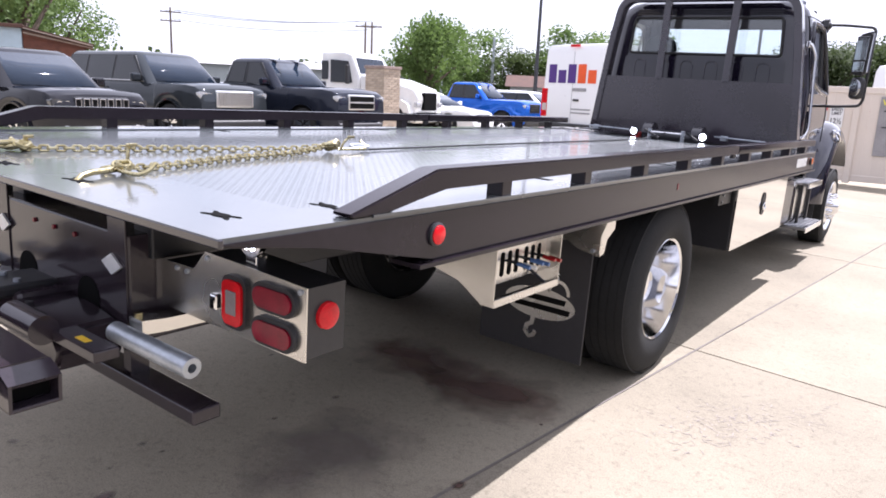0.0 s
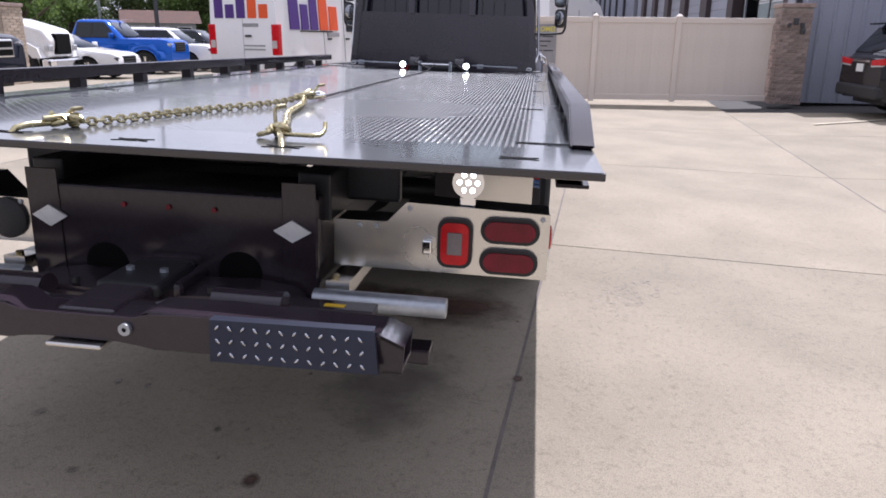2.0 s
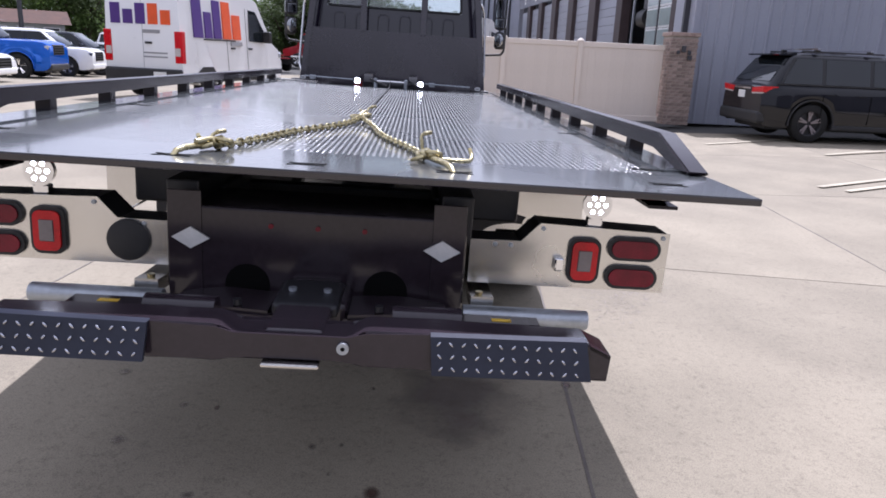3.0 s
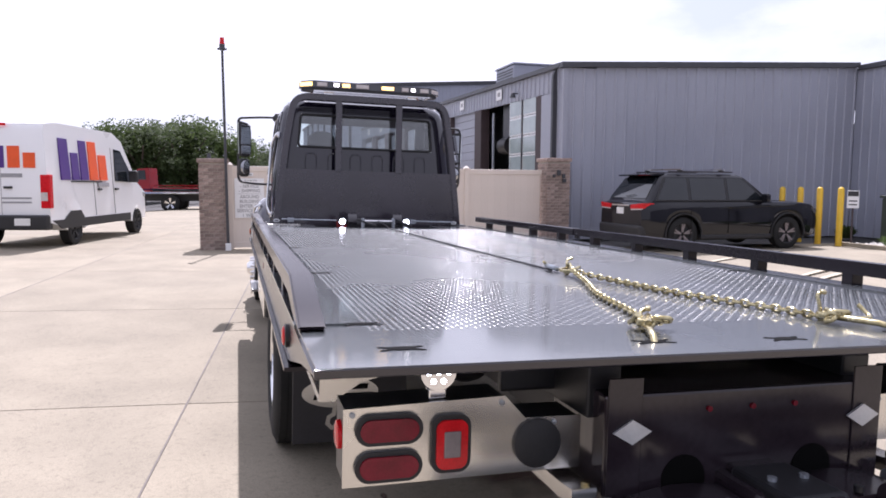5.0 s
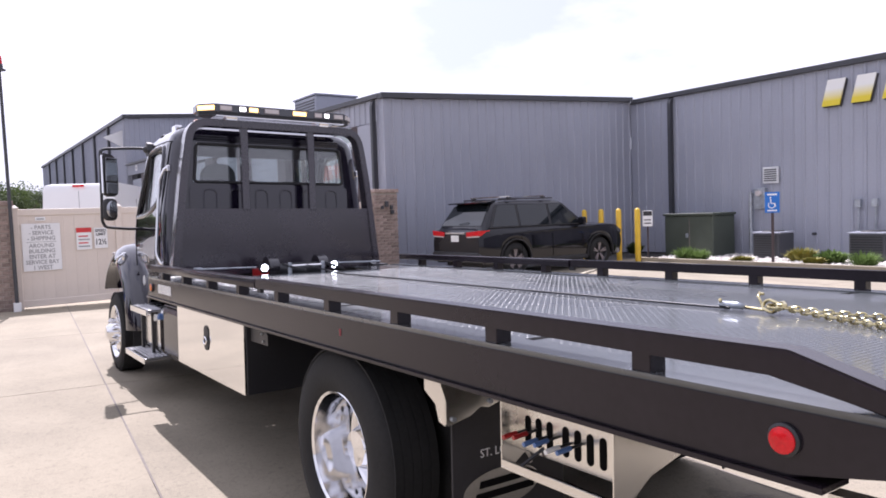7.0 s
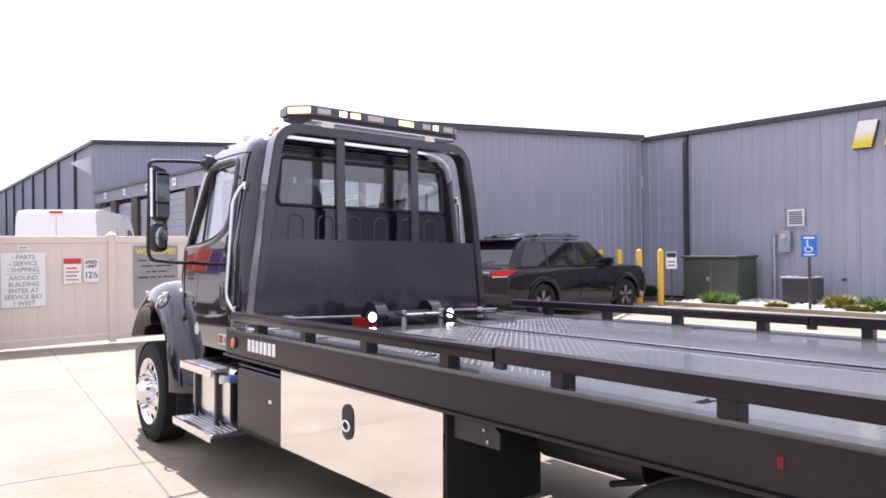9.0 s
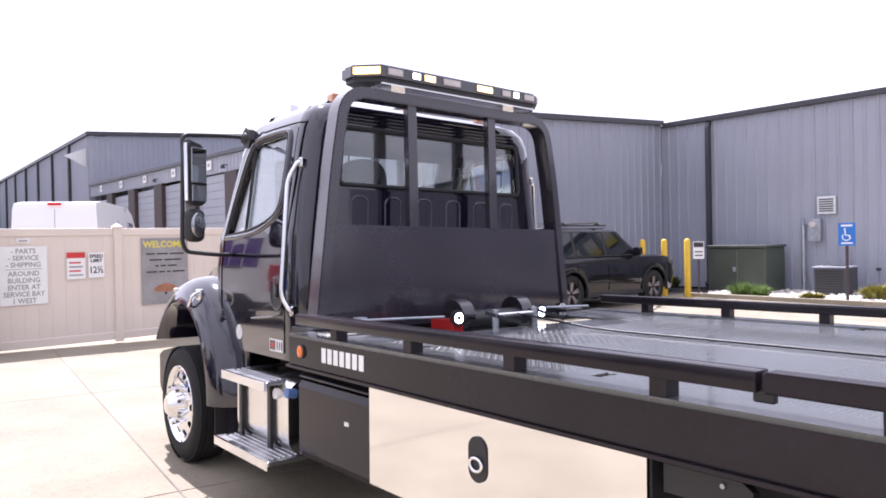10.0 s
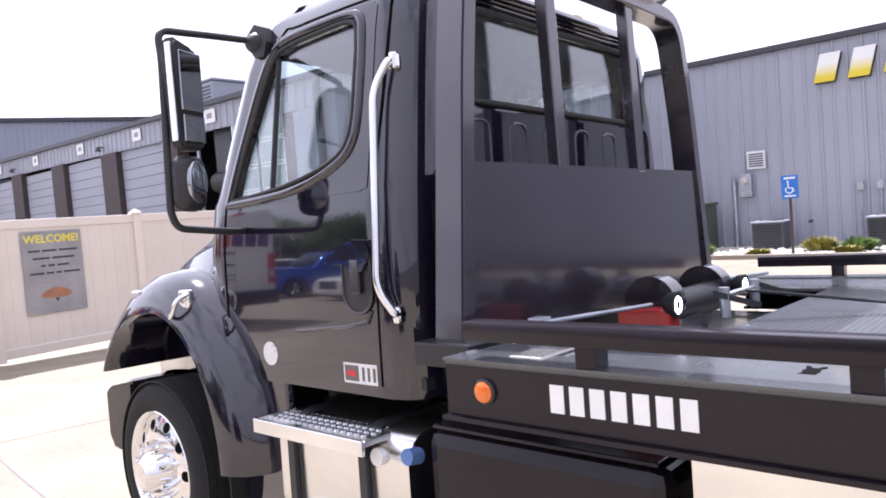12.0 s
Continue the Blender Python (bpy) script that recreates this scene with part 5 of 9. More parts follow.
def wheel(name, x, y, z, s, kind, parent):
    """A wheel whose face looks along s. kind: front (domed), rear (deep dished)."""
    R, r, w = (0.406, 0.262, 0.118) if kind == "front" else (0.468, 0.277, 0.132)
    bm = B()
    prof = [(-w, r), (-w * 1.05, r + 0.05), (-w, R - 0.035), (-w * 0.86, R - 0.008), (-w * 0.5, R), (w * 0.5, R), (w * 0.80, R - 0.008), (w * 0.96, R - 0.040), (w * 1.06, r + 0.08), (w, r + 0.012), (w * 0.9, r)]
    lathe(bm, [(s * a, b) for a, b in prof], 56, caps=False)
    tyre = part("tyre", bm, RUBBER, None, "black rubber tyre", smooth=50)
    hub = new(name)
    hub.parent, hub.location = parent, (x, y, z)
    tyre.parent = hub
    # worn tread ribs with narrow cross cuts
    bm = B()
    for k in range(5):
        c = s * (-0.088 + 0.044 * k)
        lathe(bm, [(c - 0.0185, R - 0.004), (c - 0.0185, R + 0.004), (c + 0.0185, R + 0.004), (c + 0.0185, R - 0.004)], 56, caps=False)
    tagged(part("tyre_tread", bm, RUBBER, hub), kind="stuff")
    bm = B()
    if kind == "rear":
        rim = [(0.118, 0.296), (0.126, 0.288), (0.118, 0.276), (0.02, 0.262), (-0.07, 0.252), (-0.085, 0.225), (-0.085, 0.13), (-0.075, 0.12), (0.0, 0.105), (0.035, 0.085), (0.045, 0.0005)]
    else:
        rim = [(0.112, 0.296), (0.122, 0.288), (0.112, 0.274), (0.085, 0.262), (0.095, 0.235), (0.110, 0.19), (0.114, 0.155), (0.114, 0.115), (0.125, 0.11), (0.175, 0.095), (0.21, 0.06), (0.215, 0.0005)]
    k_ = 0.94 if kind == "front" else 0.955
    lathe(bm, [(s * a, b * k_) for a, b in rim], 48, caps=False)
    disc = part("rim", bm, ALU, hub, "polished aluminium wheel rim", smooth=35)
    for k in range(10):
        a = 2 * math.pi * (k + 0.5) / 10
        if kind == "front":
            c, d = 0.130 * math.cos(a), 0.130 * math.sin(a)
            part("lug_nut", rod(B(), (s * 0.112, c, d), (s * 0.172, c, d), 0.017, 0.013, seg=8), CHROME, hub, smooth=50)
            c, d = 0.209 * math.cos(a + 0.31), 0.209 * math.sin(a + 0.31)
            # dark holes that follow the slope of the disc, each with a pressed rim
            at_, up_ = Vector((s * 0.0993, c, d)), Vector((s * 3.0, c / 0.209, d / 0.209)).normalized()
            part("hole_rim", rod(B(), at_ - up_ * 0.006, at_ + up_ * 0.0022, 0.031, 0.028, seg=20), ALU, hub, smooth=50)
            part("hand_hole", rod(B(), at_ - up_ * 0.004, at_ + up_ * 0.0032, 0.0245, seg=20), HOLE, hub)
        else:
            c, d = 0.194 * math.cos(a + 0.31), 0.194 * math.sin(a + 0.31)
            part("hand_hole", rod(B(), (-s * 0.088, c, d), (-s * 0.0832, c, d), 0.025, seg=18), HOLE, hub)
            c, d = 0.148 * math.cos(a), 0.148 * math.sin(a)
            part("lug_nut", rod(B(), (-s * 0.085, c, d), (-s * 0.045, c, d), 0.018, 0.012, seg=8), CHROME, hub, smooth=50)
    return hub


for s in (-1, 1):
    wheel("rear_wheel", s * 1.032, 2.815, 0.494, s, "rear", truck)
    wheel("inner_rear_wheel", s * 0.725, 2.815, 0.494, -s, "rear", truck)
    wheel("front_wheel", s * 1.02, 7.96, 0.480, s, "front", truck)


def tool_box(s):
    x0, x1 = sorted((s * 0.62, s * 1.150))
    tb = part("tool_box", box(B(), (x0, 3.985, 0.535), (x1, 5.42, 0.972), 0.004), SATIN, truck, "black tool box with a polished steel door")
    a, b = sorted((s * 1.151, s * 1.166))
    door = part("door", box(B(), (a, 3.99, 0.535), (b, 5.415, 0.970), 0.003), MIRRORBOX, tb, "mirror-polished stainless door")
    bm = B()
    prism(bm, stadium(4.70, 0.795, 0.095, 0.165), "x", *sorted((s * 1.165, s * 1.172)))
    latch = part("latch", bm, TRIM, door, "black oval latch plate with a ring handle")
    bm = B()
    sweep(bm, [(s * 1.178, 4.70 + 0.032 * math.cos(t), 0.778 + 0.024 * math.sin(t)) for t in [k * math.pi / 8 for k in range(17)]], 0.007, 8)
    h = part("ring_handle", bm, CHROME, tb, "chrome ring handle", smooth=60)


mirrored(tool_box)


def rear_fittings(s):
    # tail lamp box
    bm = B()
    o = [(0.47, 0.755), (1.112, 0.752), (1.112, 0.950), (0.690, 0.962), (0.632, 0.900), (0.47, 0.898)]
    prism(bm, [(s * a, b) for a, b in o], "y", 0.331, 0.335)
    plate = part("tail_lamp_panel", bm, STAIN, truck, "brushed stainless tail lamp panel")
    bm = B()
    prism(bm, [(s * a, b) for a, b in [(0.69, 0.958), (1.108, 0.947), (1.108, 0.758), (1.09, 0.758), (1.09, 0.935), (0.69, 0.945)]], "y", 0.336, 0.47)
    prism(bm, [(s * a, b) for a, b in [(0.475, 0.894), (0.63, 0.896), (0.69, 0.957), (0.70, 0.945), (0.64, 0.884), (0.475, 0.884)]], "y", 0.336, 0.47)
    part("lamp_housing", bm, SATIN, plate)
    for z in (0.896, 0.802):
        bm = B()
        prism(bm, stadium(s * 0.998, z, 0.172, 0.078), "y", 0.318, 0.331)
        part("grommet", bm, TRIM, plate)
        bm = B()
        prism(bm, stadium(s * 0.998, z, 0.148, 0.056), "y", 0.311, 0.319)
        part("oval_lamp", bm, DARKRED, plate, "dark red oval tail lamp")
    bm = B()
    prism(bm, rounded(s * 0.838, 0.850, 0.104, 0.150, 0.03), "y", 0.316, 0.331)
    part("grommet", bm, TRIM, plate)
    bm = B()
    prism(bm, rounded(s * 0.838, 0.850, 0.082, 0.126, 0.022), "y", 0.308, 0.317)
    part("brake_lamp", bm, REDLENS, plate, "red brake lamp with a clear centre")
    part("reverse_lens", box(B(), (s * 0.838 - 0.022, 0.304, 0.817), (s * 0.838 + 0.022, 0.309, 0.885), 0.003), GREYLENS, plate)
    for dx, z in ((0.70, 0.945), (1.09, 0.935), (0.60, 0.885), (0.55, 0.885)):
        part("bolt", lathe(B(), [(0.331, 0.008), (0.326, 0.007), (0.325, 0.0005)], 10, (s * dx, 0, z), "y"), GALV, plate)
    part("end_marker", lathe(B(), [(s * 1.108, 0.038), (s * 1.118, 0.036), (s * 1.122, 0.025)], 20, (0, 0.405, 0.865)), REDLENS, plate, "round red end marker", smooth=50)
    if s < 0:
        part("round_port", lathe(B(), [(0.331, 0.066), (0.320, 0.066), (0.316, 0.056)], 26, (-0.598, 0, 0.832), "y"), TRIM, plate, "round black rubber port", smooth=40)
    else:
        lp = part("plate_lamp", box(B(), (0.742, 0.305, 0.812), (0.772, 0.331, 0.858), 0.006), CHROME, plate, "small chrome plate lamp")
    # upper lamp on a stalk
    lamp = part("reverse_work_lamp", lathe(B(), [(0.392, 0.030), (0.37, 0.044), (0.345, 0.047)], 22, (s * 0.868, 0, 1.028), "y"), CHROME, plate, "small chrome work lamp", smooth=40)
    part("lamp_stalk", box(B(), (s * 0.868 - 0.024, 0.35, 0.948), (s * 0.868 + 0.024, 0.385, 0.985), 0.004), CHROME, plate)
    for k in range(7):
        a = 2 * math.pi * k / 6
        cx, cz = (0, 0) if k == 6 else (0.026 * math.cos(a), 0.026 * math.sin(a))
        part("led", lathe(B(), [(0.346, 0.0078), (0.342, 0.0065), (0.341, 0.0005)], 10, (s * 0.868 + cx, 0, 1.028 + cz), "y"), LED, plate, "lit white lamp cell")
    # control station under the deck edge
    bm = B()
    o = [(0.735, 0.955), (1.06, 0.955), (1.06, 0.690), (1.0, 0.690), (0.90, 0.755), (0.76, 0.79), (0.735, 0.83)]
    prism(bm, [(s * a, b) for a, b in o], "y", 1.285, 1.290)
    cs = part("control_station", bm, STAIN, truck, "stainless lever control station with coloured knobs")
    bm = B()
    prism(bm, [(s * a, b) for a, b in o], "y", 1.775, 1.780)
    part("front_plate", bm, STAIN, cs)
    part("bottom_tray", box(B(), (min(s * 1.0, s * 1.063), 1.287, 0.684), (max(s * 1.0, s * 1.063), 1.778, 0.690)), STAIN, cs)
    part("front_lip", box(B(), (min(s * 1.056, s * 1.062), 1.287, 0.690), (max(s * 1.056, s * 1.062), 1.778, 0.712)), STAIN, cs)
    part("back_panel", box(B(), (min(s * 0.985, s * 0.99), 1.29, 0.738), (max(s * 0.985, s * 0.99), 1.775, 0.95)), STAIN, cs)
    part("lower_grille", box(B(), (min(s * 0.93, s * 0.95), 1.30, 0.73), (max(s * 0.93, s * 0.95), 1.77, 0.90)), SATIN, cs)
    part("stay_rod", rod(B(), (s * 0.955, 1.62, 0.80), (s * 1.05, 1.70, 0.70), 0.006, seg=8), SATIN, cs)
    for k in range(8):
        y = 1.335 + 0.052 * k + (0.02 if k > 4 else 0)
        bm = B()
        prism(bm, stadium(y, 0.812, 0.028, 0.098), "x", *sorted((s * 0.989, s * 0.9915)))
        part("louvre", bm, HOLE, cs)
    for k, m in enumerate((REDPAINT, REDPAINT, BLUEPLASTIC, BLUEPLASTIC, WHITEPLASTIC, BLUEPLASTIC)):
        y = 1.725 - 0.050 * k
        z = 0.822 if k % 2 else 0.812
        lever = part("lever", rod(B(), (s * 0.985, y, z), (s * 1.05, y + 0.004, z - 0.006), 0.005, seg=8), SATIN, cs)
        part("knob", rod(B(), (s * 1.035, y + 0.003, z - 0.004), (s * 1.09, y + 0.006, z - 0.010), 0.0080, seg=12), m, cs, smooth=50)
    # flap with hanger
    bm = B()
    prism(bm, [(s * a, b) for a, b in ((0.84, 0.955), (0.84, 0.86), (0.945, 0.83), (0.985, 0.838), (1.03, 0.812), (1.13, 0.79), (1.14, 0.80), (1.14, 0.88), (1.165, 0.955))], "y", 1.984, 1.990)
    hanger = part("flap_hanger", bm, STAIN, truck, "stainless mud flap hanger")
    bm = B()
    prism(bm, [(1.99, 0.955), (2.12, 0.955), (2.12, 0.90), (2.05, 0.86), (2.03, 0.80), (1.99, 0.79)], "x", *sorted((s * 1.137, s * 1.141)))
    part("hanger_plate", bm, STAIN, hanger)
    for x, z in ((0.94, 0.852), (1.11, 0.812)):
        part("bolt", rod(B(), (s * x, 1.984, z), (s * x, 1.974, z), 0.009, seg=8), GALV, hanger)
    flap = part("mud_flap", box(B(), (min(s * 0.55, s * 1.105), 2.000, 0.27), (max(s * 0.55, s * 1.105), 2.010, 0.95), 0.003), FLAP, truck, "black rubber mud flap with a silver emblem")
    # silver emblem: oval with dark bars and a hook
    cx, cz = s * 0.873, 0.515
    bm = B()
    prism(bm, [(cx + 0.19 * math.cos(a) * (1 if math.cos(a) < 0 else 0.95), cz + 0.075 * math.sin(a)) for a in [2 * math.pi * k / 32 for k in range(32)]], "y", 1.994, 1.999)
    em = part("emblem", bm, STAIN, flap, "silver oval emblem with a hook")
    for dz, x0, x1 in ((0.026, -0.115, 0.125), (-0.018, -0.135, 0.15)):
        bm = B()
        prism(bm, [(cx + x0, cz + dz - 0.013), (cx + x1, cz + dz - 0.013), (cx + x1 + 0.006, cz + dz + 0.013), (cx + x0 + 0.006, cz + dz + 0.013)], "y", 1.9915, 1.9945)
        part("emblem_bar", bm, HOLE, flap)
    bm = B()
    sweep(bm, [(cx - 0.03, 1.997, cz - 0.07), (cx - 0.035, 1.997, cz - 0.105), (cx - 0.06, 1.997, cz - 0.12), (cx - 0.066, 1.997, cz - 0.15), (cx - 0.045, 1.997, cz - 0.172), (cx - 0.02, 1.997, cz - 0.16), (cx - 0.012, 1.997, cz - 0.14)], 0, flat=(0.022, 0.006))
    part("emblem_hook", bm, STAIN, flap)
    bm = B()
    sweep(bm, [(cx + 0.09 + 0.05 * math.cos(a), 1.997, cz + 0.06 + 0.06 * math.sin(a)) for a in [math.pi * k / 10 for k in range(11)]], 0, flat=(0.016, 0.006))
    part("emblem_loop", bm, STAIN, flap)
    lettering("ST. LOUIS", 0.045, pose(cx - 0.01, 1.9985, 0.655), REFLECT, flap)


mirrored(rear_fittings)


def wheel_lift():
    bm = B()
    box(bm, (-0.45, 0.235, 0.64), (0.45, 0.55, 0.975), 0.008)
    body = part("tail_crossmember", bm, LIFTBLACK, truck, "glossy black rear cross member")
    for s in (-1, 1):
        bm = B()
        prism(bm, [(s * 0.376 - 0.056, 0.878), (s * 0.376, 0.845), (s * 0.376 + 0.056, 0.878), (s * 0.376, 0.911)], "y", 0.222, 0.229)
        part("diamond_plate", bm, REFLECT, body, "white diamond reflector")
        part("round_opening", lathe(B(), [(0.2345, 0.068), (0.2325, 0.068), (0.2325, 0.0005)], 26, (s * 0.21, 0, 0.735), "y"), HOLE, body, "dark round opening")
        part("post_plate", box(B(), (min(s * 0.345, s * 0.445), 0.2305, 0.66), (max(s * 0.345, s * 0.445), 0.2365, 1.02), 0.002), LIFTBLACK, body)
        part("hinge_ear", box(B(), (min(s * 0.46, s * 0.64), 0.50, 0.92), (max(s * 0.46, s * 0.64), 0.53, 1.07), 0.01), SATIN, body)
        part("red_marker", rod(B(), (s * 0.14, 0.236, 0.925), (s * 0.14, 0.228, 0.925), 0.008, seg=10), DARKRED, body)
    part("red_marker", rod(B(), (0, 0.236, 0.925), (0, 0.228, 0.925), 0.008, seg=10), DARKRED, body)
    part("boom_head", box(B(), (-0.11, 0.06, 0.66), (0.11, 0.30, 0.755), 0.02), LIFTBLACK, body)
    # folded lift gear below the cross member
    for s in (-1, 1):
        claw = B()
        prism(claw, [(s * a, b) for a, b in ((0.10, 0.725), (0.26, 0.735), (0.40, 0.715), (0.44, 0.665), (0.42, 0.60), (0.26, 0.575), (0.10, 0.59))], "y", 0.03, 0.225)
        bmesh.ops.bevel(claw, geom=list(claw.edges), offset=0.012, segments=2, affect="EDGES")
        claw = part("folded_claw", claw, LIFTBLACK, body, smooth=35)
        part("roller", rod(B(), (s * 0.24, 0.0, 0.735), (s * 0.43, 0.0, 0.735), 0.042, seg=18), LIFTBLACK, claw, smooth=45)
        part("claw_pin", rod(B(), (s * 0.20, 0.06, 0.735), (s * 0.20, 0.06, 0.752), 0.012, seg=10), SATIN, claw)
    part("boom_cap", box(B(), (-0.09, -0.02, 0.735), (0.09, 0.2, 0.775), 0.012), SATIN, body)
    for x in (-0.05, 0.05):
        part("bolt", rod(B(), (x, 0.09, 0.775), (x, 0.09, 0.785), 0.012, seg=8), GALV, body)
    # crossbar with steps
    bm = B()
    o = [(-0.74, 0.785), (-0.34, 0.79), (-0.18, 0.79), (-0.14, 0.765), (0.14, 0.765), (0.18, 0.79), (0.34, 0.79), (0.74, 0.785), (0.74, 0.697), (0.34, 0.697), (0.18, 0.694), (0.10, 0.715), (-0.10, 0.715), (-0.18, 0.694), (-0.34, 0.697), (-0.74, 0.697)]
    prism(bm, o, "y", -0.235, -0.12)
    bmesh.ops.bevel(bm, geom=list(bm.edges), offset=0.006, segments=2, affect="EDGES")
    cross = part("lift_crossbar", bm, LIFTBLACK, truck, "glossy black wheel lift crossbar with tread steps", smooth=35)
    part("crossbar_pin", rod(B(), (0.126, -0.236, 0.745), (0.126, -0.246, 0.745), 0.015, seg=18), GALV, cross, smooth=40)
    part("pin_bore", rod(B(), (0.126, -0.2462, 0.745), (0.126, -0.2468, 0.745), 0.0055, seg=12), HOLE, cross)
    part("tongue", box(B(), (-0.07, -0.26, 0.692), (0.07, -0.12, 0.704), 0.004), STAIN, cross)
    part("lift_boom", box(B(), (-0.075, -0.2, 0.69), (0.075, 0.9, 0.77), 0.01), LIFTBLACK, cross)
    for s in (-1, 1):
        bm = B()
        sgn = lambda p: (s * p[0], p[1], p[2])
        q = [(0.338, -0.247, 0.790), (0.722, -0.247, 0.796), (0.738, -0.268, 0.700), (0.345, -0.268, 0.697)]
        f = [bm.verts.new(sgn(p)) for p in q]
        g = [bm.verts.new(sgn((p[0], p[1] + 0.012, p[2]))) for p in q]
        t = [bm.verts.new(sgn(p)) for p in ((0.338, -0.222, 0.792), (0.722, -0.222, 0.798))]
        bm.faces.new(f), bm.faces.new(g[::-1]), bm.faces.new((f[1], f[0], t[0], t[1]))
        for k in (1, 2, 3):
            bm.faces.new((f[k], f[(k + 1) % 4], g[(k + 1) % 4], g[k]))
        bm.faces.new((t[0], t[1], g[1], g[0]))
        step = part("step_plate", bm, TREADBLUE, cross, "blue-black step of raised tread plate")
        bm = B()
        for i in range(12):
            for j in range(3):
                x = 0.358 + i * 0.0305 + j * 0.004
                z = 0.774 - j * 0.030
                y = -0.250 - (0.795 - z) * 0.19
                tw = 0.9 if (i + j) % 2 else -0.9
                m = Matrix.Translation((s * x, y, z)) @ Matrix.Rotation(tw, 4, "Y")
                bmesh.ops.create_uvsphere(bm, u_segments=8, v_segments=5, radius=1, matrix=m @ Matrix.Diagonal((0.0080, 0.0028, 0.0034, 1)))
        tagged(part("raised_tread", bm, TREADGLINT, step, smooth=60), kind="stuff")
        # open tube end: four walls round a dark mouth
        cap = part("end_cap", box(B(), (min(s * 0.735, s * 0.786), -0.234, 0.688), (max(s * 0.735, s * 0.786), -0.119, 0.698), 0.003), LIFTBLACK, cross, "glossy black open tube end")
        bm = B()
        prism(bm, [(s * 0.735, 0.782), (s * 0.735, 0.772), (s * 0.786, 0.748), (s * 0.790, 0.757)], "y", -0.234, -0.119)
        part("tube_wall", bm, LIFTBLACK, cap)
        for y0, y1 in ((-0.234, -0.226), (-0.127, -0.119)):
            bm = B()
            prism(bm, [(s * 0.735, 0.69), (s * 0.786, 0.69), (s * 0.790, 0.757), (s * 0.735, 0.78)], "y", y0, y1)
            part("tube_wall", bm, LIFTBLACK, cap)
        part("tube_core", box(B(), (min(s * 0.72, s * 0.745), -0.225, 0.70), (max(s * 0.72, s * 0.745), -0.128, 0.77)), HOLE, cap)
        part("arm_shelf", box(B(), (min(s * 0.43, s * 0.66), 0.02, 0.70), (max(s * 0.43, s * 0.66), 0.09, 0.732), 0.004), LIFTBLACK, cross)
        part("amber_sticker", box(B(), (s * 0.55 - 0.028, 0.038, 0.7315), (s * 0.55 + 0.028, 0.058, 0.7335)), YELLOW, cross)
        # stored arm: galvanised tube with a drilled end
        bm = B()
        lathe(bm, [(s * 0.45, 0.030), (s * 0.832, 0.030), (s * 0.835, 0.028), (s * 0.835, 0.013), (s * 0.80, 0.013), (s * 0.80, 0.0005)], 22, (0, 0.19, 0.694))
        arm = part("stored_arm", bm, GALV, truck, "galvanised steel arm tube", smooth=40)
        bm = B()
        prism(bm, [(0.22, 0.742), (0.30, 0.735), (0.95, 0.720), (0.95, 0.690), (0.30, 0.694), (0.22, 0.70)], "x", *sorted((s * 0.475, s * 0.545)))
        part("arm_bracket", bm, STAIN, arm)
        part("pivot_pin", rod(B(), (s * 0.50, 0.235, 0.70), (s * 0.50, 0.235, 0.755), 0.012, seg=12), ZINC, arm)
        part("lower_beam", box(B(), (min(s * 0.10, s * 0.785), 0.225, 0.495), (max(s * 0.10, s * 0.785), 0.315, 0.54), 0.006), LIFTBLACK, arm)
        part("beam_hanger", box(B(), (min(s * 0.40, s * 0.44), 0.24, 0.53), (max(s * 0.40, s * 0.44), 0.30, 0.66)), LIFTBLACK, arm)


wheel_lift()


# ---- cab ----
CABR = 0.13                            # radius of the cab's rear corners
CAB = [(0.930, 0.999, 6.39, 7.62), (1.10, 1.002, 6.39, 7.64), (1.45, 1.003, 6.39, 7.66), (1.655, 0.992, 6.39, 7.63), (1.70, 0.986, 6.39, 7.60), (1.95, 0.955, 6.393, 7.51), (2.205, 0.925, 6.397, 7.41), (2.30, 0.908, 6.40, 7.36), (2.37, 0.880, 6.41, 7.29), (2.43, 0.82, 6.445, 7.20), (2.468, 0.70, 6.52, 7.08), (2.482, 0.48, 6.62, 6.96)]
GLAZED = [(7.41, 1.673), (7.345, 1.83), (7.262, 2.00), (7.190, 2.14), (7.125, 2.228), (7.04, 2.254), (6.85, 2.262), (6.70, 2.262), (6.648, 2.235), (6.640, 2.15), (6.648, 2.03), (6.660, 1.90), (6.682, 1.832), (6.732, 1.783), (6.86, 1.738), (7.0, 1.710), (7.13, 1.693), (7.28, 1.680)]


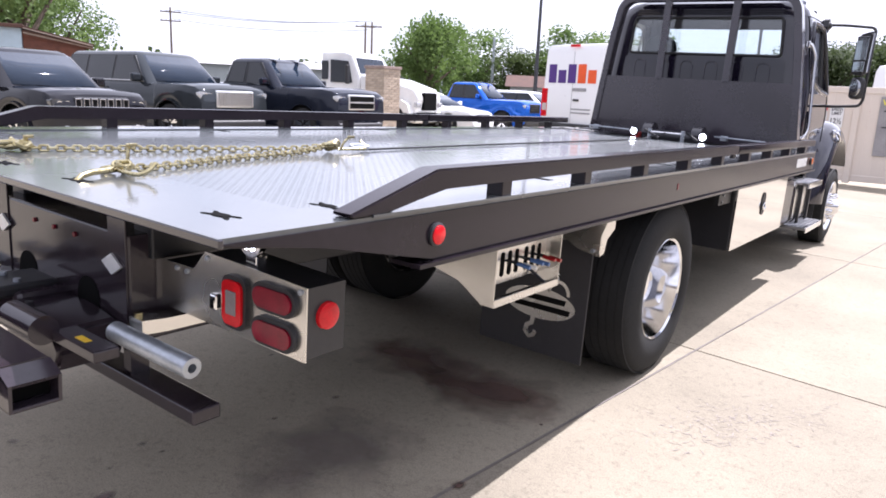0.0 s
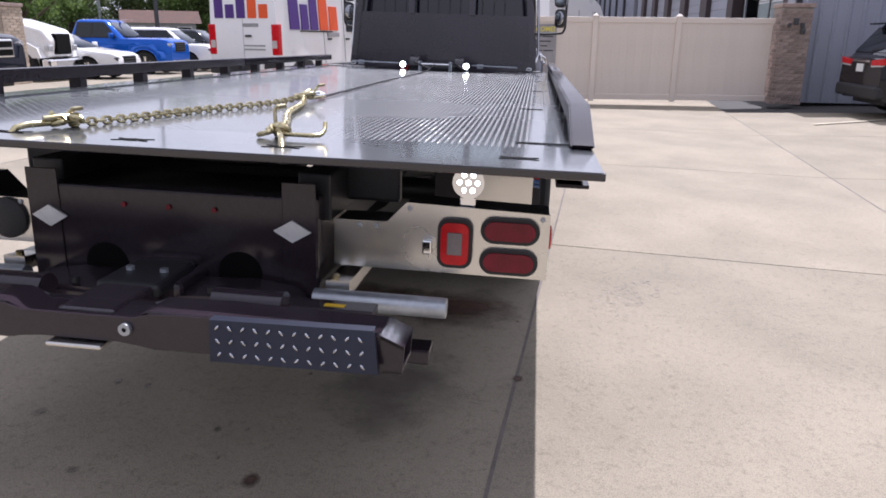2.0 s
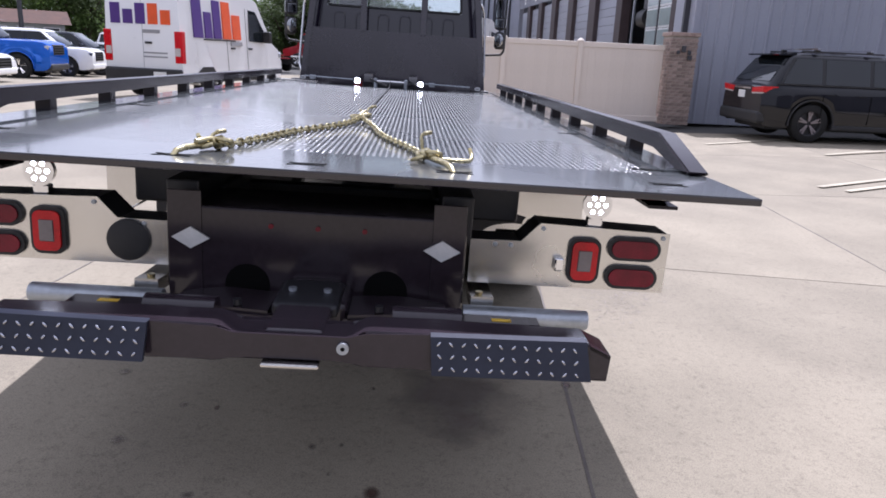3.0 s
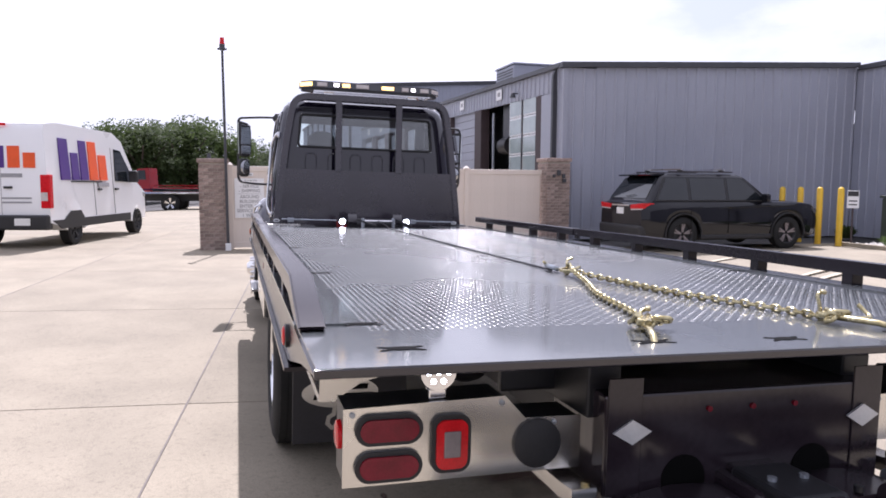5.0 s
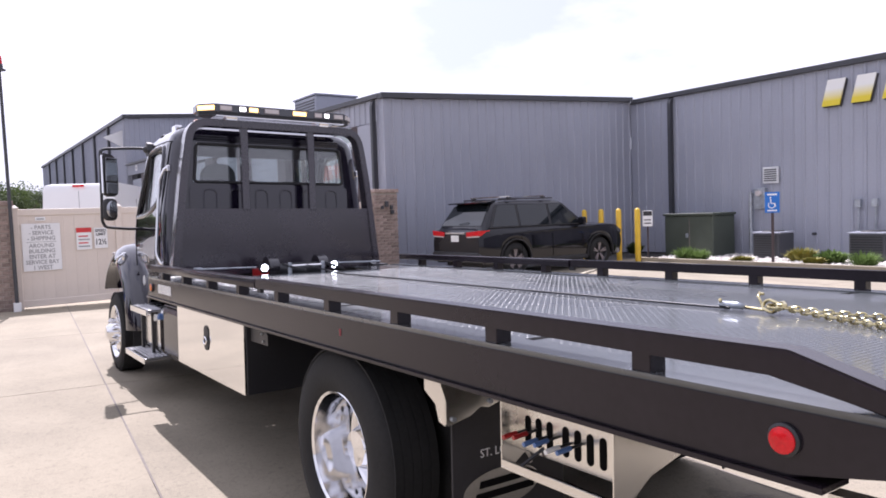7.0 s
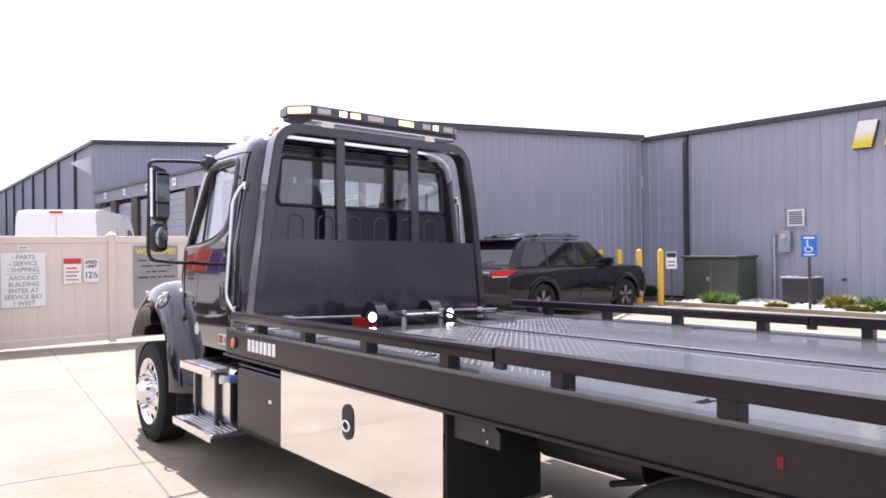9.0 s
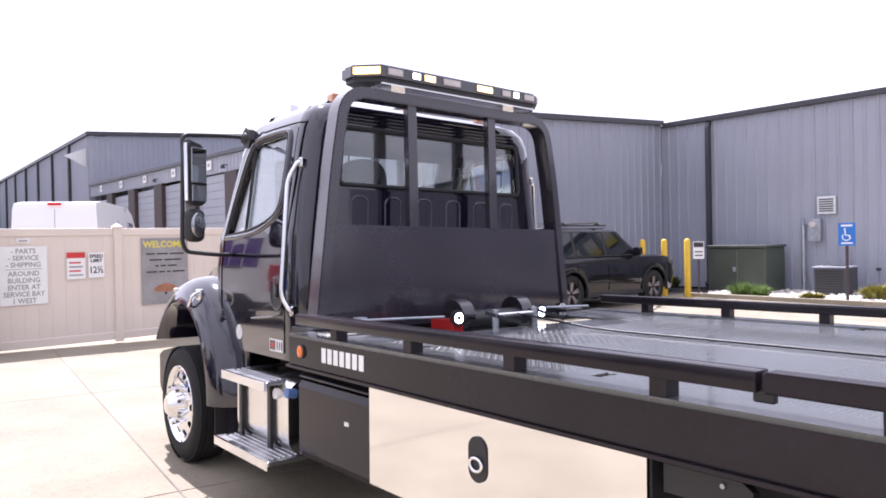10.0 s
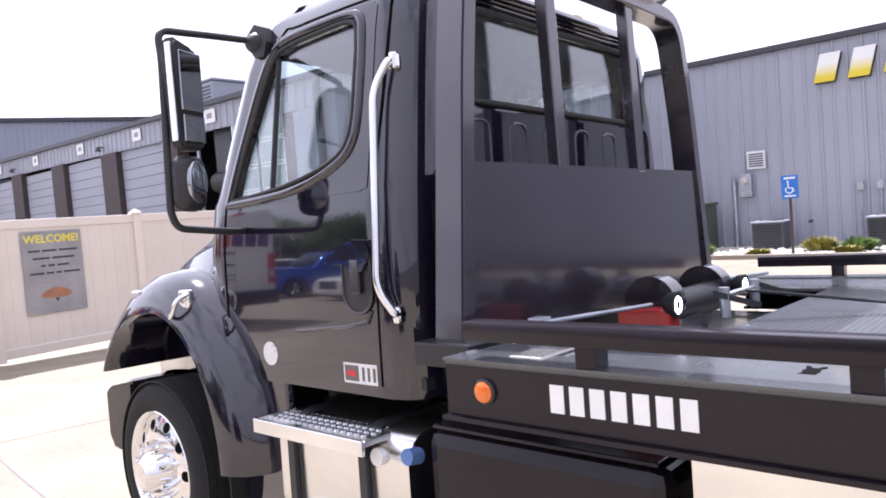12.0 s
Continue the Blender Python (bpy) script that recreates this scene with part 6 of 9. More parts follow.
def cab():
    # plan outlines at rising heights: z, half width, rear y, front y
    levels = [(z, w, y0, y1) for z, w, y0, y1 in CAB]
    def ring(z, w, y0, y1):
        r, q = CABR, 0.10
        cor = [(-w + r, y0 + r, 180, r), (w - r, y0 + r, 270, r), (w - q, y1 - q, 0, q), (-w + q, y1 - q, 90, q)]
        def corner(c):
            return [(c[0] + c[3] * math.cos(radians(c[2] + 30 * k)), c[1] + c[3] * math.sin(radians(c[2] + 30 * k))) for k in range(4)]
        a, b, c, d = [corner(q) for q in cor]
        rear = [(x, y0) for x in (-0.735 * w / 0.95, -0.22, 0.22, 0.735 * w / 0.95)]
        f0, f1 = 0.16, 0.88
        side_r = [(w, y0 + (y1 - y0) * f) for f in (f0, 0.60, f1)]
        front = [(x, y1) for x in (w * 0.86, 0.0, -w * 0.86)]
        side_l = [(-w, y0 + (y1 - y0) * f) for f in (f1, 0.60, f0)]
        return [(x, y, z) for x, y in a + rear + b + side_r + c + front + d + side_l]
    rings = [ring(*v) for v in levels]
    n = len(rings[0])
    zs = [v[0] for v in levels]
    # index of runs in the ring: a 0-3, rear 4-7, b 8-11, side_r 12-14, c 15-18, front 19-21, d 22-25, side_l 26-28
    def opening(i, j):
        lo, hi = zs[j], zs[j + 1]
        if 4 <= i <= 6 and 1.94 < lo and hi < 2.31:
            return "rear_window"
        if i in (12, 13) and 1.65 < lo and hi < 2.31:
            return "door_window_right"
        if i in (26, 27) and 1.65 < lo and hi < 2.31:
            return "door_window_left"
        if i in (19, 20) and 1.69 < lo and hi < 2.31:
            return "windshield"
        return None
    bm = B()
    grid = [[bm.verts.new(p) for p in r] for r in rings]
    panes = {}
    for j in range(len(rings) - 1):
        for i in range(n):
            k = (i + 1) % n
            tag = opening(i, j)
            if tag:
                panes.setdefault(tag, []).append((rings[j][i], rings[j][k], rings[j + 1][k], rings[j + 1][i]))
            else:
                bm.faces.new((grid[j][i], grid[j][k], grid[j + 1][k], grid[j + 1][i]))
    bm.faces.new(grid[-1])
    body = part("cab", bm, BODY, truck, "glossy blue-black cab shell", smooth=32)
    so = body.modifiers.new("thickness", "SOLIDIFY")
    so.thickness, so.offset, so.material_offset = 0.03, -1, 1
    body.data.materials.append(LINER)
    # crisp edges round the openings and along the sill
    faces_at = collections.Counter(k for p in body.data.polygons for k in p.edge_keys)
    for e in body.data.edges:
        if faces_at[e.key] == 1:
            e.use_edge_sharp = True
    for tag, quads in panes.items():
        bm = B()
        seen = {}
        for q in quads:
            vs = []
            for p in q:
                key = tuple(round(c, 4) for c in p)
                if key not in seen:
                    seen[key] = bm.verts.new(Vector(p) * 1.0)
                vs.append(seen[key])
            bm.faces.new(vs)
        g = part("windshield" if tag == "windshield" else "rear_window" if tag == "rear_window" else "door_window", bm, GLASS, truck, "clear cab window pane")
        g.visible_shadow = False
        sg = g.modifiers.new("thickness", "SOLIDIFY")
        sg.thickness, sg.offset = 0.006, -1
        g.location = Vector((0, 0.012 if tag == "rear_window" else -0.012 if tag == "windshield" else 0, 0)) + Vector((0.012 if tag.endswith("left") else -0.012 if tag.endswith("right") else 0, 0, 0))
    # flat sheet with ribs on the back of the cab
    bm = B()
    prism(bm, rounded(0, 1.775, 1.56, 0.30, 0.05), "y", 6.378, 6.392)
    part("back_sheet", bm, BODY, body)
    for k in range(6):
        x = -0.60 + 0.24 * k
        bm = B()
        sweep(bm, arc([(x - 0.058, 6.382, 1.66), (x - 0.058, 6.379, 1.885), (x + 0.058, 6.379, 1.885), (x + 0.058, 6.382, 1.66)], 0.05, 5), 0.0075, 8)
        part("pressed_rib", bm, BODY, body, smooth=60)
    for k in range(3):
        part("roof_louvre", box(B(), (-0.70, 6.388 + 0.006 * k, 2.322 + 0.022 * k), (0.70, 6.42, 2.331 + 0.022 * k), 0.003), BODY, body)
    bm = B()
    sweep(bm, arc([(-0.720, 6.388, 2.10), (-0.708, 6.388, 2.292), (0.708, 6.388, 2.292), (0.735, 6.386, 1.952), (-0.735, 6.386, 1.952), (-0.720, 6.388, 2.10)], 0.04, 5), 0.013, 8)
    part("rear_window_seal", bm, TRIM, body, smooth=60)
    part("sleeper_gap_panel", box(B(), (-0.86, 6.345, 0.95), (0.86, 6.388, 1.60), 0.02), TRIM, body)
    floor_ = part("cab_floor", box(B(), (-0.95, 6.40, 0.96), (0.95, 7.60, 1.0)), TRIM, body)
    for s in (-1, 1):
        bm = B()
        prism(bm, rounded(s * 0.48, 6.52, 0.46, 0.12, 0.05), "z", 1.35, 1.78)
        if s < 0:
            prism(bm, rounded(-0.47, 1.96, 0.30, 0.34, 0.12, 5), "y", 6.50, 6.60)
        part("seat_back", bm, CLOTH, truck, "dark cloth seat back")
        part("seat_cushion", box(B(), (s * 0.48 - 0.25, 6.56, 1.22), (s * 0.48 + 0.25, 7.05, 1.38), 0.05), CLOTH, truck)
    part("dashboard", box(B(), (-0.93, 7.30, 1.35), (0.93, 7.60, 1.66), 0.05), TRIM, truck)
    bm = B()
    c, t = Vector((-0.48, 7.20, 1.68)), Matrix.Rotation(radians(-35), 3, "X")
    sweep(bm, [c + t @ Vector((0.21 * math.cos(a), 0.21 * math.sin(a), 0)) for a in [2 * math.pi * k / 28 for k in range(29)]], 0.014, 8)
    part("steering_wheel", bm, TRIM, truck, smooth=60)
    rod_ = part("steering_column", rod(B(), c, (-0.48, 7.35, 1.5), 0.03), TRIM, truck)
    for s in (-1, 1):
        door_details(s, body)


def door_details(s, body):
    def side(y, z, out=0.0):
        """A point on the cab flank, following its rounded rear corner."""
        zs, ws = [q[0] for q in CAB], [q[1] for q in CAB]
        w, y0 = float(np.interp(z, zs, ws)), float(np.interp(z, zs, [q[2] for q in CAB]))
        back = max(0.0, y0 + CABR - y)
        if back > 0:
            w = w - CABR + math.sqrt(max(0.0, CABR * CABR - min(back, CABR) ** 2))
        return Vector((s * (w + out), y, z))
    def flow(pts, n=6):
        """The points joined by a smooth curve."""
        p = [Vector((*q, 0)) for q in [pts[0]] + list(pts) + [pts[-1]]]
        out = []
        for a, b, c, d in zip(p, p[1:], p[2:], p[3:]):
            for k in range(n):
                t = k / n
                v = 0.5 * (2 * b + (c - a) * t + (2 * a - 5 * b + 4 * c - d) * t * t + (3 * b - a - 3 * c + d) * t ** 3)
                out.append((v.x, v.y))
        return out + [tuple(pts[-1])]
    # shut lines of the door
    bm = B()
    line = [(6.56, 0.97), (6.545, 1.5), (6.535, 1.70), (6.505, 2.0), (6.485, 2.27), (6.52, 2.315), (7.0, 2.325), (7.12, 2.29), (7.345, 1.9), (7.455, 1.68), (7.485, 1.5), (7.495, 1.3), (7.49, 1.0)]
    sweep(bm, [side(y, z, 0.0005) for y, z in flow(line, 5)], 0.0045, 6)
    door = part("door", bm, HOLE, truck, "door with shut lines, window surround and handle")
    bm = B()
    sweep(bm, [side(y, z, 0.006) for y, z in flow(GLAZED + GLAZED[:1], 3)], 0.009, 8)
    part("window_surround", bm, TRIM, door, smooth=60)
    mid, ring_ = Vector((6.98, 1.95)), []
    for q in GLAZED + GLAZED[:1]:
        v = Vector(q) - mid
        ring_.append(tuple(mid + v * (1 + 0.030 / v.length)))
    bm = B()
    sweep(bm, [side(y, z, 0.002) for y, z in flow(ring_, 3)], 0.019, 10)
    part("window_frame", bm, BODY, door, smooth=60)
    # sheet between the cab opening and the curved glass line
    bm = B()
    c = Vector((7.0, 1.98))
    edge = [(np.interp(z, [q[0] for q in CAB], [q[2] + 0.16 * (q[3] - q[2]) for q in CAB]) - 0.012, z) for z in (1.645, 1.70, 1.95, 2.205, 2.306)]
    edge += [(np.interp(z, [q[0] for q in CAB], [q[2] + 0.88 * (q[3] - q[2]) for q in CAB]) + 0.012, z) for z in (2.306, 2.205, 1.95, 1.70, 1.645)]
    def reach(loop, a):
        d = Vector((math.cos(a), math.sin(a)))
        best = 0.0
        for p, q in zip(loop, loop[1:] + loop[:1]):
            p, e = Vector(p) - c, Vector(q) - Vector(p)
            den = d.x * e.y - d.y * e.x
            if abs(den) > 1e-9:
                t, u = (p.x * e.y - p.y * e.x) / den, (p.x * d.y - p.y * d.x) / den
                if t > 0 and -1e-6 <= u <= 1 + 1e-6:
                    best = max(best, t)
        return c + d * best
    loops = [[], [], []]
    for k in range(96):
        a = 2 * math.pi * k / 96
        p, q = reach([tuple(map(float, e)) for e in edge], a), reach(GLAZED, a)
        for loop, at, out in ((loops[0], p, 0.003), (loops[1], q, 0.006), (loops[2], q, -0.03)):
            loop.append(bm.verts.new(side(at.x, at.y, out)))
    for p, q in zip(loops, loops[1:]):
        for k in range(96):
            bm.faces.new((p[k], p[(k + 1) % 96], q[(k + 1) % 96], q[k]))
    part("window_sheet", bm, BODY, door, smooth=40)
    part("vent_bar", bar(B(), side(7.135, 1.69, -0.002), side(7.115, 2.215, -0.002), 0.018, 0.018), TRIM, door)
    # handle with its recess
    bm = B()
    o = rounded(6.645, 1.345, 0.145, 0.25, 0.07, 5)
    a = [bm.verts.new(side(y, z, 0.002)) for y, z in o]
    b = [bm.verts.new(side(y, z, 0.006)) for y, z in o]
    bm.faces.new(b)
    for k in range(len(o)):
        bm.faces.new((a[k], a[(k + 1) % len(o)], b[(k + 1) % len(o)], b[k]))
    part("handle_recess", bm, SATIN, door)
    bm = B()
    sweep(bm, [side(y, z, 0.006) for y, z in rounded(6.645, 1.345, 0.145, 0.25, 0.07, 5)] + [side(*rounded(6.645, 1.345, 0.145, 0.25, 0.07, 5)[0], 0.006)], 0.006, 8)
    part("recess_rim", bm, BLACK, door, smooth=60)
    part("release_lever", bar(B(), side(6.638, 1.29, 0.016), side(6.638, 1.41, 0.016), 0.045, 0.016, bevel=0.005), BLACK, door)
    bm = B()
    o = [(6.555, 1.425), (6.57, 1.475), (6.66, 1.480), (6.775, 1.415), (6.76, 1.392), (6.70, 1.398), (6.66, 1.37), (6.60, 1.37)]
    a = [bm.verts.new(side(y, z, 0.002)) for y, z in o]
    b = [bm.verts.new(side(y, z, 0.022)) for y, z in o]
    bm.faces.new(b)
    for k in range(len(o)):
        bm.faces.new((a[k], a[(k + 1) % len(o)], b[(k + 1) % len(o)], b[k]))
    part("handle", bm, BODY, door, smooth=30)
    # crease low on the door
    bm = B()
    sweep(bm, [side(6.584, 1.231, 0.001), side(6.606, 1.191, 0.004), side(6.713, 1.172, 0.005), side(7.012, 1.144, 0.0)], 0.008, 6)
    part("door_crease", bm, BODY, door, smooth=60)
    part("round_sticker", lathe(B(), [(s * 1.004, 0.0005), (s * 1.004, 0.048), (s * 0.99, 0.048)], 24, (0, 7.205, 1.045)), REFLECT, door, "small round pale sticker")
    badge = part("model_badge", box(B(), (min(s * 0.985, s * 1.004), 6.58, 0.970), (max(s * 0.985, s * 1.004), 6.755, 1.042)), REFLECT, door, "silver badge with dark marks")
    part("badge_field", box(B(), (min(s * 1.003, s * 1.005), 6.675, 0.978), (max(s * 1.003, s * 1.005), 6.748, 1.034)), SEAL, door)
    for k in range(3):
        y = 6.588 + 0.028 * k
        part("badge_mark", box(B(), (min(s * 1.003, s * 1.0055), y, 0.982), (max(s * 1.003, s * 1.0055), y + 0.012, 1.030)), SEAL, door)
    part("badge_bar", box(B(), (min(s * 1.004, s * 1.006), 6.69, 0.995), (max(s * 1.004, s * 1.006), 6.735, 1.016)), SIGNRED, door)
    # grab handle
    bm = B()
    pts = arc([side(6.465, 2.075, 0.0), side(6.465, 2.07, 0.035), side(6.50, 1.97, 0.055), side(6.50, 1.31, 0.05), side(6.455, 1.225, 0.035), side(6.455, 1.22, 0.0)], 0.05, 5)
    sweep(bm, pts, 0.014, 10)
    gh = part("grab_handle", bm, CHROME, truck, "tall chrome grab handle", smooth=60)
    for z in (2.07, 1.22):
        part("grab_foot", box(B(), side(6.46, z, 0.012) - Vector((0.016, 0.018, 0.03)), side(6.46, z, 0.012) + Vector((0.016, 0.018, 0.03)), 0.01), CHROME, gh)
        part("foot_screw", rod(B(), side(6.46, z, 0.026), side(6.46, z, 0.032), 0.008, seg=8), SATIN, gh)
    # mirrors on their loop
    bm = B()
    x0 = s * 1.345
    sweep(bm, arc([side(7.27, 2.325, -0.02), (s * 1.08, 7.30, 2.325), (x0, 7.27, 2.30), (x0, 7.25, 2.2), (x0, 7.27, 1.62), (s * 1.32, 7.27, 1.565), (s * 1.12, 7.26, 1.545), side(7.34, 1.545, -0.01)], 0.07, 6), 0.014, 10)
    mir = part("mirror_arm", bm, TRIM, truck, "black door mirror arm with two mirror heads", smooth=60)
    bm = B()
    prism(bm, [(s * a, b) for a, b in ((1.352, 2.265), (1.235, 2.235), (1.208, 2.16), (1.205, 1.90), (1.225, 1.855), (1.322, 1.85), (1.345, 1.89), (1.356, 2.22))], "y", 7.206, 7.272)
    bmesh.ops.bevel(bm, geom=list(bm.edges), offset=0.014, segments=3, affect="EDGES")
    head = part("mirror_head", bm, TRIM, truck, "tall black mirror head", smooth=40)
    part("mirror_chrome_edge", bar(B(), (s * 1.354, 7.225, 1.88), (s * 1.360, 7.225, 2.24), 0.026, 0.012, bevel=0.004), CHROME, head)
    part("mirror_glass", box(B(), (min(s * 1.222, s * 1.335), 7.200, 1.995), (max(s * 1.222, s * 1.335), 7.207, 2.215), 0.003), MIRRORDARK, head, "mirror glass")
    part("wide_mirror_glass", box(B(), (min(s * 1.222, s * 1.33), 7.200, 1.88), (max(s * 1.222, s * 1.33), 7.207, 1.98), 0.003), MIRRORDARK, head)
    bm = B()
    box(bm, (s * 1.282 - 0.066, 7.20, 1.625), (s * 1.282 + 0.066, 7.29, 1.835), 0.044, 4)
    con = part("convex_mirror", bm, TRIM, truck, "rounded convex mirror", smooth=50)
    bm = B()
    bmesh.ops.create_uvsphere(bm, u_segments=16, v_segments=10, radius=1, matrix=Matrix.Translation((s * 1.282, 7.205, 1.732)) @ Matrix.Diagonal((0.054, 0.015, 0.08, 1)))
    part("convex_glass", bm, MIRRORDARK, con, smooth=60)
    for ob, z in ((head, 2.05), (con, 1.735)):
        c = Vector((s * 1.265, 7.25, z))
        ob.matrix_basis = Matrix.Translation(c) @ Matrix.Rotation(radians(-s * 19), 4, "Z") @ Matrix.Translation(-c)
    bm = B()
    bmesh.ops.create_icosphere(bm, subdivisions=2, radius=0.048, matrix=Matrix.Translation(side(7.26, 2.315, 0.018)) @ Matrix.Diagonal((0.9, 1.3, 0.9, 1)))
    prism(bm, [(7.33, 2.335), (7.25, 2.385), (7.205, 2.365), (7.175, 2.30), (7.20, 2.245), (7.26, 2.25)], "x", *sorted((s * 0.885, s * 0.935)))
    part("mirror_bracket", bm, TRIM, mir, smooth=40)
    # steps and tank
    st = part("lower_step", box(B(), (min(s * 0.93, s * 1.205), 6.35, 0.40), (max(s * 0.93, s * 1.205), 7.12, 0.425), 0.005), STEPM, truck, "aluminium cab step with punched tread")
    up = part("upper_step", box(B(), (min(s * 0.88, s * 1.135), 6.52, 0.80), (max(s * 0.88, s * 1.135), 7.14, 0.822), 0.005), STEPM, truck, "aluminium cab step with punched tread")
    for ob, x0, x1, y0, y1, z in ((st, 0.96, 1.18, 6.38, 7.09, 0.425), (up, 0.90, 1.12, 6.54, 7.12, 0.822)):
        bm = B()
        nx = int((x1 - x0) / 0.035)
        for i in range(nx):
            for j in range(int((y1 - y0) / 0.035)):
                q = (s * (x0 + (i + 0.5) * 0.035), y0 + (j + 0.5) * 0.035 + (0.012 if i % 2 else 0), z)
                bmesh.ops.create_cone(bm, segments=6, radius1=0.013, radius2=0.009, depth=0.007, cap_ends=True, matrix=Matrix.Translation(Vector(q) + Vector((0, 0, 0.003))))
        tagged(part("punched_tread", bm, STEPM, ob), kind="stuff")
        part("step_nosing", box(B(), (min(s * (x1 + 0.015), s * (x1 + 0.03)), y0 - 0.02, z - 0.05), (max(s * (x1 + 0.015), s * (x1 + 0.03)), y1 + 0.02, z + 0.004), 0.004), ALU, ob)
    bm = B()
    prism(bm, rounded(s * 0.83, 0.625, 0.46, 0.42, 0.10, 6), "y", 6.40, 7.10)
    tank = part("fuel_tank", bm, TANKM, truck, "polished aluminium fuel tank with black straps", smooth=40)
    for y in (6.60, 7.00):
        bm = B()
        prism(bm, rounded(s * 0.83, 0.625, 0.475, 0.435, 0.105, 6), "y", y - 0.024, y + 0.024)
        part("tank_strap", bm, SATIN, tank, smooth=40)
        part("strap_post", box(B(), (min(s * 1.062, s * 1.085), y - 0.020, 0.42), (max(s * 1.062, s * 1.085), y + 0.020, 0.81), 0.004), SATIN, tank)
    if s < 0:
        cap = part("filler_cap", rod(B(), (s * 1.02, 6.39, 0.765), (s * 1.075, 6.39, 0.775), 0.027, seg=18), BLUEPLASTIC, tank, "blue filler cap", smooth=40)
        part("white_cap", rod(B(), (s * 1.02, 6.535, 0.745), (s * 1.075, 6.535, 0.752), 0.030, seg=16), WHITEPLASTIC, tank, smooth=40)
    bx = part("battery_box", box(B(), (min(s * 0.55, s * 1.06), 5.52, 0.44), (max(s * 0.55, s * 1.06), 6.32, 0.875), 0.05), BEAMBLACK, truck, "black plastic equipment box")
    part("label_sticker", box(B(), (min(s * 1.059, s * 1.0615), 5.76, 0.70), (max(s * 1.059, s * 1.0615), 5.80, 0.72)), WHITEVINYL, bx)
    part("box_lid", box(B(), (min(s * 0.56, s * 1.045), 5.55, 0.873), (max(s * 0.56, s * 1.045), 6.30, 0.886), 0.006), BEAMBLACK, bx)
    # fender and its flare
    bm = B()
    def arch(ar, af, h, n=26):
        end = math.pi - math.asin((0.895 - 0.55) / h)
        return [(7.94 - (ar if math.cos(t) > 0 else af) * math.cos(t), 0.55 + h * math.sin(t)) for t in [end * k / n for k in range(n + 1)]]
    rows = []
    for x, ar, af, h in ((0.70, 0.74, 0.74, 0.85), (0.94, 0.715, 0.725, 0.845), (1.03, 0.685, 0.71, 0.825), (1.085, 0.64, 0.69, 0.785), (1.12, 0.585, 0.67, 0.73), (1.137, 0.54, 0.65, 0.68), (1.14, 0.52, 0.64, 0.658), (1.125, 0.506, 0.625, 0.645), (0.70, 0.50, 0.615, 0.64)):
        rows.append([bm.verts.new((s * x, y, z)) for y, z in arch(ar, af, h)])
    for p, q in zip(rows, rows[1:] + rows[:1]):
        for k in range(26):
            bm.faces.new((p[k], p[k + 1], q[k + 1], q[k]))
    for e in (0, 26):
        bm.faces.new([r[e] for r in rows])
    part("front_fender", bm, BODY, truck, "glossy dark front fender arch", smooth=50)
    bm = B()
    prism(bm, [(8.385, 0.45), (8.64, 0.45), (8.695, 0.52), (8.70, 0.755), (8.66, 0.785), (8.385, 0.835)], "x", *sorted((s * 0.80, s * 1.05)))
    bmesh.ops.bevel(bm, geom=list(bm.edges), offset=0.014, segments=2, affect="EDGES")
    part("bumper_corner", bm, BEAMBLACK, truck, "dark plastic bumper corner", smooth=40)
    latch = part("hood_latch", box(B(), (s * 1.085 - 0.02, 7.655, 1.225), (s * 1.085 + 0.022, 7.735, 1.31), 0.014, 3), CHROME, truck, "chrome hood latch", smooth=40)
    bm = B()
    sweep(bm, arc([(s * 1.09, 7.665, 1.29), (s * 1.145, 7.67, 1.27), (s * 1.155, 7.70, 1.20), (s * 1.145, 7.74, 1.19), (s * 1.10, 7.735, 1.25)], 0.03, 4), 0.011, 8)
    part("latch_loop", bm, CHROME, latch, smooth=60)
    part("splash_panel", box(B(), (min(s * 0.95, s * 0.99), 7.125, 0.27), (max(s * 0.95, s * 0.99), 7.48, 1.2), 0.02), BODY, truck)
    part("mud_flap", box(B(), (min(s * 0.72, s * 1.06), 7.485, 0.25), (max(s * 0.72, s * 1.06), 7.497, 0.80), 0.003), TRIM, truck, "black rubber mud flap")
    part("fender_lamp", box(B(), (s * 1.075 - 0.03, 8.10, 1.27), (s * 1.075 + 0.012, 8.19, 1.305), 0.01), CLEARLENS, truck)


cab()


def hood():
    bm = B()
    stations = [(7.62, 0.96, 1.62, 0.95), (8.0, 0.90, 1.56, 0.9), (8.4, 0.80, 1.47, 0.85), (8.7, 0.70, 1.38, 0.8), (8.85, 0.66, 1.25, 0.75)]
    rings = []
    for y, w, top, low in stations:
        ring = [(-w, low), (-w * 1.02, (low + top) / 2), (-w * 0.97, top - 0.12), (-w * 0.82, top - 0.02), (0, top + 0.02), (w * 0.82, top - 0.02), (w * 0.97, top - 0.12), (w * 1.02, (low + top) / 2), (w, low)]
        rings.append([bm.verts.new((x, y, z)) for x, z in ring])
    for p, q in zip(rings, rings[1:]):
        for k in range(8):
            bm.faces.new((p[k], p[k + 1], q[k + 1], q[k]))
        bm.faces.new((p[8], p[0], q[0], q[8]))
    bm.faces.new(rings[0])
    bm.faces.new(rings[-1])
    h = part("hood", bm, BODY, truck, "sloping blue-black engine hood", smooth=40)
    part("front_bumper", box(B(), (-0.86, 8.53, 0.45), (0.86, 8.92, 0.76), 0.04), SATIN, h)
    part("engine_block", box(B(), (-0.34, 7.6, 0.62), (0.34, 8.7, 1.15), 0.03), SATIN, h)
    part("grille", box(B(), (-0.45, 8.85, 0.85), (0.45, 8.88, 1.2), 0.02), TRIM, h)


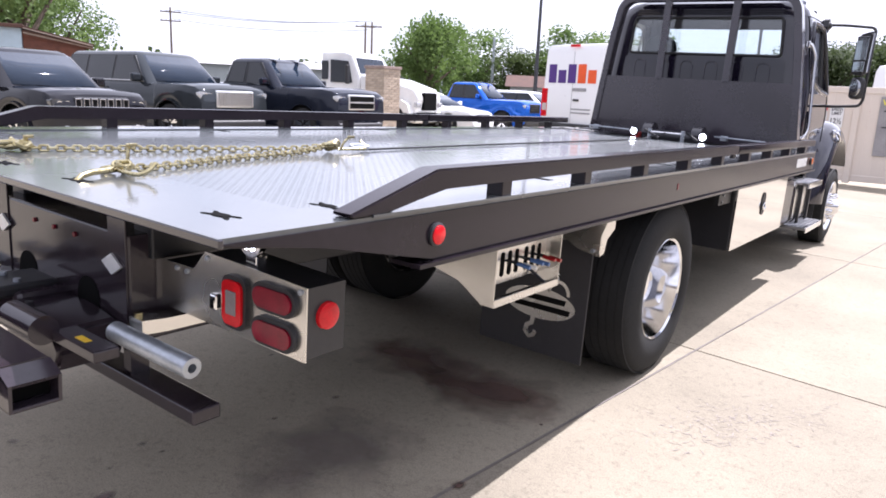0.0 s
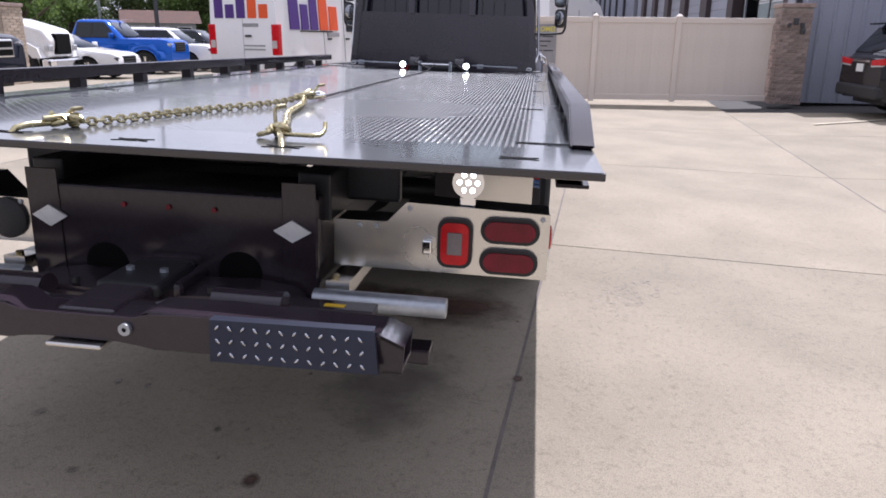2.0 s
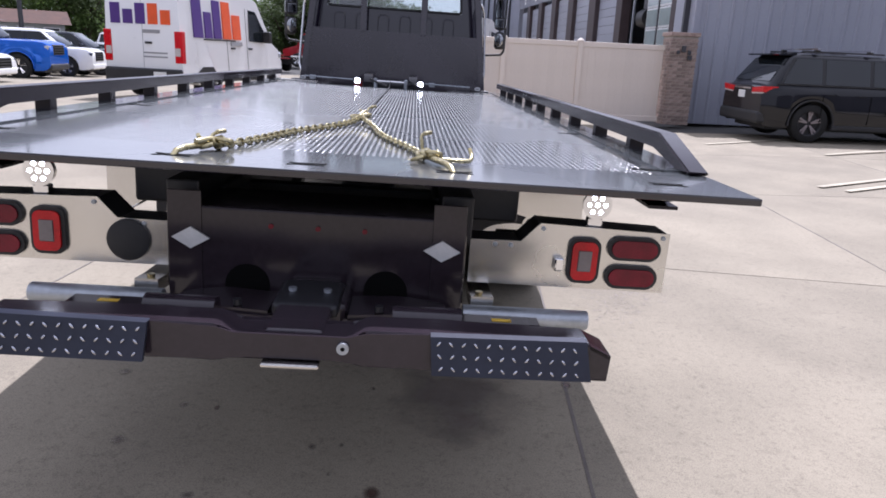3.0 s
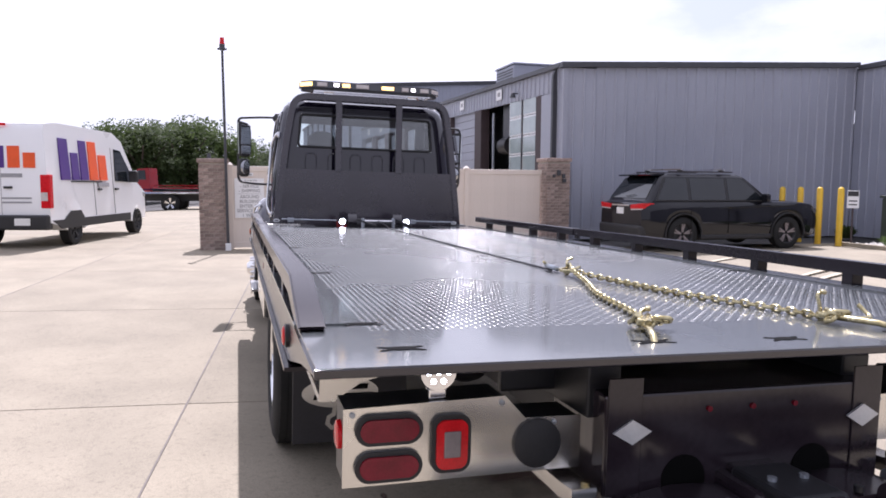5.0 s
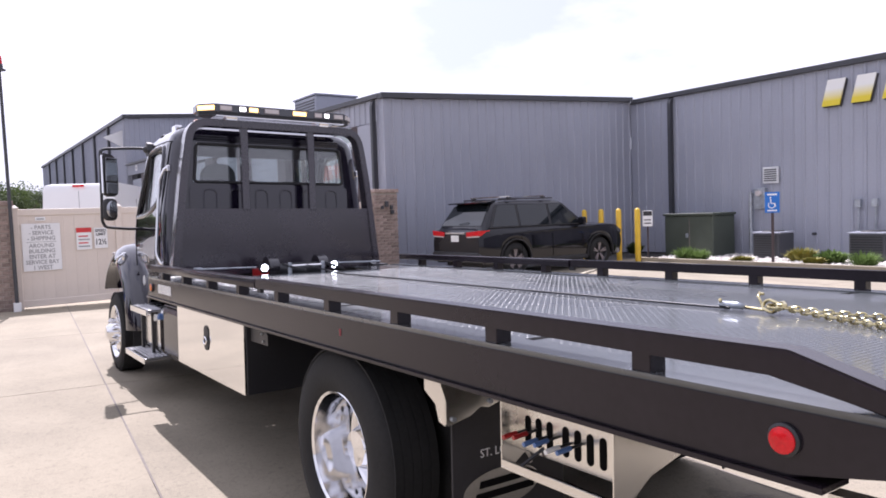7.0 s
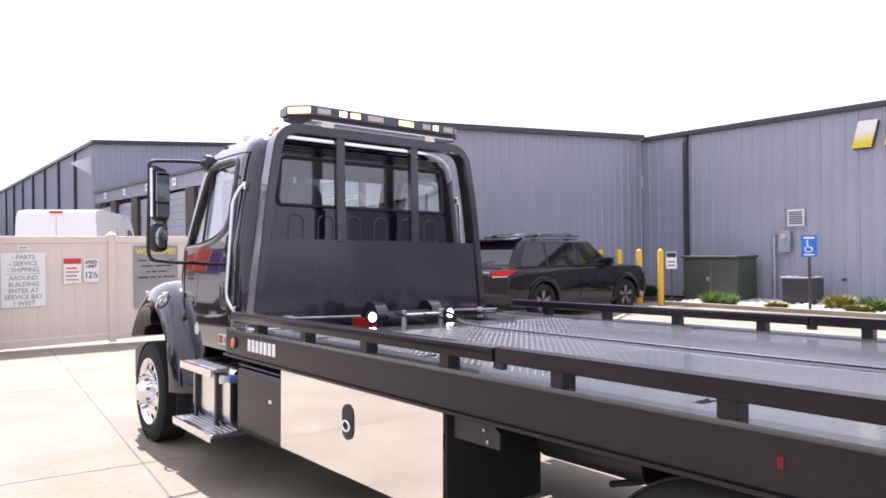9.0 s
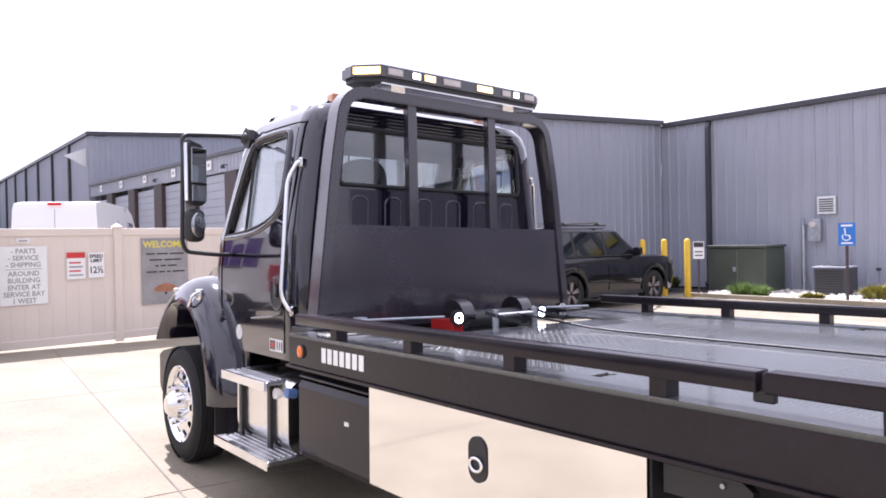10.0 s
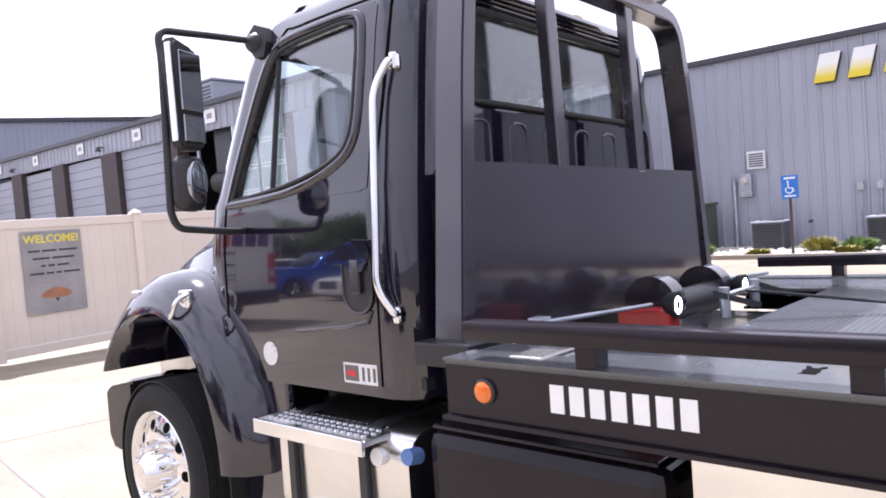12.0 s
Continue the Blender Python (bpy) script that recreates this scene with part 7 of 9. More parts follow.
hood()


def roof_bits():
    for s in (-1, 1):
        part("clearance_lamp", box(B(), (s * 0.60 - 0.04, 6.62, 2.45), (s * 0.60 + 0.04, 6.70, 2.545), 0.012), AMBERROOF, truck, "amber roof clearance lamp", )
        part("air_horn_stub", box(B(), (s * 0.67 - 0.035, 7.06, 2.43), (s * 0.67 + 0.035, 7.20, 2.545), 0.012), CHROME, truck)
    part("clearance_lamp", box(B(), (-0.035, 6.75, 2.47), (0.035, 6.82, 2.535), 0.012), AMBERROOF, truck)


roof_bits()


# ---- tie-down chains lying on the deck (they rest on the deck, which falls gently to the front) ----
def deck_z(y):
    return DZ * math.cos(0.0093) - 0.0093 * y + 0.0022


def link_ring(bm, c, d, up, length, width, r):
    """One oval chain link round c, long along d, flat across up."""
    d, up = Vector(d).normalized(), Vector(up).normalized()
    side = d.cross(up).normalized()
    up = side.cross(d)
    pts = []
    hl, hw = length / 2 - width / 2, width / 2 - r
    for k in range(17):
        a = 2 * math.pi * k / 16
        x = (hl if math.cos(a) > 0 else -hl) + hw * math.cos(a)
        pts.append(Vector(c) + d * x + side * (hw * math.sin(a)))
    rings = []
    n = 6
    for k in range(16):
        t = (pts[(k + 1) % 16] - pts[k - 1]).normalized()
        o = t.cross(up).normalized()
        rings.append([bm.verts.new(pts[k] + o * (r * math.cos(2 * math.pi * j / n)) + up * (r * math.sin(2 * math.pi * j / n))) for j in range(n)])
    for k in range(16):
        p, q = rings[k], rings[(k + 1) % 16]
        for j in range(n):
            bm.faces.new((p[j], p[(j + 1) % n], q[(j + 1) % n], q[j]))


def j_hook(parent, x, y, ang, ln=0.16, name="hook", turn_up=True):
    """A forged hook lying on the deck, pointing along ang."""
    z = deck_z(y) + 0.012
    d, s = Vector((math.cos(ang), math.sin(ang), 0)), Vector((-math.sin(ang), math.cos(ang), 0))
    c = Vector((x, y, z))
    bm = B()
    pts = [c, c + d * ln * 0.6, c + d * ln * 0.85 + s * 0.004, c + d * ln + s * 0.018, c + d * ln * 1.03 + s * 0.045 + Vector((0, 0, 0.012 if turn_up else 0)), c + d * ln * 0.96 + s * 0.065 + Vector((0, 0, 0.03 if turn_up else 0))]
    sweep(bm, arc(pts, 0.03, 3), 0.0066, 10)
    return part(name, bm, ZINC, parent, "zinc-plated forged hook", smooth=60)


def v_chain():
    ch = thing("bridle_chain", "yellow zinc V-chain with hooks lying on the deck", "chain", m=LEANING)
    apex = Vector((0.03, 1.42, 0))
    count = 0
    for tip in (Vector((-0.31, 0.30, 0)), Vector((0.30, 0.33, 0))):
        n = int((tip - apex).length / 0.0265)
        for k in range(n + 1):
            f = k / n
            p = apex.lerp(tip, f)
            side = 0.012 * math.sin(f * 9) if f < 1 else 0
            p.x += side
            p.z = deck_z(p.y) + 0.011 + (0.02 * math.exp(-f * 9))
            d = (tip - apex).normalized()
            d.z = 0
            up = Vector((0, 0, 1)) if k % 2 else Vector((-d.y, d.x, 0.25))
            bm = B()
            link_ring(bm, p, d, up, 0.043, 0.029, 0.0045)
            part("link", bm, ZINC, ch, smooth=60)
            count += 1
    # apex ring and grab hook
    for a, (dx, dy) in enumerate(((0.0, 0.03), (0.012, 0.0), (-0.012, 0.01))):
        bm = B()
        y = 1.43 + dy
        link_ring(bm, (0.03 + dx, y, deck_z(y) + 0.03), (0.3 + a, 1, 0.2), (a - 1, 0.4, 0.6), 0.085, 0.058, 0.0072)
        part("master_link", bm, ZINC, ch, smooth=60)
    j_hook(ch, 0.035, 1.49, radians(78), 0.17)
    # hooks at the legs' ends
    for line, r in (([(0.312, 0.325, 0.014), (0.365, 0.195, 0.014), (0.380, 0.155, 0.008), (0.390, 0.130, -0.012)], 0.0092),
                    ([(-0.330, 0.285, 0.014), (-0.372, 0.180, 0.014), (-0.384, 0.150, 0.008), (-0.391, 0.130, -0.012)], 0.0092),
                    ([(-0.298, 0.315, 0.026), (-0.325, 0.265, 0.030), (-0.352, 0.225, 0.026)], 0.0095)):
        bm = B()
        sweep(bm, [(x, y, deck_z(y) + h) for x, y, h in line], r, 12)
        part("hook_shank", bm, ZINC, ch, "thick zinc-plated hook shank dropped into a slot", smooth=50)
    j_hook(ch, 0.335, 0.285, radians(-4), 0.11)
    j_hook(ch, -0.30, 0.325, radians(170), 0.05)
    # small hooks that stand up from the clusters, each with a cross head
    for x, y, lx, ly, up in ((0.300, 0.335, -0.008, 0.012, 0.062), (0.044, 1.50, 0.014, 0.030, 0.050), (-0.335, 0.290, 0.012, 0.020, 0.030)):
        bm = B()
        z = deck_z(y) + 0.014
        sweep(bm, arc([(x, y, z), (x + lx * 0.4, y + ly * 0.4, z + up * 0.6), (x + lx, y + ly, z + up), (x + lx + 0.022, y + ly, z + up + 0.006)], 0.012, 3), 0.0058, 8)
        part("upright_hook", bm, ZINC, ch, smooth=60)
        part("hook_head", bar(B(), (x + lx + 0.012, y + ly - 0.016, z + up + 0.006), (x + lx + 0.030, y + ly + 0.012, z + up + 0.008), 0.014, 0.012, bevel=0.003), ZINC, ch)
    # forged blocks between shank and ring
    for a, b in (((-0.318, 0.318, 0.020), (-0.346, 0.262, 0.020)), ((0.306, 0.345, 0.018), (0.330, 0.290, 0.018))):
        part("hook_block", bar(B(), (a[0], a[1], deck_z(a[1]) + a[2]), (b[0], b[1], deck_z(b[1]) + b[2]), 0.030, 0.020, bevel=0.005), ZINC, ch)
    for x, y in ((-0.31, 0.30), (0.305, 0.325)):
        for a in range(6):
            bm = B()
            link_ring(bm, (x + 0.014 * (a % 3) - 0.02 * (a > 2), y - 0.014 * (a % 4), deck_z(y) + 0.012 + 0.007 * (a % 3)), (1, a - 2.4, 0.25 * (a % 2)), (0.4 * (a % 3), 0.3, 0.8), 0.050 + 0.006 * (a % 3), 0.036, 0.0062)
            part("ring", bm, ZINC, ch, smooth=60)


v_chain()


def winch_cable():
    c = thing("winch_cable", "thin dark winch cable running along the deck", "cable", m=LEANING)
    bm = B()
    pts = []
    for k in range(24):
        f = k / 23
        y = 5.69 - f * 4.05
        x = 0.012 + 0.02 * f + 0.006 * math.sin(f * 7)
        pts.append((x, y, deck_z(y) + 0.007 + 0.05 * max(0, 1 - f * 7)))
    sweep(bm, pts, 0.0058, 8)
    part("cable", bm, SATIN, c, smooth=60)
    bm = B()
    link_ring(bm, (0.034, 1.63, deck_z(1.63) + 0.02), (0.05, 1, 0), (0.4, 0, 1), 0.12, 0.05, 0.011)
    part("cable_eye", bm, GALV, c, smooth=60)


winch_cable()


# ---- vehicles ----
def car_paint(name, color, metal=0.0):
    return mat(name, color, 0.06, metal, 0.12, 1.5, 40, 0.0, 0.001, rvary=0.02, spec=0.45)


PAINT = {
    "black": car_paint("black_car_paint", (0.008, 0.008, 0.011)),
    "charcoal": car_paint("charcoal_car_paint", (0.040, 0.046, 0.052), 0.3),
    "dark_blue": car_paint("dark_slate_car_paint", (0.014, 0.017, 0.028), 0.2),
    "blue": car_paint("bright_blue_car_paint", (0.012, 0.105, 0.50), 0.3),
    "white": car_paint("white_car_paint", (0.78, 0.78, 0.77)),
    "silver": car_paint("silver_car_paint", (0.48, 0.49, 0.50), 0.7),
    "red": car_paint("red_truck_paint", (0.30, 0.014, 0.018)),
}
CARGLASS = mat("dark_car_glass", (0.010, 0.013, 0.016), 0.03, 0, 0.2, 1.0, 20, 0.0, 0.001, rvary=0.01, spec=0.6)
WINDGLASS = mat("windshield_glass", (0.014, 0.022, 0.036), 0.03, 0, 0.2, 1.0, 20, 0.0, 0.001, rvary=0.01, spec=0.34)
SILVER = mat("satin_silver_trim", (0.78, 0.78, 0.77), 0.33, 1, 0.1, 8, 60, 0.02, 0.001)
LAMPGLASS = mat("headlamp_glass", (0.55, 0.56, 0.58), 0.12, 0.4, 0.2, 14, 60, 0.1, 0.002, coat=0.8)
LAMPDARK = mat("dark_headlamp_housing", (0.06, 0.062, 0.066), 0.10, 0.2, 0.2, 14, 60, 0.05, 0.002, coat=1.0, crough=0.03)


def car_wheel(parent, x, y, r, w, s, rim=None):
    h = new("wheel")
    h.parent, h.location = parent, (x, y, r)
    bm = B()
    lathe(bm, [(s * a, b) for a, b in ((-w / 2, r * 0.62), (-w / 2, r * 0.9), (-w * 0.4, r), (w * 0.4, r), (w / 2, r * 0.92), (w / 2, r * 0.66))], 28, caps=False)
    part("tyre", bm, RUBBER, h, smooth=40)
    bm = B()
    lathe(bm, [(s * a, b) for a, b in ((w * 0.48, r * 0.67), (w * 0.40, r * 0.62), (w * 0.15, r * 0.58), (w * 0.12, r * 0.1), (w * 0.2, 0.001))], 24, caps=False)
    part("rim", bm, TRIM, h, smooth=40)
    for k in range(5):
        a = 2 * math.pi * k / 5 + 0.3
        for da in (-0.14, 0.14):
            part("spoke", bar(B(), (s * w * 0.30, r * 0.12 * math.cos(a), r * 0.12 * math.sin(a)), (s * w * 0.38, r * 0.62 * math.cos(a + da), r * 0.62 * math.sin(a + da)), r * 0.09, 0.03, up=(1, 0, 0)), rim or ALU, h)


def vehicle(name, label, category, paint, m, L, W, H, hood, cowl, top0, top1, tail, belt, clear=0.28, r=0.37, front_axle=0.93, rear_axle=None, bed=False, grille=None, bonnet=None, group="parked vehicles", rack=False, rim=None, tail_z=None, lamps="dark", clad=False, slim=False):
    """A parked vehicle, nose along +y, from y=0 (tail) to y=L. hood: height at the nose; cowl: where the windscreen starts; top0, top1: roof front and rear; tail: where the glass ends behind."""
    car = thing(name, label, category, group, m=m)
    hw = W / 2
    ry = rear_axle if rear_axle else 1.05
    fy = L - front_axle
    bonnet = bonnet or belt
    tz = tail_z or belt
    ar = r * 1.20
    plan = lambda y: 1 - 0.13 * max(0.0, (y - L + 0.75) / 0.75) ** 2 - 0.07 * max(0.0, (0.5 - y) / 0.5) ** 2
    tops = [(0, tz - 0.14), (0.06, tz - 0.04), (max(tail, 0.12), tz), (cowl - 0.05, belt), (cowl + 0.05, bonnet), (L - 0.45, hood + 0.03), (L - 0.2, hood), (L - 0.06, hood - 0.07), (L, hood - 0.18)]
    if bed:
        tops = [(0, belt - 0.06), (0.05, belt + 0.02), (tail - 0.03, belt + 0.02), (tail, belt)] + tops[3:]
    lows = [(0, clear + 0.18), (0.12, clear + 0.02), (0.3, clear), (L - 0.3, clear), (L - 0.1, clear + 0.03), (L, clear + 0.18)]
    top = lambda y: float(np.interp(y, *zip(*tops)))
    def low(y):
        z = float(np.interp(y, *zip(*lows)))
        for c in (ry, fy):
            if abs(y - c) < ar:
                z = max(z, r + math.sqrt(ar * ar - (y - c) ** 2))
        return z
    ys = sorted(set([round(k * L / 44, 3) for k in range(45)] + [q for q, _ in tops if 0 <= q <= L] + [c + ar * math.cos(radians(g)) for c in (ry, fy) for g in range(0, 181, 15)]))
    bm = B()
    rings = []
    for y in ys:
        t, z0, w = top(y), low(y), hw * plan(y)
        half = [(w * f, z0 + (t - 0.06 - z0) * g) for f, g in ((0.968, 0), (0.992, 0.25), (1.0, 0.5), (0.996, 0.62), (0.99, 0.8), (0.972, 1.0))]
        half += [(w * 0.945, t - 0.018), (w * 0.88, t), (w * 0.62, t + 0.022), (w * 0.30, t + 0.034)]
        ring = half + [(0, t + 0.036)] + [(-x, z) for x, z in half[::-1]]
        rings.append([bm.verts.new((x, y, z)) for x, z in ring])
    for p, q in zip(rings, rings[1:]):
        for k in range(len(p) - 1):
            bm.faces.new((p[k], p[k + 1], q[k + 1], q[k]))
    bm.faces.new(rings[0])
    bm.faces.new(rings[-1][::-1])
    body = part("body", bm, PAINT[paint], car, smooth=34)
    # upper body: rounded plan rings from the belt to the crowned roof
    wid = lambda p: (hw - 0.06 - 0.19 * (p[1] - belt) / (H - belt)) / hw
    front_y = lambda z: cowl + (top0 - cowl) * (z - belt) / (H - 0.03 - belt)
    rear_y = lambda z: tail + (top1 - tail) * (z - tz) / (H - 0.05 - tz)
    def cabin_ring(z, inset, c=0.15):
        w, y0, y1 = hw * wid((0, min(z, H - 0.05))) - inset, rear_y(min(z, H - 0.05)) + inset * 1.3, front_y(min(z, H - 0.05)) - inset * 1.5
        c = min(c, w * 0.4)
        pts = []
        for cx, cy, g in ((w - c, y0 + c, 270), (w - c, y1 - c, 0), (-w + c, y1 - c, 90), (-w + c, y0 + c, 180)):
            pts += [(cx + c * math.cos(radians(g + 22.5 * k)), cy + c * math.sin(radians(g + 22.5 * k))) for k in range(5)]
            if g == 0:
                pts += [(w * f, y1) for f in (0.55, 0.2, -0.2, -0.55)]
        return [(x, y + 0.07 * (1 - (x / w) ** 2) * max(0, (y - (y0 + y1) / 2) / ((y1 - y0) / 2)) ** 4, z) for x, y in pts]
    bm = B()
    rings = [[bm.verts.new(p) for p in cabin_ring(z, i)] for z, i in ((belt - 0.06, 0), (belt + (H - belt) * 0.5, 0), (H - 0.11, 0), (H - 0.055, 0.018), (H - 0.022, 0.07), (H - 0.004, 0.20), (H + 0.008, 0.42))]
    for p, q in zip(rings, rings[1:]):
        for k in range(len(p)):
            bm.faces.new((p[k], p[(k + 1) % len(p)], q[(k + 1) % len(p)], q[k]))
    bm.faces.new(rings[-1])
    roof = part("cabin", bm, PAINT[paint], car, smooth=40)
    # glass
    def pane(nm, q, mtl, out):
        bm = B()
        v = [bm.verts.new(Vector(p)) for p in q]
        n = (v[1].co - v[0].co).cross(v[2].co - v[0].co).normalized()
        if n.dot(Vector(out)) < 0:
            n = -n
        w = [bm.verts.new(p.co + n * 0.012) for p in v]
        for p in v:
            p.co -= n * 0.01
        bm.faces.new(w), bm.faces.new(v[::-1])
        for k in range(len(v)):
            bm.faces.new((v[k], v[(k + 1) % len(v)], w[(k + 1) % len(v)], w[k]))
        return part(nm, bm, mtl, car)
    def at(s, y, z):
        return (s * hw * wid((y, z)), y, z)
    z0, z1 = belt + 0.05, H - 0.12
    fwd, aft = front_y, rear_y
    bm = B()
    grid = []
    for z in (z0 - 0.02, (z0 + z1) / 2, z1 + 0.02):
        w = hw * wid((0, z))
        grid.append([bm.verts.new((w * u, fwd(z) + 0.07 * (1 - u * u) + 0.008 - (0.05 if abs(u) > 0.88 else 0), z + 0.004)) for u in (-0.93, -0.8, -0.5, -0.2, 0.2, 0.5, 0.8, 0.93)])
    for p, q in zip(grid, grid[1:]):
        for k in range(7):
            bm.faces.new((p[k], p[k + 1], q[k + 1], q[k]))
    ws = part("windshield", bm, WINDGLASS, car, smooth=40)
    ws.modifiers.new("thickness", "SOLIDIFY").thickness = 0.012
    pane("rear_window", [(s * hw * wid((0, z)) * 0.88, aft(z), z) for s, z in ((-1, z0 + 0.03), (1, z0 + 0.03), (1, z1), (-1, z1))], CARGLASS, (0, -1, 0.4))
    span0, span1 = aft(z0) + 0.20, fwd(z0) - 0.20
    cuts = [span0, span0 + (span1 - span0) * (0.30 if not bed else 0.42), span0 + (span1 - span0) * (0.64 if not bed else 0.44), span1]
    for s in (-1, 1):
        e0, e1 = min(cuts[-1], fwd(z1) - 0.10), max(cuts[0], aft(z1) + 0.10)
        pane("window_band", [at(s * 0.994, cuts[0] - 0.02, z0 - 0.012), at(s * 0.994, cuts[-1] + 0.02, z0 - 0.012), at(s * 0.994, e0, z1 + 0.012), at(s * 0.994, e1, z1 + 0.012)], TRIM, (s, 0, 0.2))
        for a, b in zip(cuts, cuts[1:]):
            if b - a < 0.2:
                continue
            b1 = min(b - 0.04, fwd(z1) - 0.18)
            a1 = max(a + 0.04, aft(z1) + 0.17)
            pane("side_window", [at(s, a + 0.04, z0), at(s, b - 0.04, z0), at(s, b1, z1), at(s, a1, z1)], CARGLASS, (s, 0, 0.2))
        for yy in cuts[1:3]:
            part("door_seam", box(B(), (min(s * (hw - 0.004), s * (hw + 0.001)), yy - 0.006, clear + 0.12), (max(s * (hw - 0.004), s * (hw + 0.001)), yy + 0.006, 0.95)), HOLE, car)
        part("mirror", box(B(), (min(s * (hw - 0.06), s * (hw + 0.16)), cowl - 0.42, belt + 0.02), (max(s * (hw - 0.06), s * (hw + 0.16)), cowl - 0.30, belt + 0.20), 0.04), PAINT[paint], car)
        # headlamp: housing that wraps the corner, with two bright reflectors
        hz = hood - 0.185
        bm = B()
        prism(bm, [(s * hw * a, hz + b) for a, b in ((0.53, -0.075), (0.86, -0.085), (0.90, 0.02), (0.88, 0.075), (0.53, 0.055))], "y", L - 0.30, L - 0.012)
        bmesh.ops.bevel(bm, geom=list(bm.edges), offset=0.016, segments=2, affect="EDGES")
        lamp = part("headlight", bm, LAMPGLASS if lamps == "chrome" else LAMPDARK, car, "clear bright headlamp" if lamps == "chrome" else "dark glossy headlamp housing", smooth=40)
        for q in (0.61, 0.75):
            part("reflector", lathe(B(), [(L - 0.016, 0.052), (L - 0.004, 0.050), (L - 0.022, 0.012), (L - 0.020, 0.0005)], 16, (s * hw * q, 0, hz - 0.008), "y"), CHROME, lamp, smooth=40)
        part("fog_lamp", lathe(B(), [(L - 0.06, 0.05), (L + 0.012, 0.05), (L + 0.014, 0.0005)], 14, (s * hw * 0.66, 0, clear + 0.20), "y"), LAMPGLASS, car, smooth=40)
        if slim:
            bm = B()
            prism(bm, [(s * hw * a, tz + b) for a, b in ((0.45, -0.155), (0.93, -0.135), (0.955, -0.02), (0.45, -0.06))], "y", -0.006, 0.30)
            part("tail_light", bm, REDLENS, car, "slim red tail lamp")
            bm = B()
            prism(bm, [(s * hw * a, tz + b) for a, b in ((0.47, -0.185), (0.91, -0.165), (0.92, -0.14), (0.47, -0.157))], "y", -0.008, 0.05)
            part("reverse_lens", bm, CLEARLENS, car)
        else:
            part("tail_light", box(B(), (min(s * hw * 0.70, s * hw * 0.94), -0.012, tz - 0.36), (max(s * hw * 0.70, s * hw * 0.94), 0.16, tz - 0.06), 0.02), REDLENS, car)
        for c in (ry, fy):
            bm = B()
            sweep(bm, [(s * (hw * plan(c) - 0.006), c + (ar + 0.012) * math.cos(radians(g)), r + (ar + 0.012) * math.sin(radians(g))) for g in range(-8, 189, 14)], 0, flat=(0.05, 0.03))
            part("arch_trim", bm, TRIM if clad else PAINT[paint], car)
        part("window_trim", bar(B(), (s * (hw * wid((0, belt)) + 0.012), aft(z0) + 0.12, belt + 0.035), (s * (hw * wid((0, belt)) + 0.012), fwd(z0) - 0.16, belt + 0.035), 0.012, 0.022), CHROME if paint in ("charcoal", "dark_blue") else TRIM, car)
        part("door_handle", bar(B(), (s * (hw - 0.012), cuts[2] - 0.28, belt - 0.14), (s * (hw - 0.012), cuts[2] - 0.10, belt - 0.135), 0.03, 0.03, bevel=0.008), PAINT[paint], car)
        part("door_handle", bar(B(), (s * (hw - 0.012), cuts[1] + 0.06, belt - 0.14), (s * (hw - 0.012), cuts[1] + 0.24, belt - 0.135), 0.03, 0.03, bevel=0.008), PAINT[paint], car)
        for y in (ry, fy):
            car_wheel(car, s * (hw - 0.13), y, r, 0.24, s, rim)
        part("sill", box(B(), (min(s * (hw - 0.12), s * (hw + 0.01)), ry + ar, clear - 0.02), (max(s * (hw - 0.12), s * (hw + 0.01)), fy - ar, clear + 0.08), 0.02), TRIM, car)
    gz0, gz1, gw = hood - 0.44, hood - 0.08, hw * 0.50
    if grille == "slots":
        gz0, gw = hood - 0.30, hw * 0.50
    part("grille", box(B(), (-gw, L - 0.16, gz0), (gw, L + 0.012, gz1), 0.03), SILVER if grille in ("mesh", "bar") else TRIM, car)
    if grille == "slots":
        for k in range(7):
            x = -gw * 0.88 + k * gw * 1.76 / 6
            part("slot_frame", box(B(), (x - 0.052, L + 0.006, gz0 + 0.02), (x + 0.052, L + 0.018, gz1 - 0.02), 0.004), CHROME, car)
            part("slot", box(B(), (x - 0.040, L + 0.010, gz0 + 0.035), (x + 0.040, L + 0.0205, gz1 - 0.035)), HOLE, car)
    else:
        inner = part("grille_inset", box(B(), (-gw + 0.05, L, gz0 + 0.04), (gw - 0.05, L + 0.016, gz1 - 0.04)), HOLE, car)
        if grille == "mesh":
            for k in range(22):
                x = -gw + 0.06 + k * (2 * gw - 0.12) / 21
                part("mesh_bar", box(B(), (x - 0.006, L + 0.012, gz0 + 0.04), (x + 0.006, L + 0.022, gz1 - 0.04)), SILVER, inner)
            for k in range(9):
                z = gz0 + 0.055 + k * (gz1 - gz0 - 0.11) / 8
                part("mesh_bar", box(B(), (-gw + 0.05, L + 0.012, z - 0.006), (gw - 0.05, L + 0.024, z + 0.006)), SILVER, inner)
        else:
            for z in ((gz0 + gz1) / 2,) if grille == "bar" else (gz0 + 0.10, gz0 + 0.18, gz0 + 0.26):
                part("grille_bar", box(B(), (-gw + 0.05, L + 0.010, z - 0.018), (gw - 0.05, L + 0.026, z + 0.018), 0.004), SILVER if grille == "bar" else SATIN, car)
    part("front_bumper", box(B(), (-hw * 0.84, L - 0.20, clear + 0.03), (hw * 0.84, L + 0.035, clear + 0.24), 0.06, 3), TRIM if paint != "white" else PAINT[paint], car)
    part("rear_bumper", box(B(), (-hw * 0.94, -0.06, clear + 0.06), (hw * 0.94, 0.16, clear + 0.30), 0.05), TRIM, car)
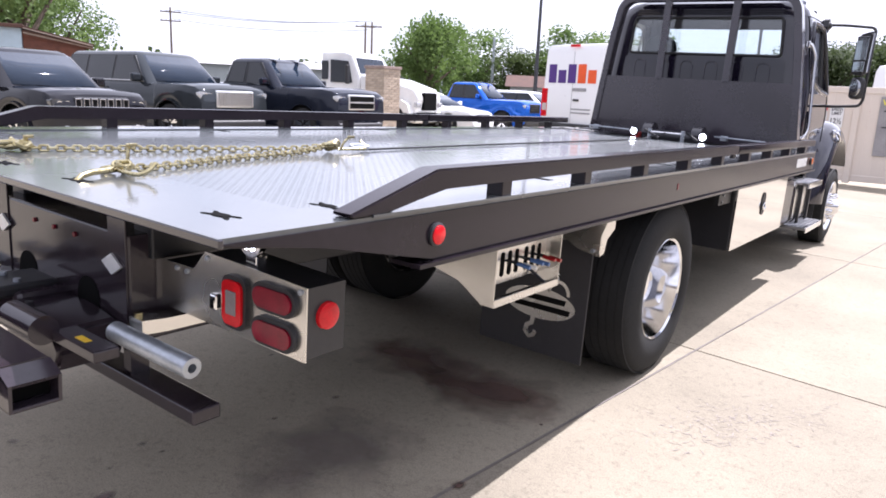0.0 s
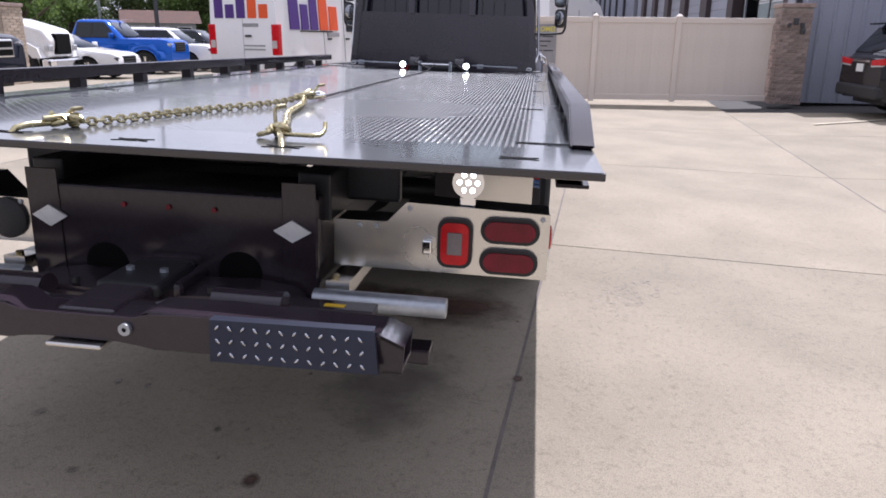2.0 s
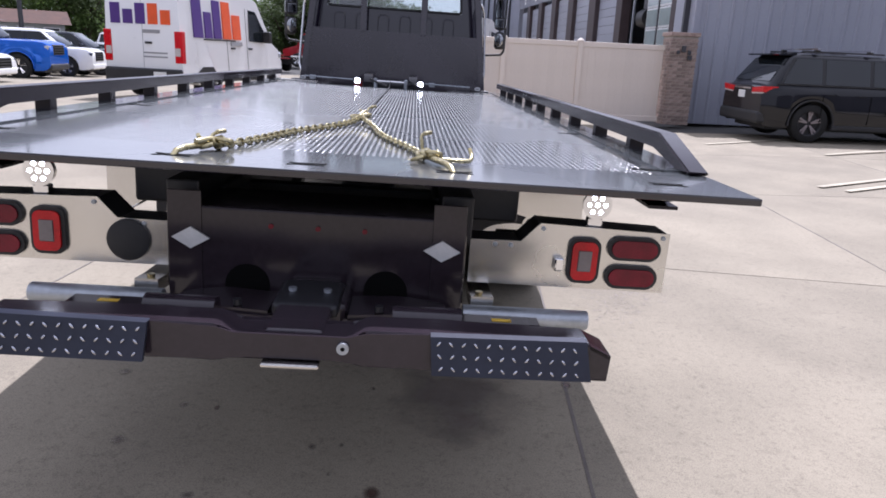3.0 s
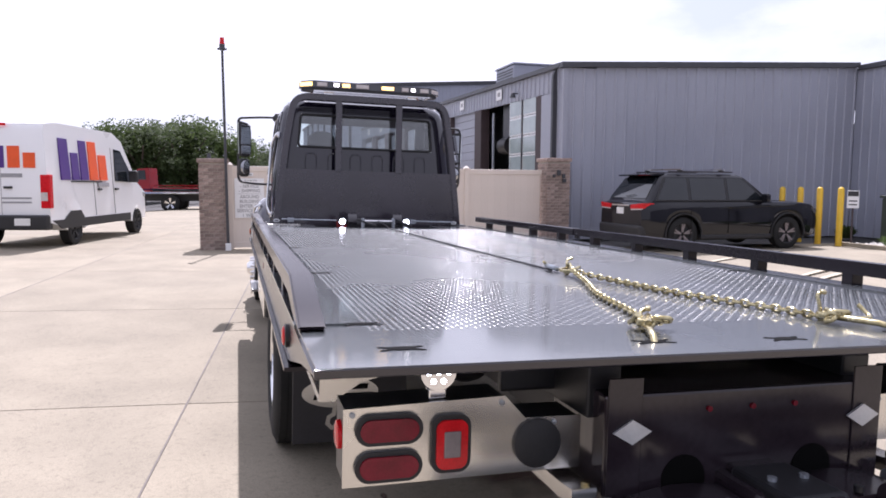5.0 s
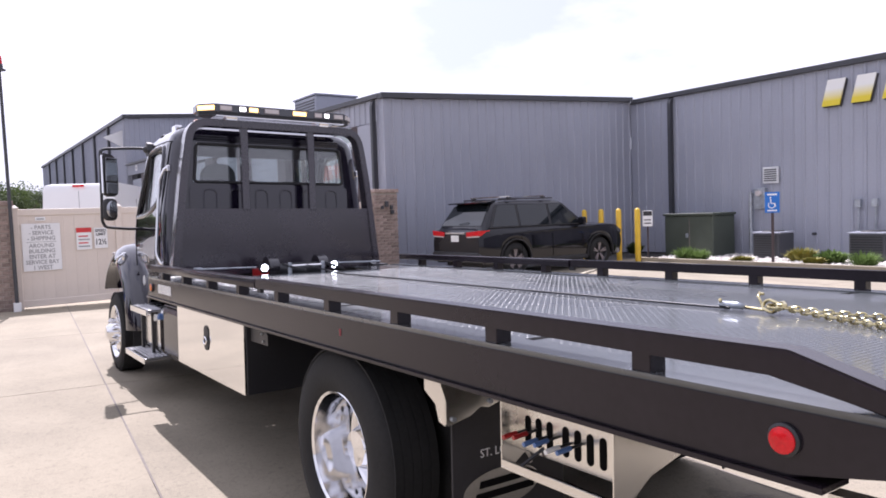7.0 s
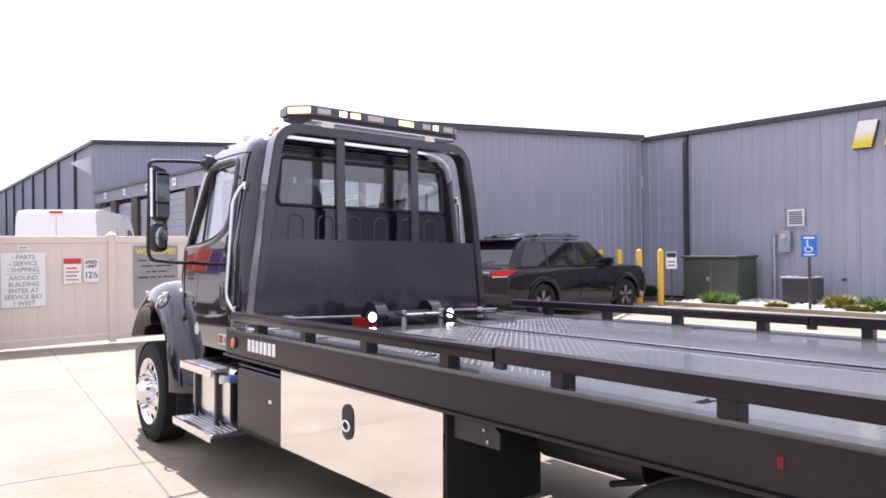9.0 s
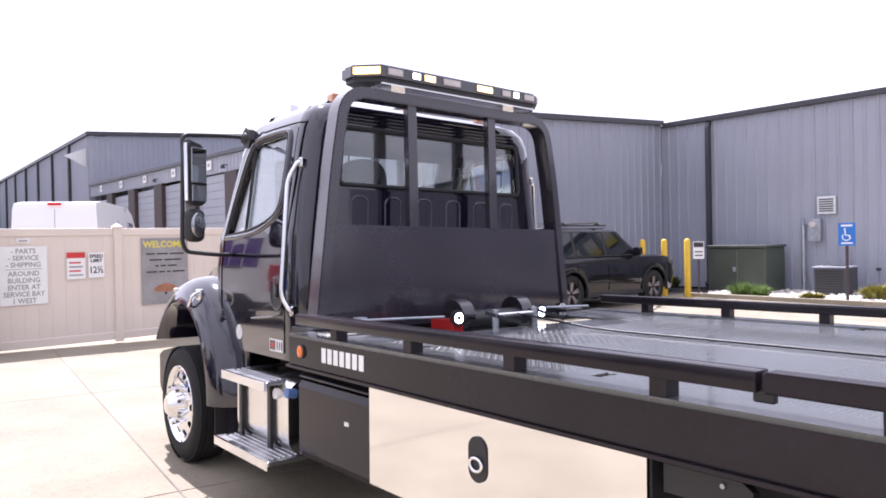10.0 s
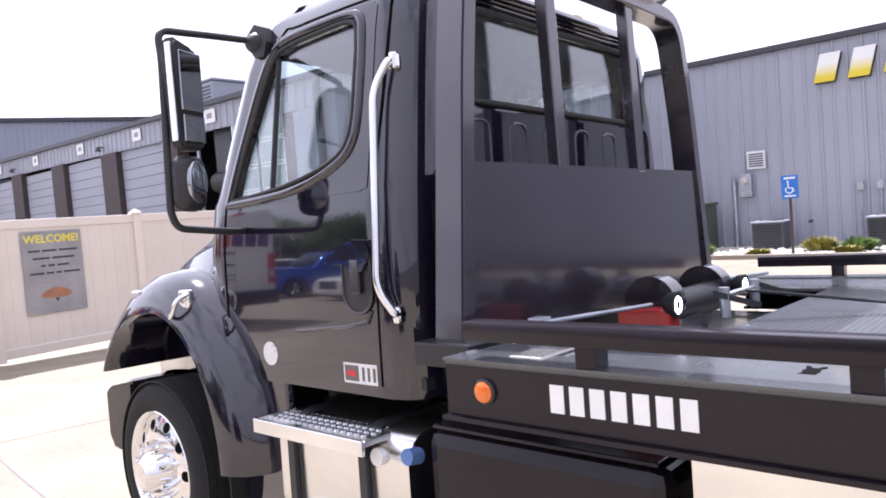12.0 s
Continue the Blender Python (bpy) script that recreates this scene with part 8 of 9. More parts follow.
    part("number_plate", box(B(), (-0.15, -0.018, tz - 0.28), (0.15, -0.003, tz - 0.13), 0.004), WHITEPLASTIC, car, "pale number plate with no characters")
    part("underbody", box(B(), (-hw + 0.27, 0.25, clear - 0.06), (hw - 0.27, L - 0.25, hood - 0.2)), TRIM, car)
    if slim:
        bm = B()
        prism(bm, [(top1 - 0.24, H - 0.035), (top1 + 0.10, H - 0.002), (top1 + 0.16, H + 0.004), (top1 + 0.12, H - 0.05), (top1 - 0.22, H - 0.065)], "x", -hw * 0.70, hw * 0.70)
        part("roof_spoiler", bm, PAINT[paint], car)
        part("hatch_strip", box(B(), (-0.38, -0.012, tz - 0.10), (0.38, -0.002, tz - 0.06), 0.004), CHROME, car)
        part("wiper", bar(B(), (-0.05, aft(z0 + 0.06) - 0.03, z0 + 0.07), (0.30, aft(z0 + 0.10) - 0.03, z0 + 0.12), 0.012, 0.012), TRIM, car)
    part("hood_crease", bar(B(), (-hw * 0.42, cowl + 0.10, bonnet + 0.030), (-hw * 0.38, L - 0.5, hood + 0.058), 0.03, 0.012), PAINT[paint], car)
    part("hood_crease", bar(B(), (hw * 0.42, cowl + 0.10, bonnet + 0.030), (hw * 0.38, L - 0.5, hood + 0.058), 0.03, 0.012), PAINT[paint], car)
    if rack:
        for s in (-1, 1):
            part("roof_rail", bar(B(), (s * (hw - 0.30), top1 + 0.25, H + 0.03), (s * (hw - 0.30), top0 - 0.25, H + 0.03), 0.04, 0.03), TRIM, car)
        for y in (top1 + 0.55, top0 - 0.55):
            part("crossbar", bar(B(), (-hw + 0.22, y, H + 0.085), (hw - 0.22, y, H + 0.085), 0.07, 0.03), ALU, car)
            for s in (-1, 1):
                part("rack_foot", box(B(), (s * (hw - 0.30) - 0.04, y - 0.05, H + 0.02), (s * (hw - 0.30) + 0.04, y + 0.05, H + 0.08), 0.01), TRIM, car)
    if bed:
        part("bed_opening", box(B(), (-hw + 0.16, 0.12, belt + 0.021), (hw - 0.16, tail - 0.10, belt + 0.026)), HOLE, car)
    return car


SUV = dict(W=1.94, H=1.76, hood=1.06, cowl=3.55, top0=2.75, top1=0.55, tail=0.12, belt=1.10, r=0.38)
vehicle("sport_utility_car", "black sport utility car with roof crossbars beside the workshop", "car", "black", pose(7.25, 13.4, 0.0, 0, 0, -90), L=4.82, rack=True, rim=GREYLENS, grille="slots", slim=True, clad=True, **SUV)


def lot(name, label, category, paint, nose, bearing, length, **kw):
    d = Vector((math.sin(radians(bearing)), math.cos(radians(bearing)), 0))
    x, y = nose[0] - d.x * length, nose[1] - d.y * length
    g = ground_z(nose[0], nose[1])
    return vehicle(name, label, category, paint, pose(x, y, g, 0, 0, -bearing), L=length, **kw)


BIG = dict(W=2.06, H=1.93, lamps="chrome", hood=1.22, cowl=3.75, top0=3.05, top1=0.45, tail=0.10, belt=1.24, r=0.41)
TRK = dict(W=2.04, H=1.95, lamps="chrome", hood=1.25, cowl=4.10, top0=3.45, top1=2.35, tail=2.12, belt=1.28, r=0.41, bed=True, front_axle=0.98, rear_axle=1.25)
SED = dict(W=1.82, H=1.42, hood=0.80, cowl=3.40, top0=2.45, top1=1.25, tail=0.55, belt=0.92, clear=0.20, r=0.33, tail_z=0.98)
lot("sport_utility_car", "black sport utility car with a slotted grille in the car park", "car", "black", (-9.4, 5.3), 84, 4.82, grille="slots", **SUV)
lot("large_utility_car", "charcoal grey large utility car with a chrome mesh grille", "car", "charcoal", (-10.75, 8.95), 86, 5.35, grille="mesh", **BIG)
lot("pickup_truck", "dark slate pickup truck with chrome headlamps", "car", "dark_blue", (-9.65, 11.75), 84, 5.90, grille="bar", **TRK)
lot("sedan_car", "white sedan car in the car park", "car", "white", (-11.9, 20.3), 84, 4.60, **SED)
lot("pickup_truck", "bright blue pickup truck in the car park", "car", "blue", (-12.45, 24.8), 84, 5.85, **TRK)
lot("sport_utility_car", "white sport utility car in the car park", "car", "white", (-12.4, 28.0), 84, 4.60, **SUV)
lot("sport_utility_car", "dark grey sport utility car in the car park", "car", "dark_blue", (-12.4, 31.0), 84, 4.80, **SUV)
lot("sedan_car", "silver sedan car in the car park", "car", "silver", (-12.3, 34.0), 84, 4.60, **SED)
lot("pickup_truck", "white pickup truck in the car park", "car", "white", (-12.3, 37.0), 84, 5.80, **TRK)
lot("sport_utility_car", "dark sport utility car in the car park", "car", "black", (-12.3, 40.0), 84, 4.80, **SUV)
lot("sport_utility_car", "silver sport utility car in the car park", "car", "silver", (-12.3, 43.0), 84, 4.70, **SUV)
lot("pickup_truck", "dark pickup truck at the far end of the car park", "car", "dark_blue", (-10.6, 47.0), 90, 5.80, **TRK)
lot("sport_utility_car", "white sport utility car at the far end of the car park", "car", "white", (-9.5, 50.5), 95, 4.80, **SUV)


def semi(nose, bearing):
    d = Vector((math.sin(radians(bearing)), math.cos(radians(bearing)), 0))
    g = ground_z(*nose)
    t = thing("semi_tractor", "white day-cab semi tractor in the car park", "truck", "parked vehicles", m=pose(nose[0] - d.x * 5.7, nose[1] - d.y * 5.7, g, 0, 0, -bearing) @ Matrix.Diagonal((0.95, 0.90, 0.89, 1)))
    bm = B()
    prism(bm, [(2.2, 0.9), (4.0, 0.9), (4.05, 2.0), (3.70, 2.80), (3.3, 2.92), (2.25, 2.88)], "x", -1.05, 1.05, width=lambda p: 1 - 0.07 * max(0, p[1] - 1.7))
    c = part("cab", bm, PAINT["white"], t, smooth=30)
    bv = c.modifiers.new("round", "BEVEL")
    bv.width, bv.segments = 0.07, 2
    bm = B()
    prism(bm, [(4.0, 0.75), (6.45, 0.75), (6.55, 1.30), (6.35, 1.62), (5.2, 1.95), (4.02, 2.08)], "x", -0.85, 0.85, width=lambda p: 1.08 - 0.05 * (p[0] - 4))
    h = part("hood", bm, PAINT["white"], t, smooth=30)
    bv = h.modifiers.new("round", "BEVEL")
    bv.width, bv.segments = 0.09, 3
    bm = B()
    v = [bm.verts.new(p) for p in ((-0.86, 4.00, 2.10), (0.86, 4.00, 2.10), (0.82, 3.76, 2.68), (-0.82, 3.76, 2.68))]
    bm.faces.new(v)
    w = part("windshield", bm, WINDGLASS, t)
    w.modifiers.new("thickness", "SOLIDIFY").thickness = 0.02
    for s in (-1, 1):
        bm = B()
        prism(bm, [(2.75, 1.75), (3.75, 1.75), (3.55, 2.55), (2.75, 2.60)], "x", *sorted((s * 1.0, s * 1.056)))
        part("side_window", bm, CARGLASS, t)
        bm = B()
        prism(bm, [(2.32, 1.85), (2.60, 1.85), (2.60, 2.55), (2.32, 2.55)], "x", *sorted((s * 1.0, s * 1.056)))
        part("side_window", bm, CARGLASS, t)
        part("mirror", box(B(), (s * 1.3 - 0.09, 3.7, 1.7), (s * 1.3 + 0.09, 3.8, 2.4), 0.03), TRIM, t)
        part("headlight", box(B(), (s * 0.75 - 0.14, 6.40, 0.95), (s * 0.75 + 0.14, 6.56, 1.15), 0.04), LAMPGLASS, t)
        for y, x in ((5.7, 1.0), (1.5, 0.95), (0.4, 0.95)):
            car_wheel(t, s * x, y, 0.5, 0.3, s)
        bm = B()
        prism(bm, [(5.05, 0.75), (5.1, 1.05), (5.4, 1.22), (6.0, 1.22), (6.3, 1.05), (6.4, 0.75)], "x", *sorted((s * 0.7, s * 1.12)))
        part("fender", bm, PAINT["white"], t, smooth=40)
    part("grille", box(B(), (-0.46, 6.42, 0.85), (0.46, 6.58, 1.50), 0.05), HOLE, t)
    part("bumper", box(B(), (-1.12, 6.40, 0.38), (1.12, 6.66, 0.72), 0.06), CHROME, t)
    part("frame", box(B(), (-0.42, 0, 0.62), (0.42, 4.2, 0.85)), TRIM, t)


semi((-12.9, 18.2), 82)


def delivery_van(nose_tail, bearing, marks=True, label="white high-roof delivery van with purple and orange graphics"):
    """High-roof van, tail centre at nose_tail, pointing along bearing."""
    x, y = nose_tail
    t = thing("delivery_van", label, "van", "delivery vans", m=pose(x, y, ground_z(x, y), 0, 0, -bearing))
    W, L, H = 2.02, 5.95, 2.72
    hw = W / 2
    prof = [(0.0, 0.55), (0.0, 2.50), (0.10, 2.66), (0.6, H), (3.6, H - 0.02), (4.15, 2.50), (4.75, 1.75), (5.05, 1.42), (5.70, 1.22), (5.90, 1.0), (L, 0.60), (L - 0.1, 0.40)]
    def arch(c):
        return [(c + 0.42 * math.cos(radians(a)), 0.35 + 0.42 * math.sin(radians(a))) for a in range(0, 181, 20)]
    low = [(5.45, 0.40)] + arch(4.95)[0:] + [(4.4, 0.40), (1.75, 0.40)] + arch(1.15) + [(0.60, 0.42)]
    bm = B()
    prism(bm, prof + low, "x", -hw, hw, width=lambda p: 1 - 0.075 * max(0, p[1] - 1.1) - 0.14 * max(0, p[0] - 4.9))
    bmesh.ops.triangulate(bm, faces=[f for f in bm.faces if len(f.verts) > 4])
    b = part("body", bm, VANWHITE, t, smooth=35)
    bv = b.modifiers.new("round", "BEVEL")
    bv.width, bv.segments, bv.limit_method, bv.angle_limit = 0.06, 3, "ANGLE", radians(40)
    wz = lambda z: hw * (1 - 0.075 * max(0, z - 1.1))
    bm = B()
    v = [bm.verts.new(p) for p in ((-0.84, 4.78, 1.76), (0.84, 4.78, 1.76), (0.80, 4.20, 2.45), (-0.80, 4.20, 2.45))]
    bm.faces.new(v)
    w = part("windshield", bm, WINDGLASS, t)
    w.modifiers.new("thickness", "SOLIDIFY").thickness = 0.03
    for s in (-1, 1):
        def flank(o, nm, mtl, out=0.006, lbl=""):
            bm = B()
            a = [bm.verts.new((s * (wz(z) + out), yy, z)) for yy, z in o]
            c = [bm.verts.new((s * (wz(z) - 0.03), yy, z)) for yy, z in o]
            bm.faces.new(a), bm.faces.new(c[::-1])
            for k in range(len(o)):
                bm.faces.new((a[k], a[(k + 1) % len(o)], c[(k + 1) % len(o)], c[k]))
            return part(nm, bm, mtl, t, lbl)
        flank([(3.55, 1.45), (4.62, 1.42), (4.60, 1.65), (4.02, 2.25), (3.60, 2.28)], "door_window", CARGLASS)
        for y0, y1, z in ((0.75, 3.3, 1.42),):
            flank([(y0 + 0.3, z), (y1 - 0.6, z), (y1 - 0.6, z + 0.03), (y0 + 0.3, z + 0.03)], "slide_rail", TRIM)
        for yy in (2.25, 3.40):
            flank([(yy, 0.62), (yy + 0.012, 0.62), (yy + 0.012, 2.3), (yy, 2.3)], "door_seam", GREYINK, 0.002)
        for yy in (2.45, 3.48):
            flank([(yy, 1.22), (yy + 0.16, 1.22), (yy + 0.16, 1.27), (yy, 1.27)], "door_handle", TRIM, 0.02)
        flank([(0.5, 0.40), (4.4, 0.40), (4.4, 0.60), (1.6, 0.60), (1.4, 0.78), (0.9, 0.78), (0.6, 0.60), (0.05, 0.60)], "rub_strip", TRIM, 0.008)
        if marks:
            # five plain blocks of the graphic, three purple and two orange
            sy = -s
            base = 1.47
            xs = [(0.60, 0.50), (1.14, 0.40), (1.58, 0.44), (2.06, 0.50), (2.60, 0.50)]
            for k, (y0, wd) in enumerate(xs):
                if s < 0:
                    y0 = 3.70 - y0 - wd
                top = (0.92, 0.62, 0.92, 0.92, 0.62)[k]
                m_ = PURPLE if k < 3 else ORANGE
                flank([(y0, base), (y0 + wd * 0.86, base), (y0 + wd * 0.86, base + top), (y0, base + top)], "graphic_block", m_, 0.009)
            y0 = 2.45 if s > 0 else 1.0
            flank([(y0, 1.31), (y0 + 0.62, 1.31), (y0 + 0.62, 1.41), (y0, 1.41)], "grey_word_bar", GREYINK, 0.009)
        part("tail_light", box(B(), (min(s * (hw - 0.20), s * (hw + 0.004)), -0.015, 0.86), (max(s * (hw - 0.20), s * (hw + 0.004)), 0.14, 1.58), 0.02), REDLENS, t, "tall red tail lamp")
        part("reverse_lamp", box(B(), (min(s * (hw - 0.19), s * (hw - 0.05)), -0.02, 1.02), (max(s * (hw - 0.19), s * (hw - 0.05)), -0.014, 1.20)), CLEARLENS, t)
        part("mirror", box(B(), (min(s * hw, s * (hw + 0.24)), 4.32, 1.42), (max(s * hw, s * (hw + 0.24)), 4.46, 1.74), 0.04), TRIM, t)
        part("headlight", box(B(), (min(s * 0.50, s * 0.90), 5.62, 0.98), (max(s * 0.50, s * 0.90), 5.90, 1.18), 0.05), LAMPGLASS, t)
        for yy in (1.15, 4.95):
            car_wheel(t, s * (hw - 0.13), yy, 0.35, 0.24, s, TRIM)
    part("rear_seam", box(B(), (-0.006, -0.003, 0.62), (0.006, 0.01, 2.5)), GREYINK, t)
    part("rear_bumper", box(B(), (-hw + 0.02, -0.10, 0.40), (hw - 0.02, 0.12, 0.72), 0.04), TRIM, t)
    part("number_plate", box(B(), (0.30, -0.115, 0.50), (0.62, -0.102, 0.65)), WHITEPLASTIC, t)
    part("door_handle", box(B(), (0.06, -0.03, 1.28), (0.24, -0.003, 1.33), 0.006), TRIM, t)
    part("top_lamp", box(B(), (-0.15, -0.012, 2.60), (0.15, 0.02, 2.66), 0.01), REDLENS, t)
    if marks:
        for k in range(5):
            x0 = -0.80 + k * 0.32
            hgt = (0.46, 0.32, 0.46, 0.46, 0.32)[k]
            m_ = PURPLE if k < 3 else ORANGE
            bm = box(B(), (x0, -0.012, 1.72), (x0 + 0.25, -0.002, 1.72 + hgt))
            part("graphic_block", bm, m_, t)
        part("grey_word_bar", box(B(), (0.0, -0.010, 1.52), (0.45, -0.002, 1.60)), GREYINK, t)
        for z in (1.06, 0.97):
            part("grey_word_bar", box(B(), (0.0, -0.008, z), (0.62, -0.002, z + 0.035)), GREYINK, t)


delivery_van((-6.15, 15.7), 13)
delivery_van((0.5, 21.5), 26, marks=False, label="plain white high-roof delivery van behind the fence")


def carrier(x, y, bearing, paint, label):
    """A far flatbed carrier truck."""
    t = thing("flatbed_truck", label, "truck", "far flatbed trucks", m=pose(x, y, ground_z(x, y), 0, 0, -bearing))
    part("bed", box(B(), (-1.22, 0, 1.0), (1.22, 6.4, 1.09), 0.02), PAINT["silver" if paint == "black" else paint], t)
    for s in (-1, 1):
        part("side_rail", box(B(), (s * 1.19 - 0.03, 0.4, 1.2), (s * 1.19 + 0.03, 6.3, 1.26)), PAINT[paint], t)
        for yy in (2.0, 7.9):
            car_wheel(t, s * 1.0, yy, 0.48, 0.3, s)
    bm = B()
    prism(bm, [(6.6, 0.8), (7.9, 0.8), (7.9, 1.6), (7.4, 2.4), (6.65, 2.45)], "x", -1.05, 1.05, width=lambda p: 1 - 0.06 * max(0, p[1] - 1.6))
    part("cab", bm, PAINT[paint], t, smooth=30)
    bm = B()
    prism(bm, [(7.9, 0.75), (9.0, 0.75), (9.05, 1.2), (7.9, 1.55)], "x", -0.95, 0.95)
    part("hood", bm, PAINT[paint], t, smooth=30)
    for s in (-1, 1):
        bm = B()
        prism(bm, [(6.85, 1.65), (7.75, 1.65), (7.4, 2.28), (6.9, 2.3)], "x", *sorted((s * 0.98, s * 1.05)))
        part("side_window", bm, CARGLASS, t)
    part("frame", box(B(), (-0.45, 0.3, 0.6), (0.45, 8.9, 0.98)), TRIM, t)


carrier(-6.6, 41.0, 100, "black", "black flatbed carrier truck with a pale bed across the yard")
carrier(-0.5, 52.0, -80, "red", "red flatbed carrier truck across the yard")
carrier(-9.0, 56.0, -60, "red", "red flatbed carrier truck by the trees")


# ---- trees, poles, far buildings ----
def lift(x):
    """Height of the land in the west above the yard."""
    return 0.0244 * max(0.0, -x - 1.2)


def leaf_crown(rnd, radius, height, n, leaf):
    """Leaf clumps in several uneven lobes, with gaps between them."""
    lobes = []
    for k in range(17):
        a, f = rnd.uniform(0, 2 * math.pi), rnd.uniform(0.05, 0.92)
        rr = radius * rnd.uniform(0.1, 0.85) * (1 - 0.55 * f * f)
        lobes.append((Vector((rr * math.cos(a), rr * math.sin(a), height * f)), radius * rnd.uniform(0.24, 0.46)))
    verts, faces = [], []
    for k in range(n):
        c, r = lobes[k % len(lobes)]
        d = Vector((rnd.gauss(0, 1), rnd.gauss(0, 1), rnd.gauss(0, 0.8))).normalized() * (r * rnd.random() ** 0.4)
        p = c + d
        u = Vector((rnd.gauss(0, 1), rnd.gauss(0, 1), rnd.gauss(0, 1))).normalized()
        v = u.orthogonal().normalized()
        s = leaf * rnd.uniform(0.5, 1.3)
        i = len(verts)
        verts += [tuple(p + u * s), tuple(p + v * s * 0.55), tuple(p - u * s * 0.8), tuple(p - v * s * 0.5)]
        faces.append((i, i + 1, i + 2, i + 3))
    return verts, faces


def tree(name, label, x, y, h, radius, seed, material, n=6500, leaf=0.150, group="trees beyond the car park"):
    rnd = random.Random(seed)
    t = thing(name, label, "tree", group, m=pose(x, y, lift(x) - 0.7, 0, 0, rnd.uniform(0, 360)))
    bm = B()
    trunk_h = h * 0.42
    rod(bm, (0, 0, 0), (0, 0, trunk_h), radius * 0.075, radius * 0.045, seg=9)
    for k in range(6):
        a = 2 * math.pi * k / 6 + rnd.random()
        e = Vector((radius * 0.6 * math.cos(a), radius * 0.6 * math.sin(a), h * rnd.uniform(0.5, 0.8)))
        rod(bm, (0, 0, trunk_h * rnd.uniform(0.55, 0.98)), e, radius * 0.04, radius * 0.012, seg=6)
    part("trunk", bm, BARK, t)
    v, f = leaf_crown(rnd, radius, h * 0.78, n, leaf)
    me = bpy.data.meshes.new("crown")
    me.from_pydata([(a, b, c + h * 0.20) for a, b, c in v], [], f)
    me.materials.append(material)
    ob = new("crown", me)
    ob.parent = t
    return t


KINDS = [tree("broadleaf_tree", "leafy green tree at the edge of the car park", -36.5, 15.5, 8.8, 4.2, 1, LEAF),
         tree("broadleaf_tree", "leafy green tree at the edge of the car park", -31, 41, 6.4, 3.4, 2, LEAF),
         tree("broadleaf_tree", "dark leafy tree beyond the yard", -25, 56, 6.5, 3.4, 3, LEAFDARK),
         tree("broadleaf_tree", "dark leafy tree beyond the yard", -10, 72, 6.6, 3.6, 4, LEAFDARK)]
_r = random.Random(11)


def at_bearing(b, d, o=(0, 0)):
    return o[0] + d * math.sin(radians(b)), o[1] + d * math.cos(radians(b))


for b, d, k, s in ((-74, 42, 0, 1.0), (-69, 50, 1, 1.25), (-65, 58, 0, 0.85), (-37, 60, 1, 1.15), (-34, 66, 0, 1.0), (-30, 62, 2, 0.95), (-28, 68, 1, 1.0), (-25.5, 62, 0, 1.0), (-23.5, 66, 1, 1.15), (-21, 70, 0, 1.05), (-18.5, 66, 2, 1.0), (-16, 74, 3, 1.0), (-14, 70, 2, 1.1), (-12, 78, 1, 1.1), (-10, 74, 3, 1.05), (-8, 72, 2, 1.1), (-6.5, 80, 3, 1.15), (-5, 74, 2, 1.2), (-3.4, 78, 3, 1.15), (-1.8, 76, 2, 1.0), (-0.3, 82, 3, 1.0), (1.2, 92, 2, 0.9), (2.6, 96, 3, 1.0), (4.0, 100, 2, 1.0), (-39.6, 92, 1, 1.0)):
    x, y = at_bearing(b, d)
    q = copy_thing(KINDS[k], pose(x, y, lift(x) - 0.7, 0, 0, _r.uniform(0, 360)) @ Matrix.Diagonal((s * 1.15, s * 1.15, s * (1.0 if b < -60 else 0.84 if b < -11 else 1.05), 1)))


def far_woods():
    """One low band of tree tops along the horizon."""
    rnd = random.Random(77)
    verts, faces = [], []
    for c in range(230):
        b = rnd.uniform(-84, 12)
        d = rnd.uniform(100, 125)
        x0, y0 = at_bearing(b, d)
        h, r = rnd.uniform(2.6, 4.6), rnd.uniform(2.2, 4.0)
        for k in range(110):
            v = Vector((rnd.gauss(0, 1), rnd.gauss(0, 1), rnd.gauss(0, 1))).normalized() * (r * rnd.random() ** 0.35)
            p = Vector((x0, y0, lift(x0) * 0.8 - 0.8 + max(0.1, h * 0.55))) + Vector((v.x, v.y, v.z * h * 0.5 / r))
            u = Vector((rnd.gauss(0, 1), rnd.gauss(0, 1), rnd.gauss(0, 1))).normalized()
            w = u.orthogonal().normalized()
            q = rnd.uniform(0.25, 0.6)
            i = len(verts)
            verts += [tuple(p + u * q), tuple(p + w * q * 0.6), tuple(p - u * q * 0.8), tuple(p - w * q * 0.6)]
            faces.append((i, i + 1, i + 2, i + 3))
    me = bpy.data.meshes.new("far_woods")
    me.from_pydata(verts, [], faces)
    me.materials.append(LEAFDARK)
    tagged(new("far_woods", me), "low band of green tree tops along the horizon", "trees", kind="stuff")


far_woods()


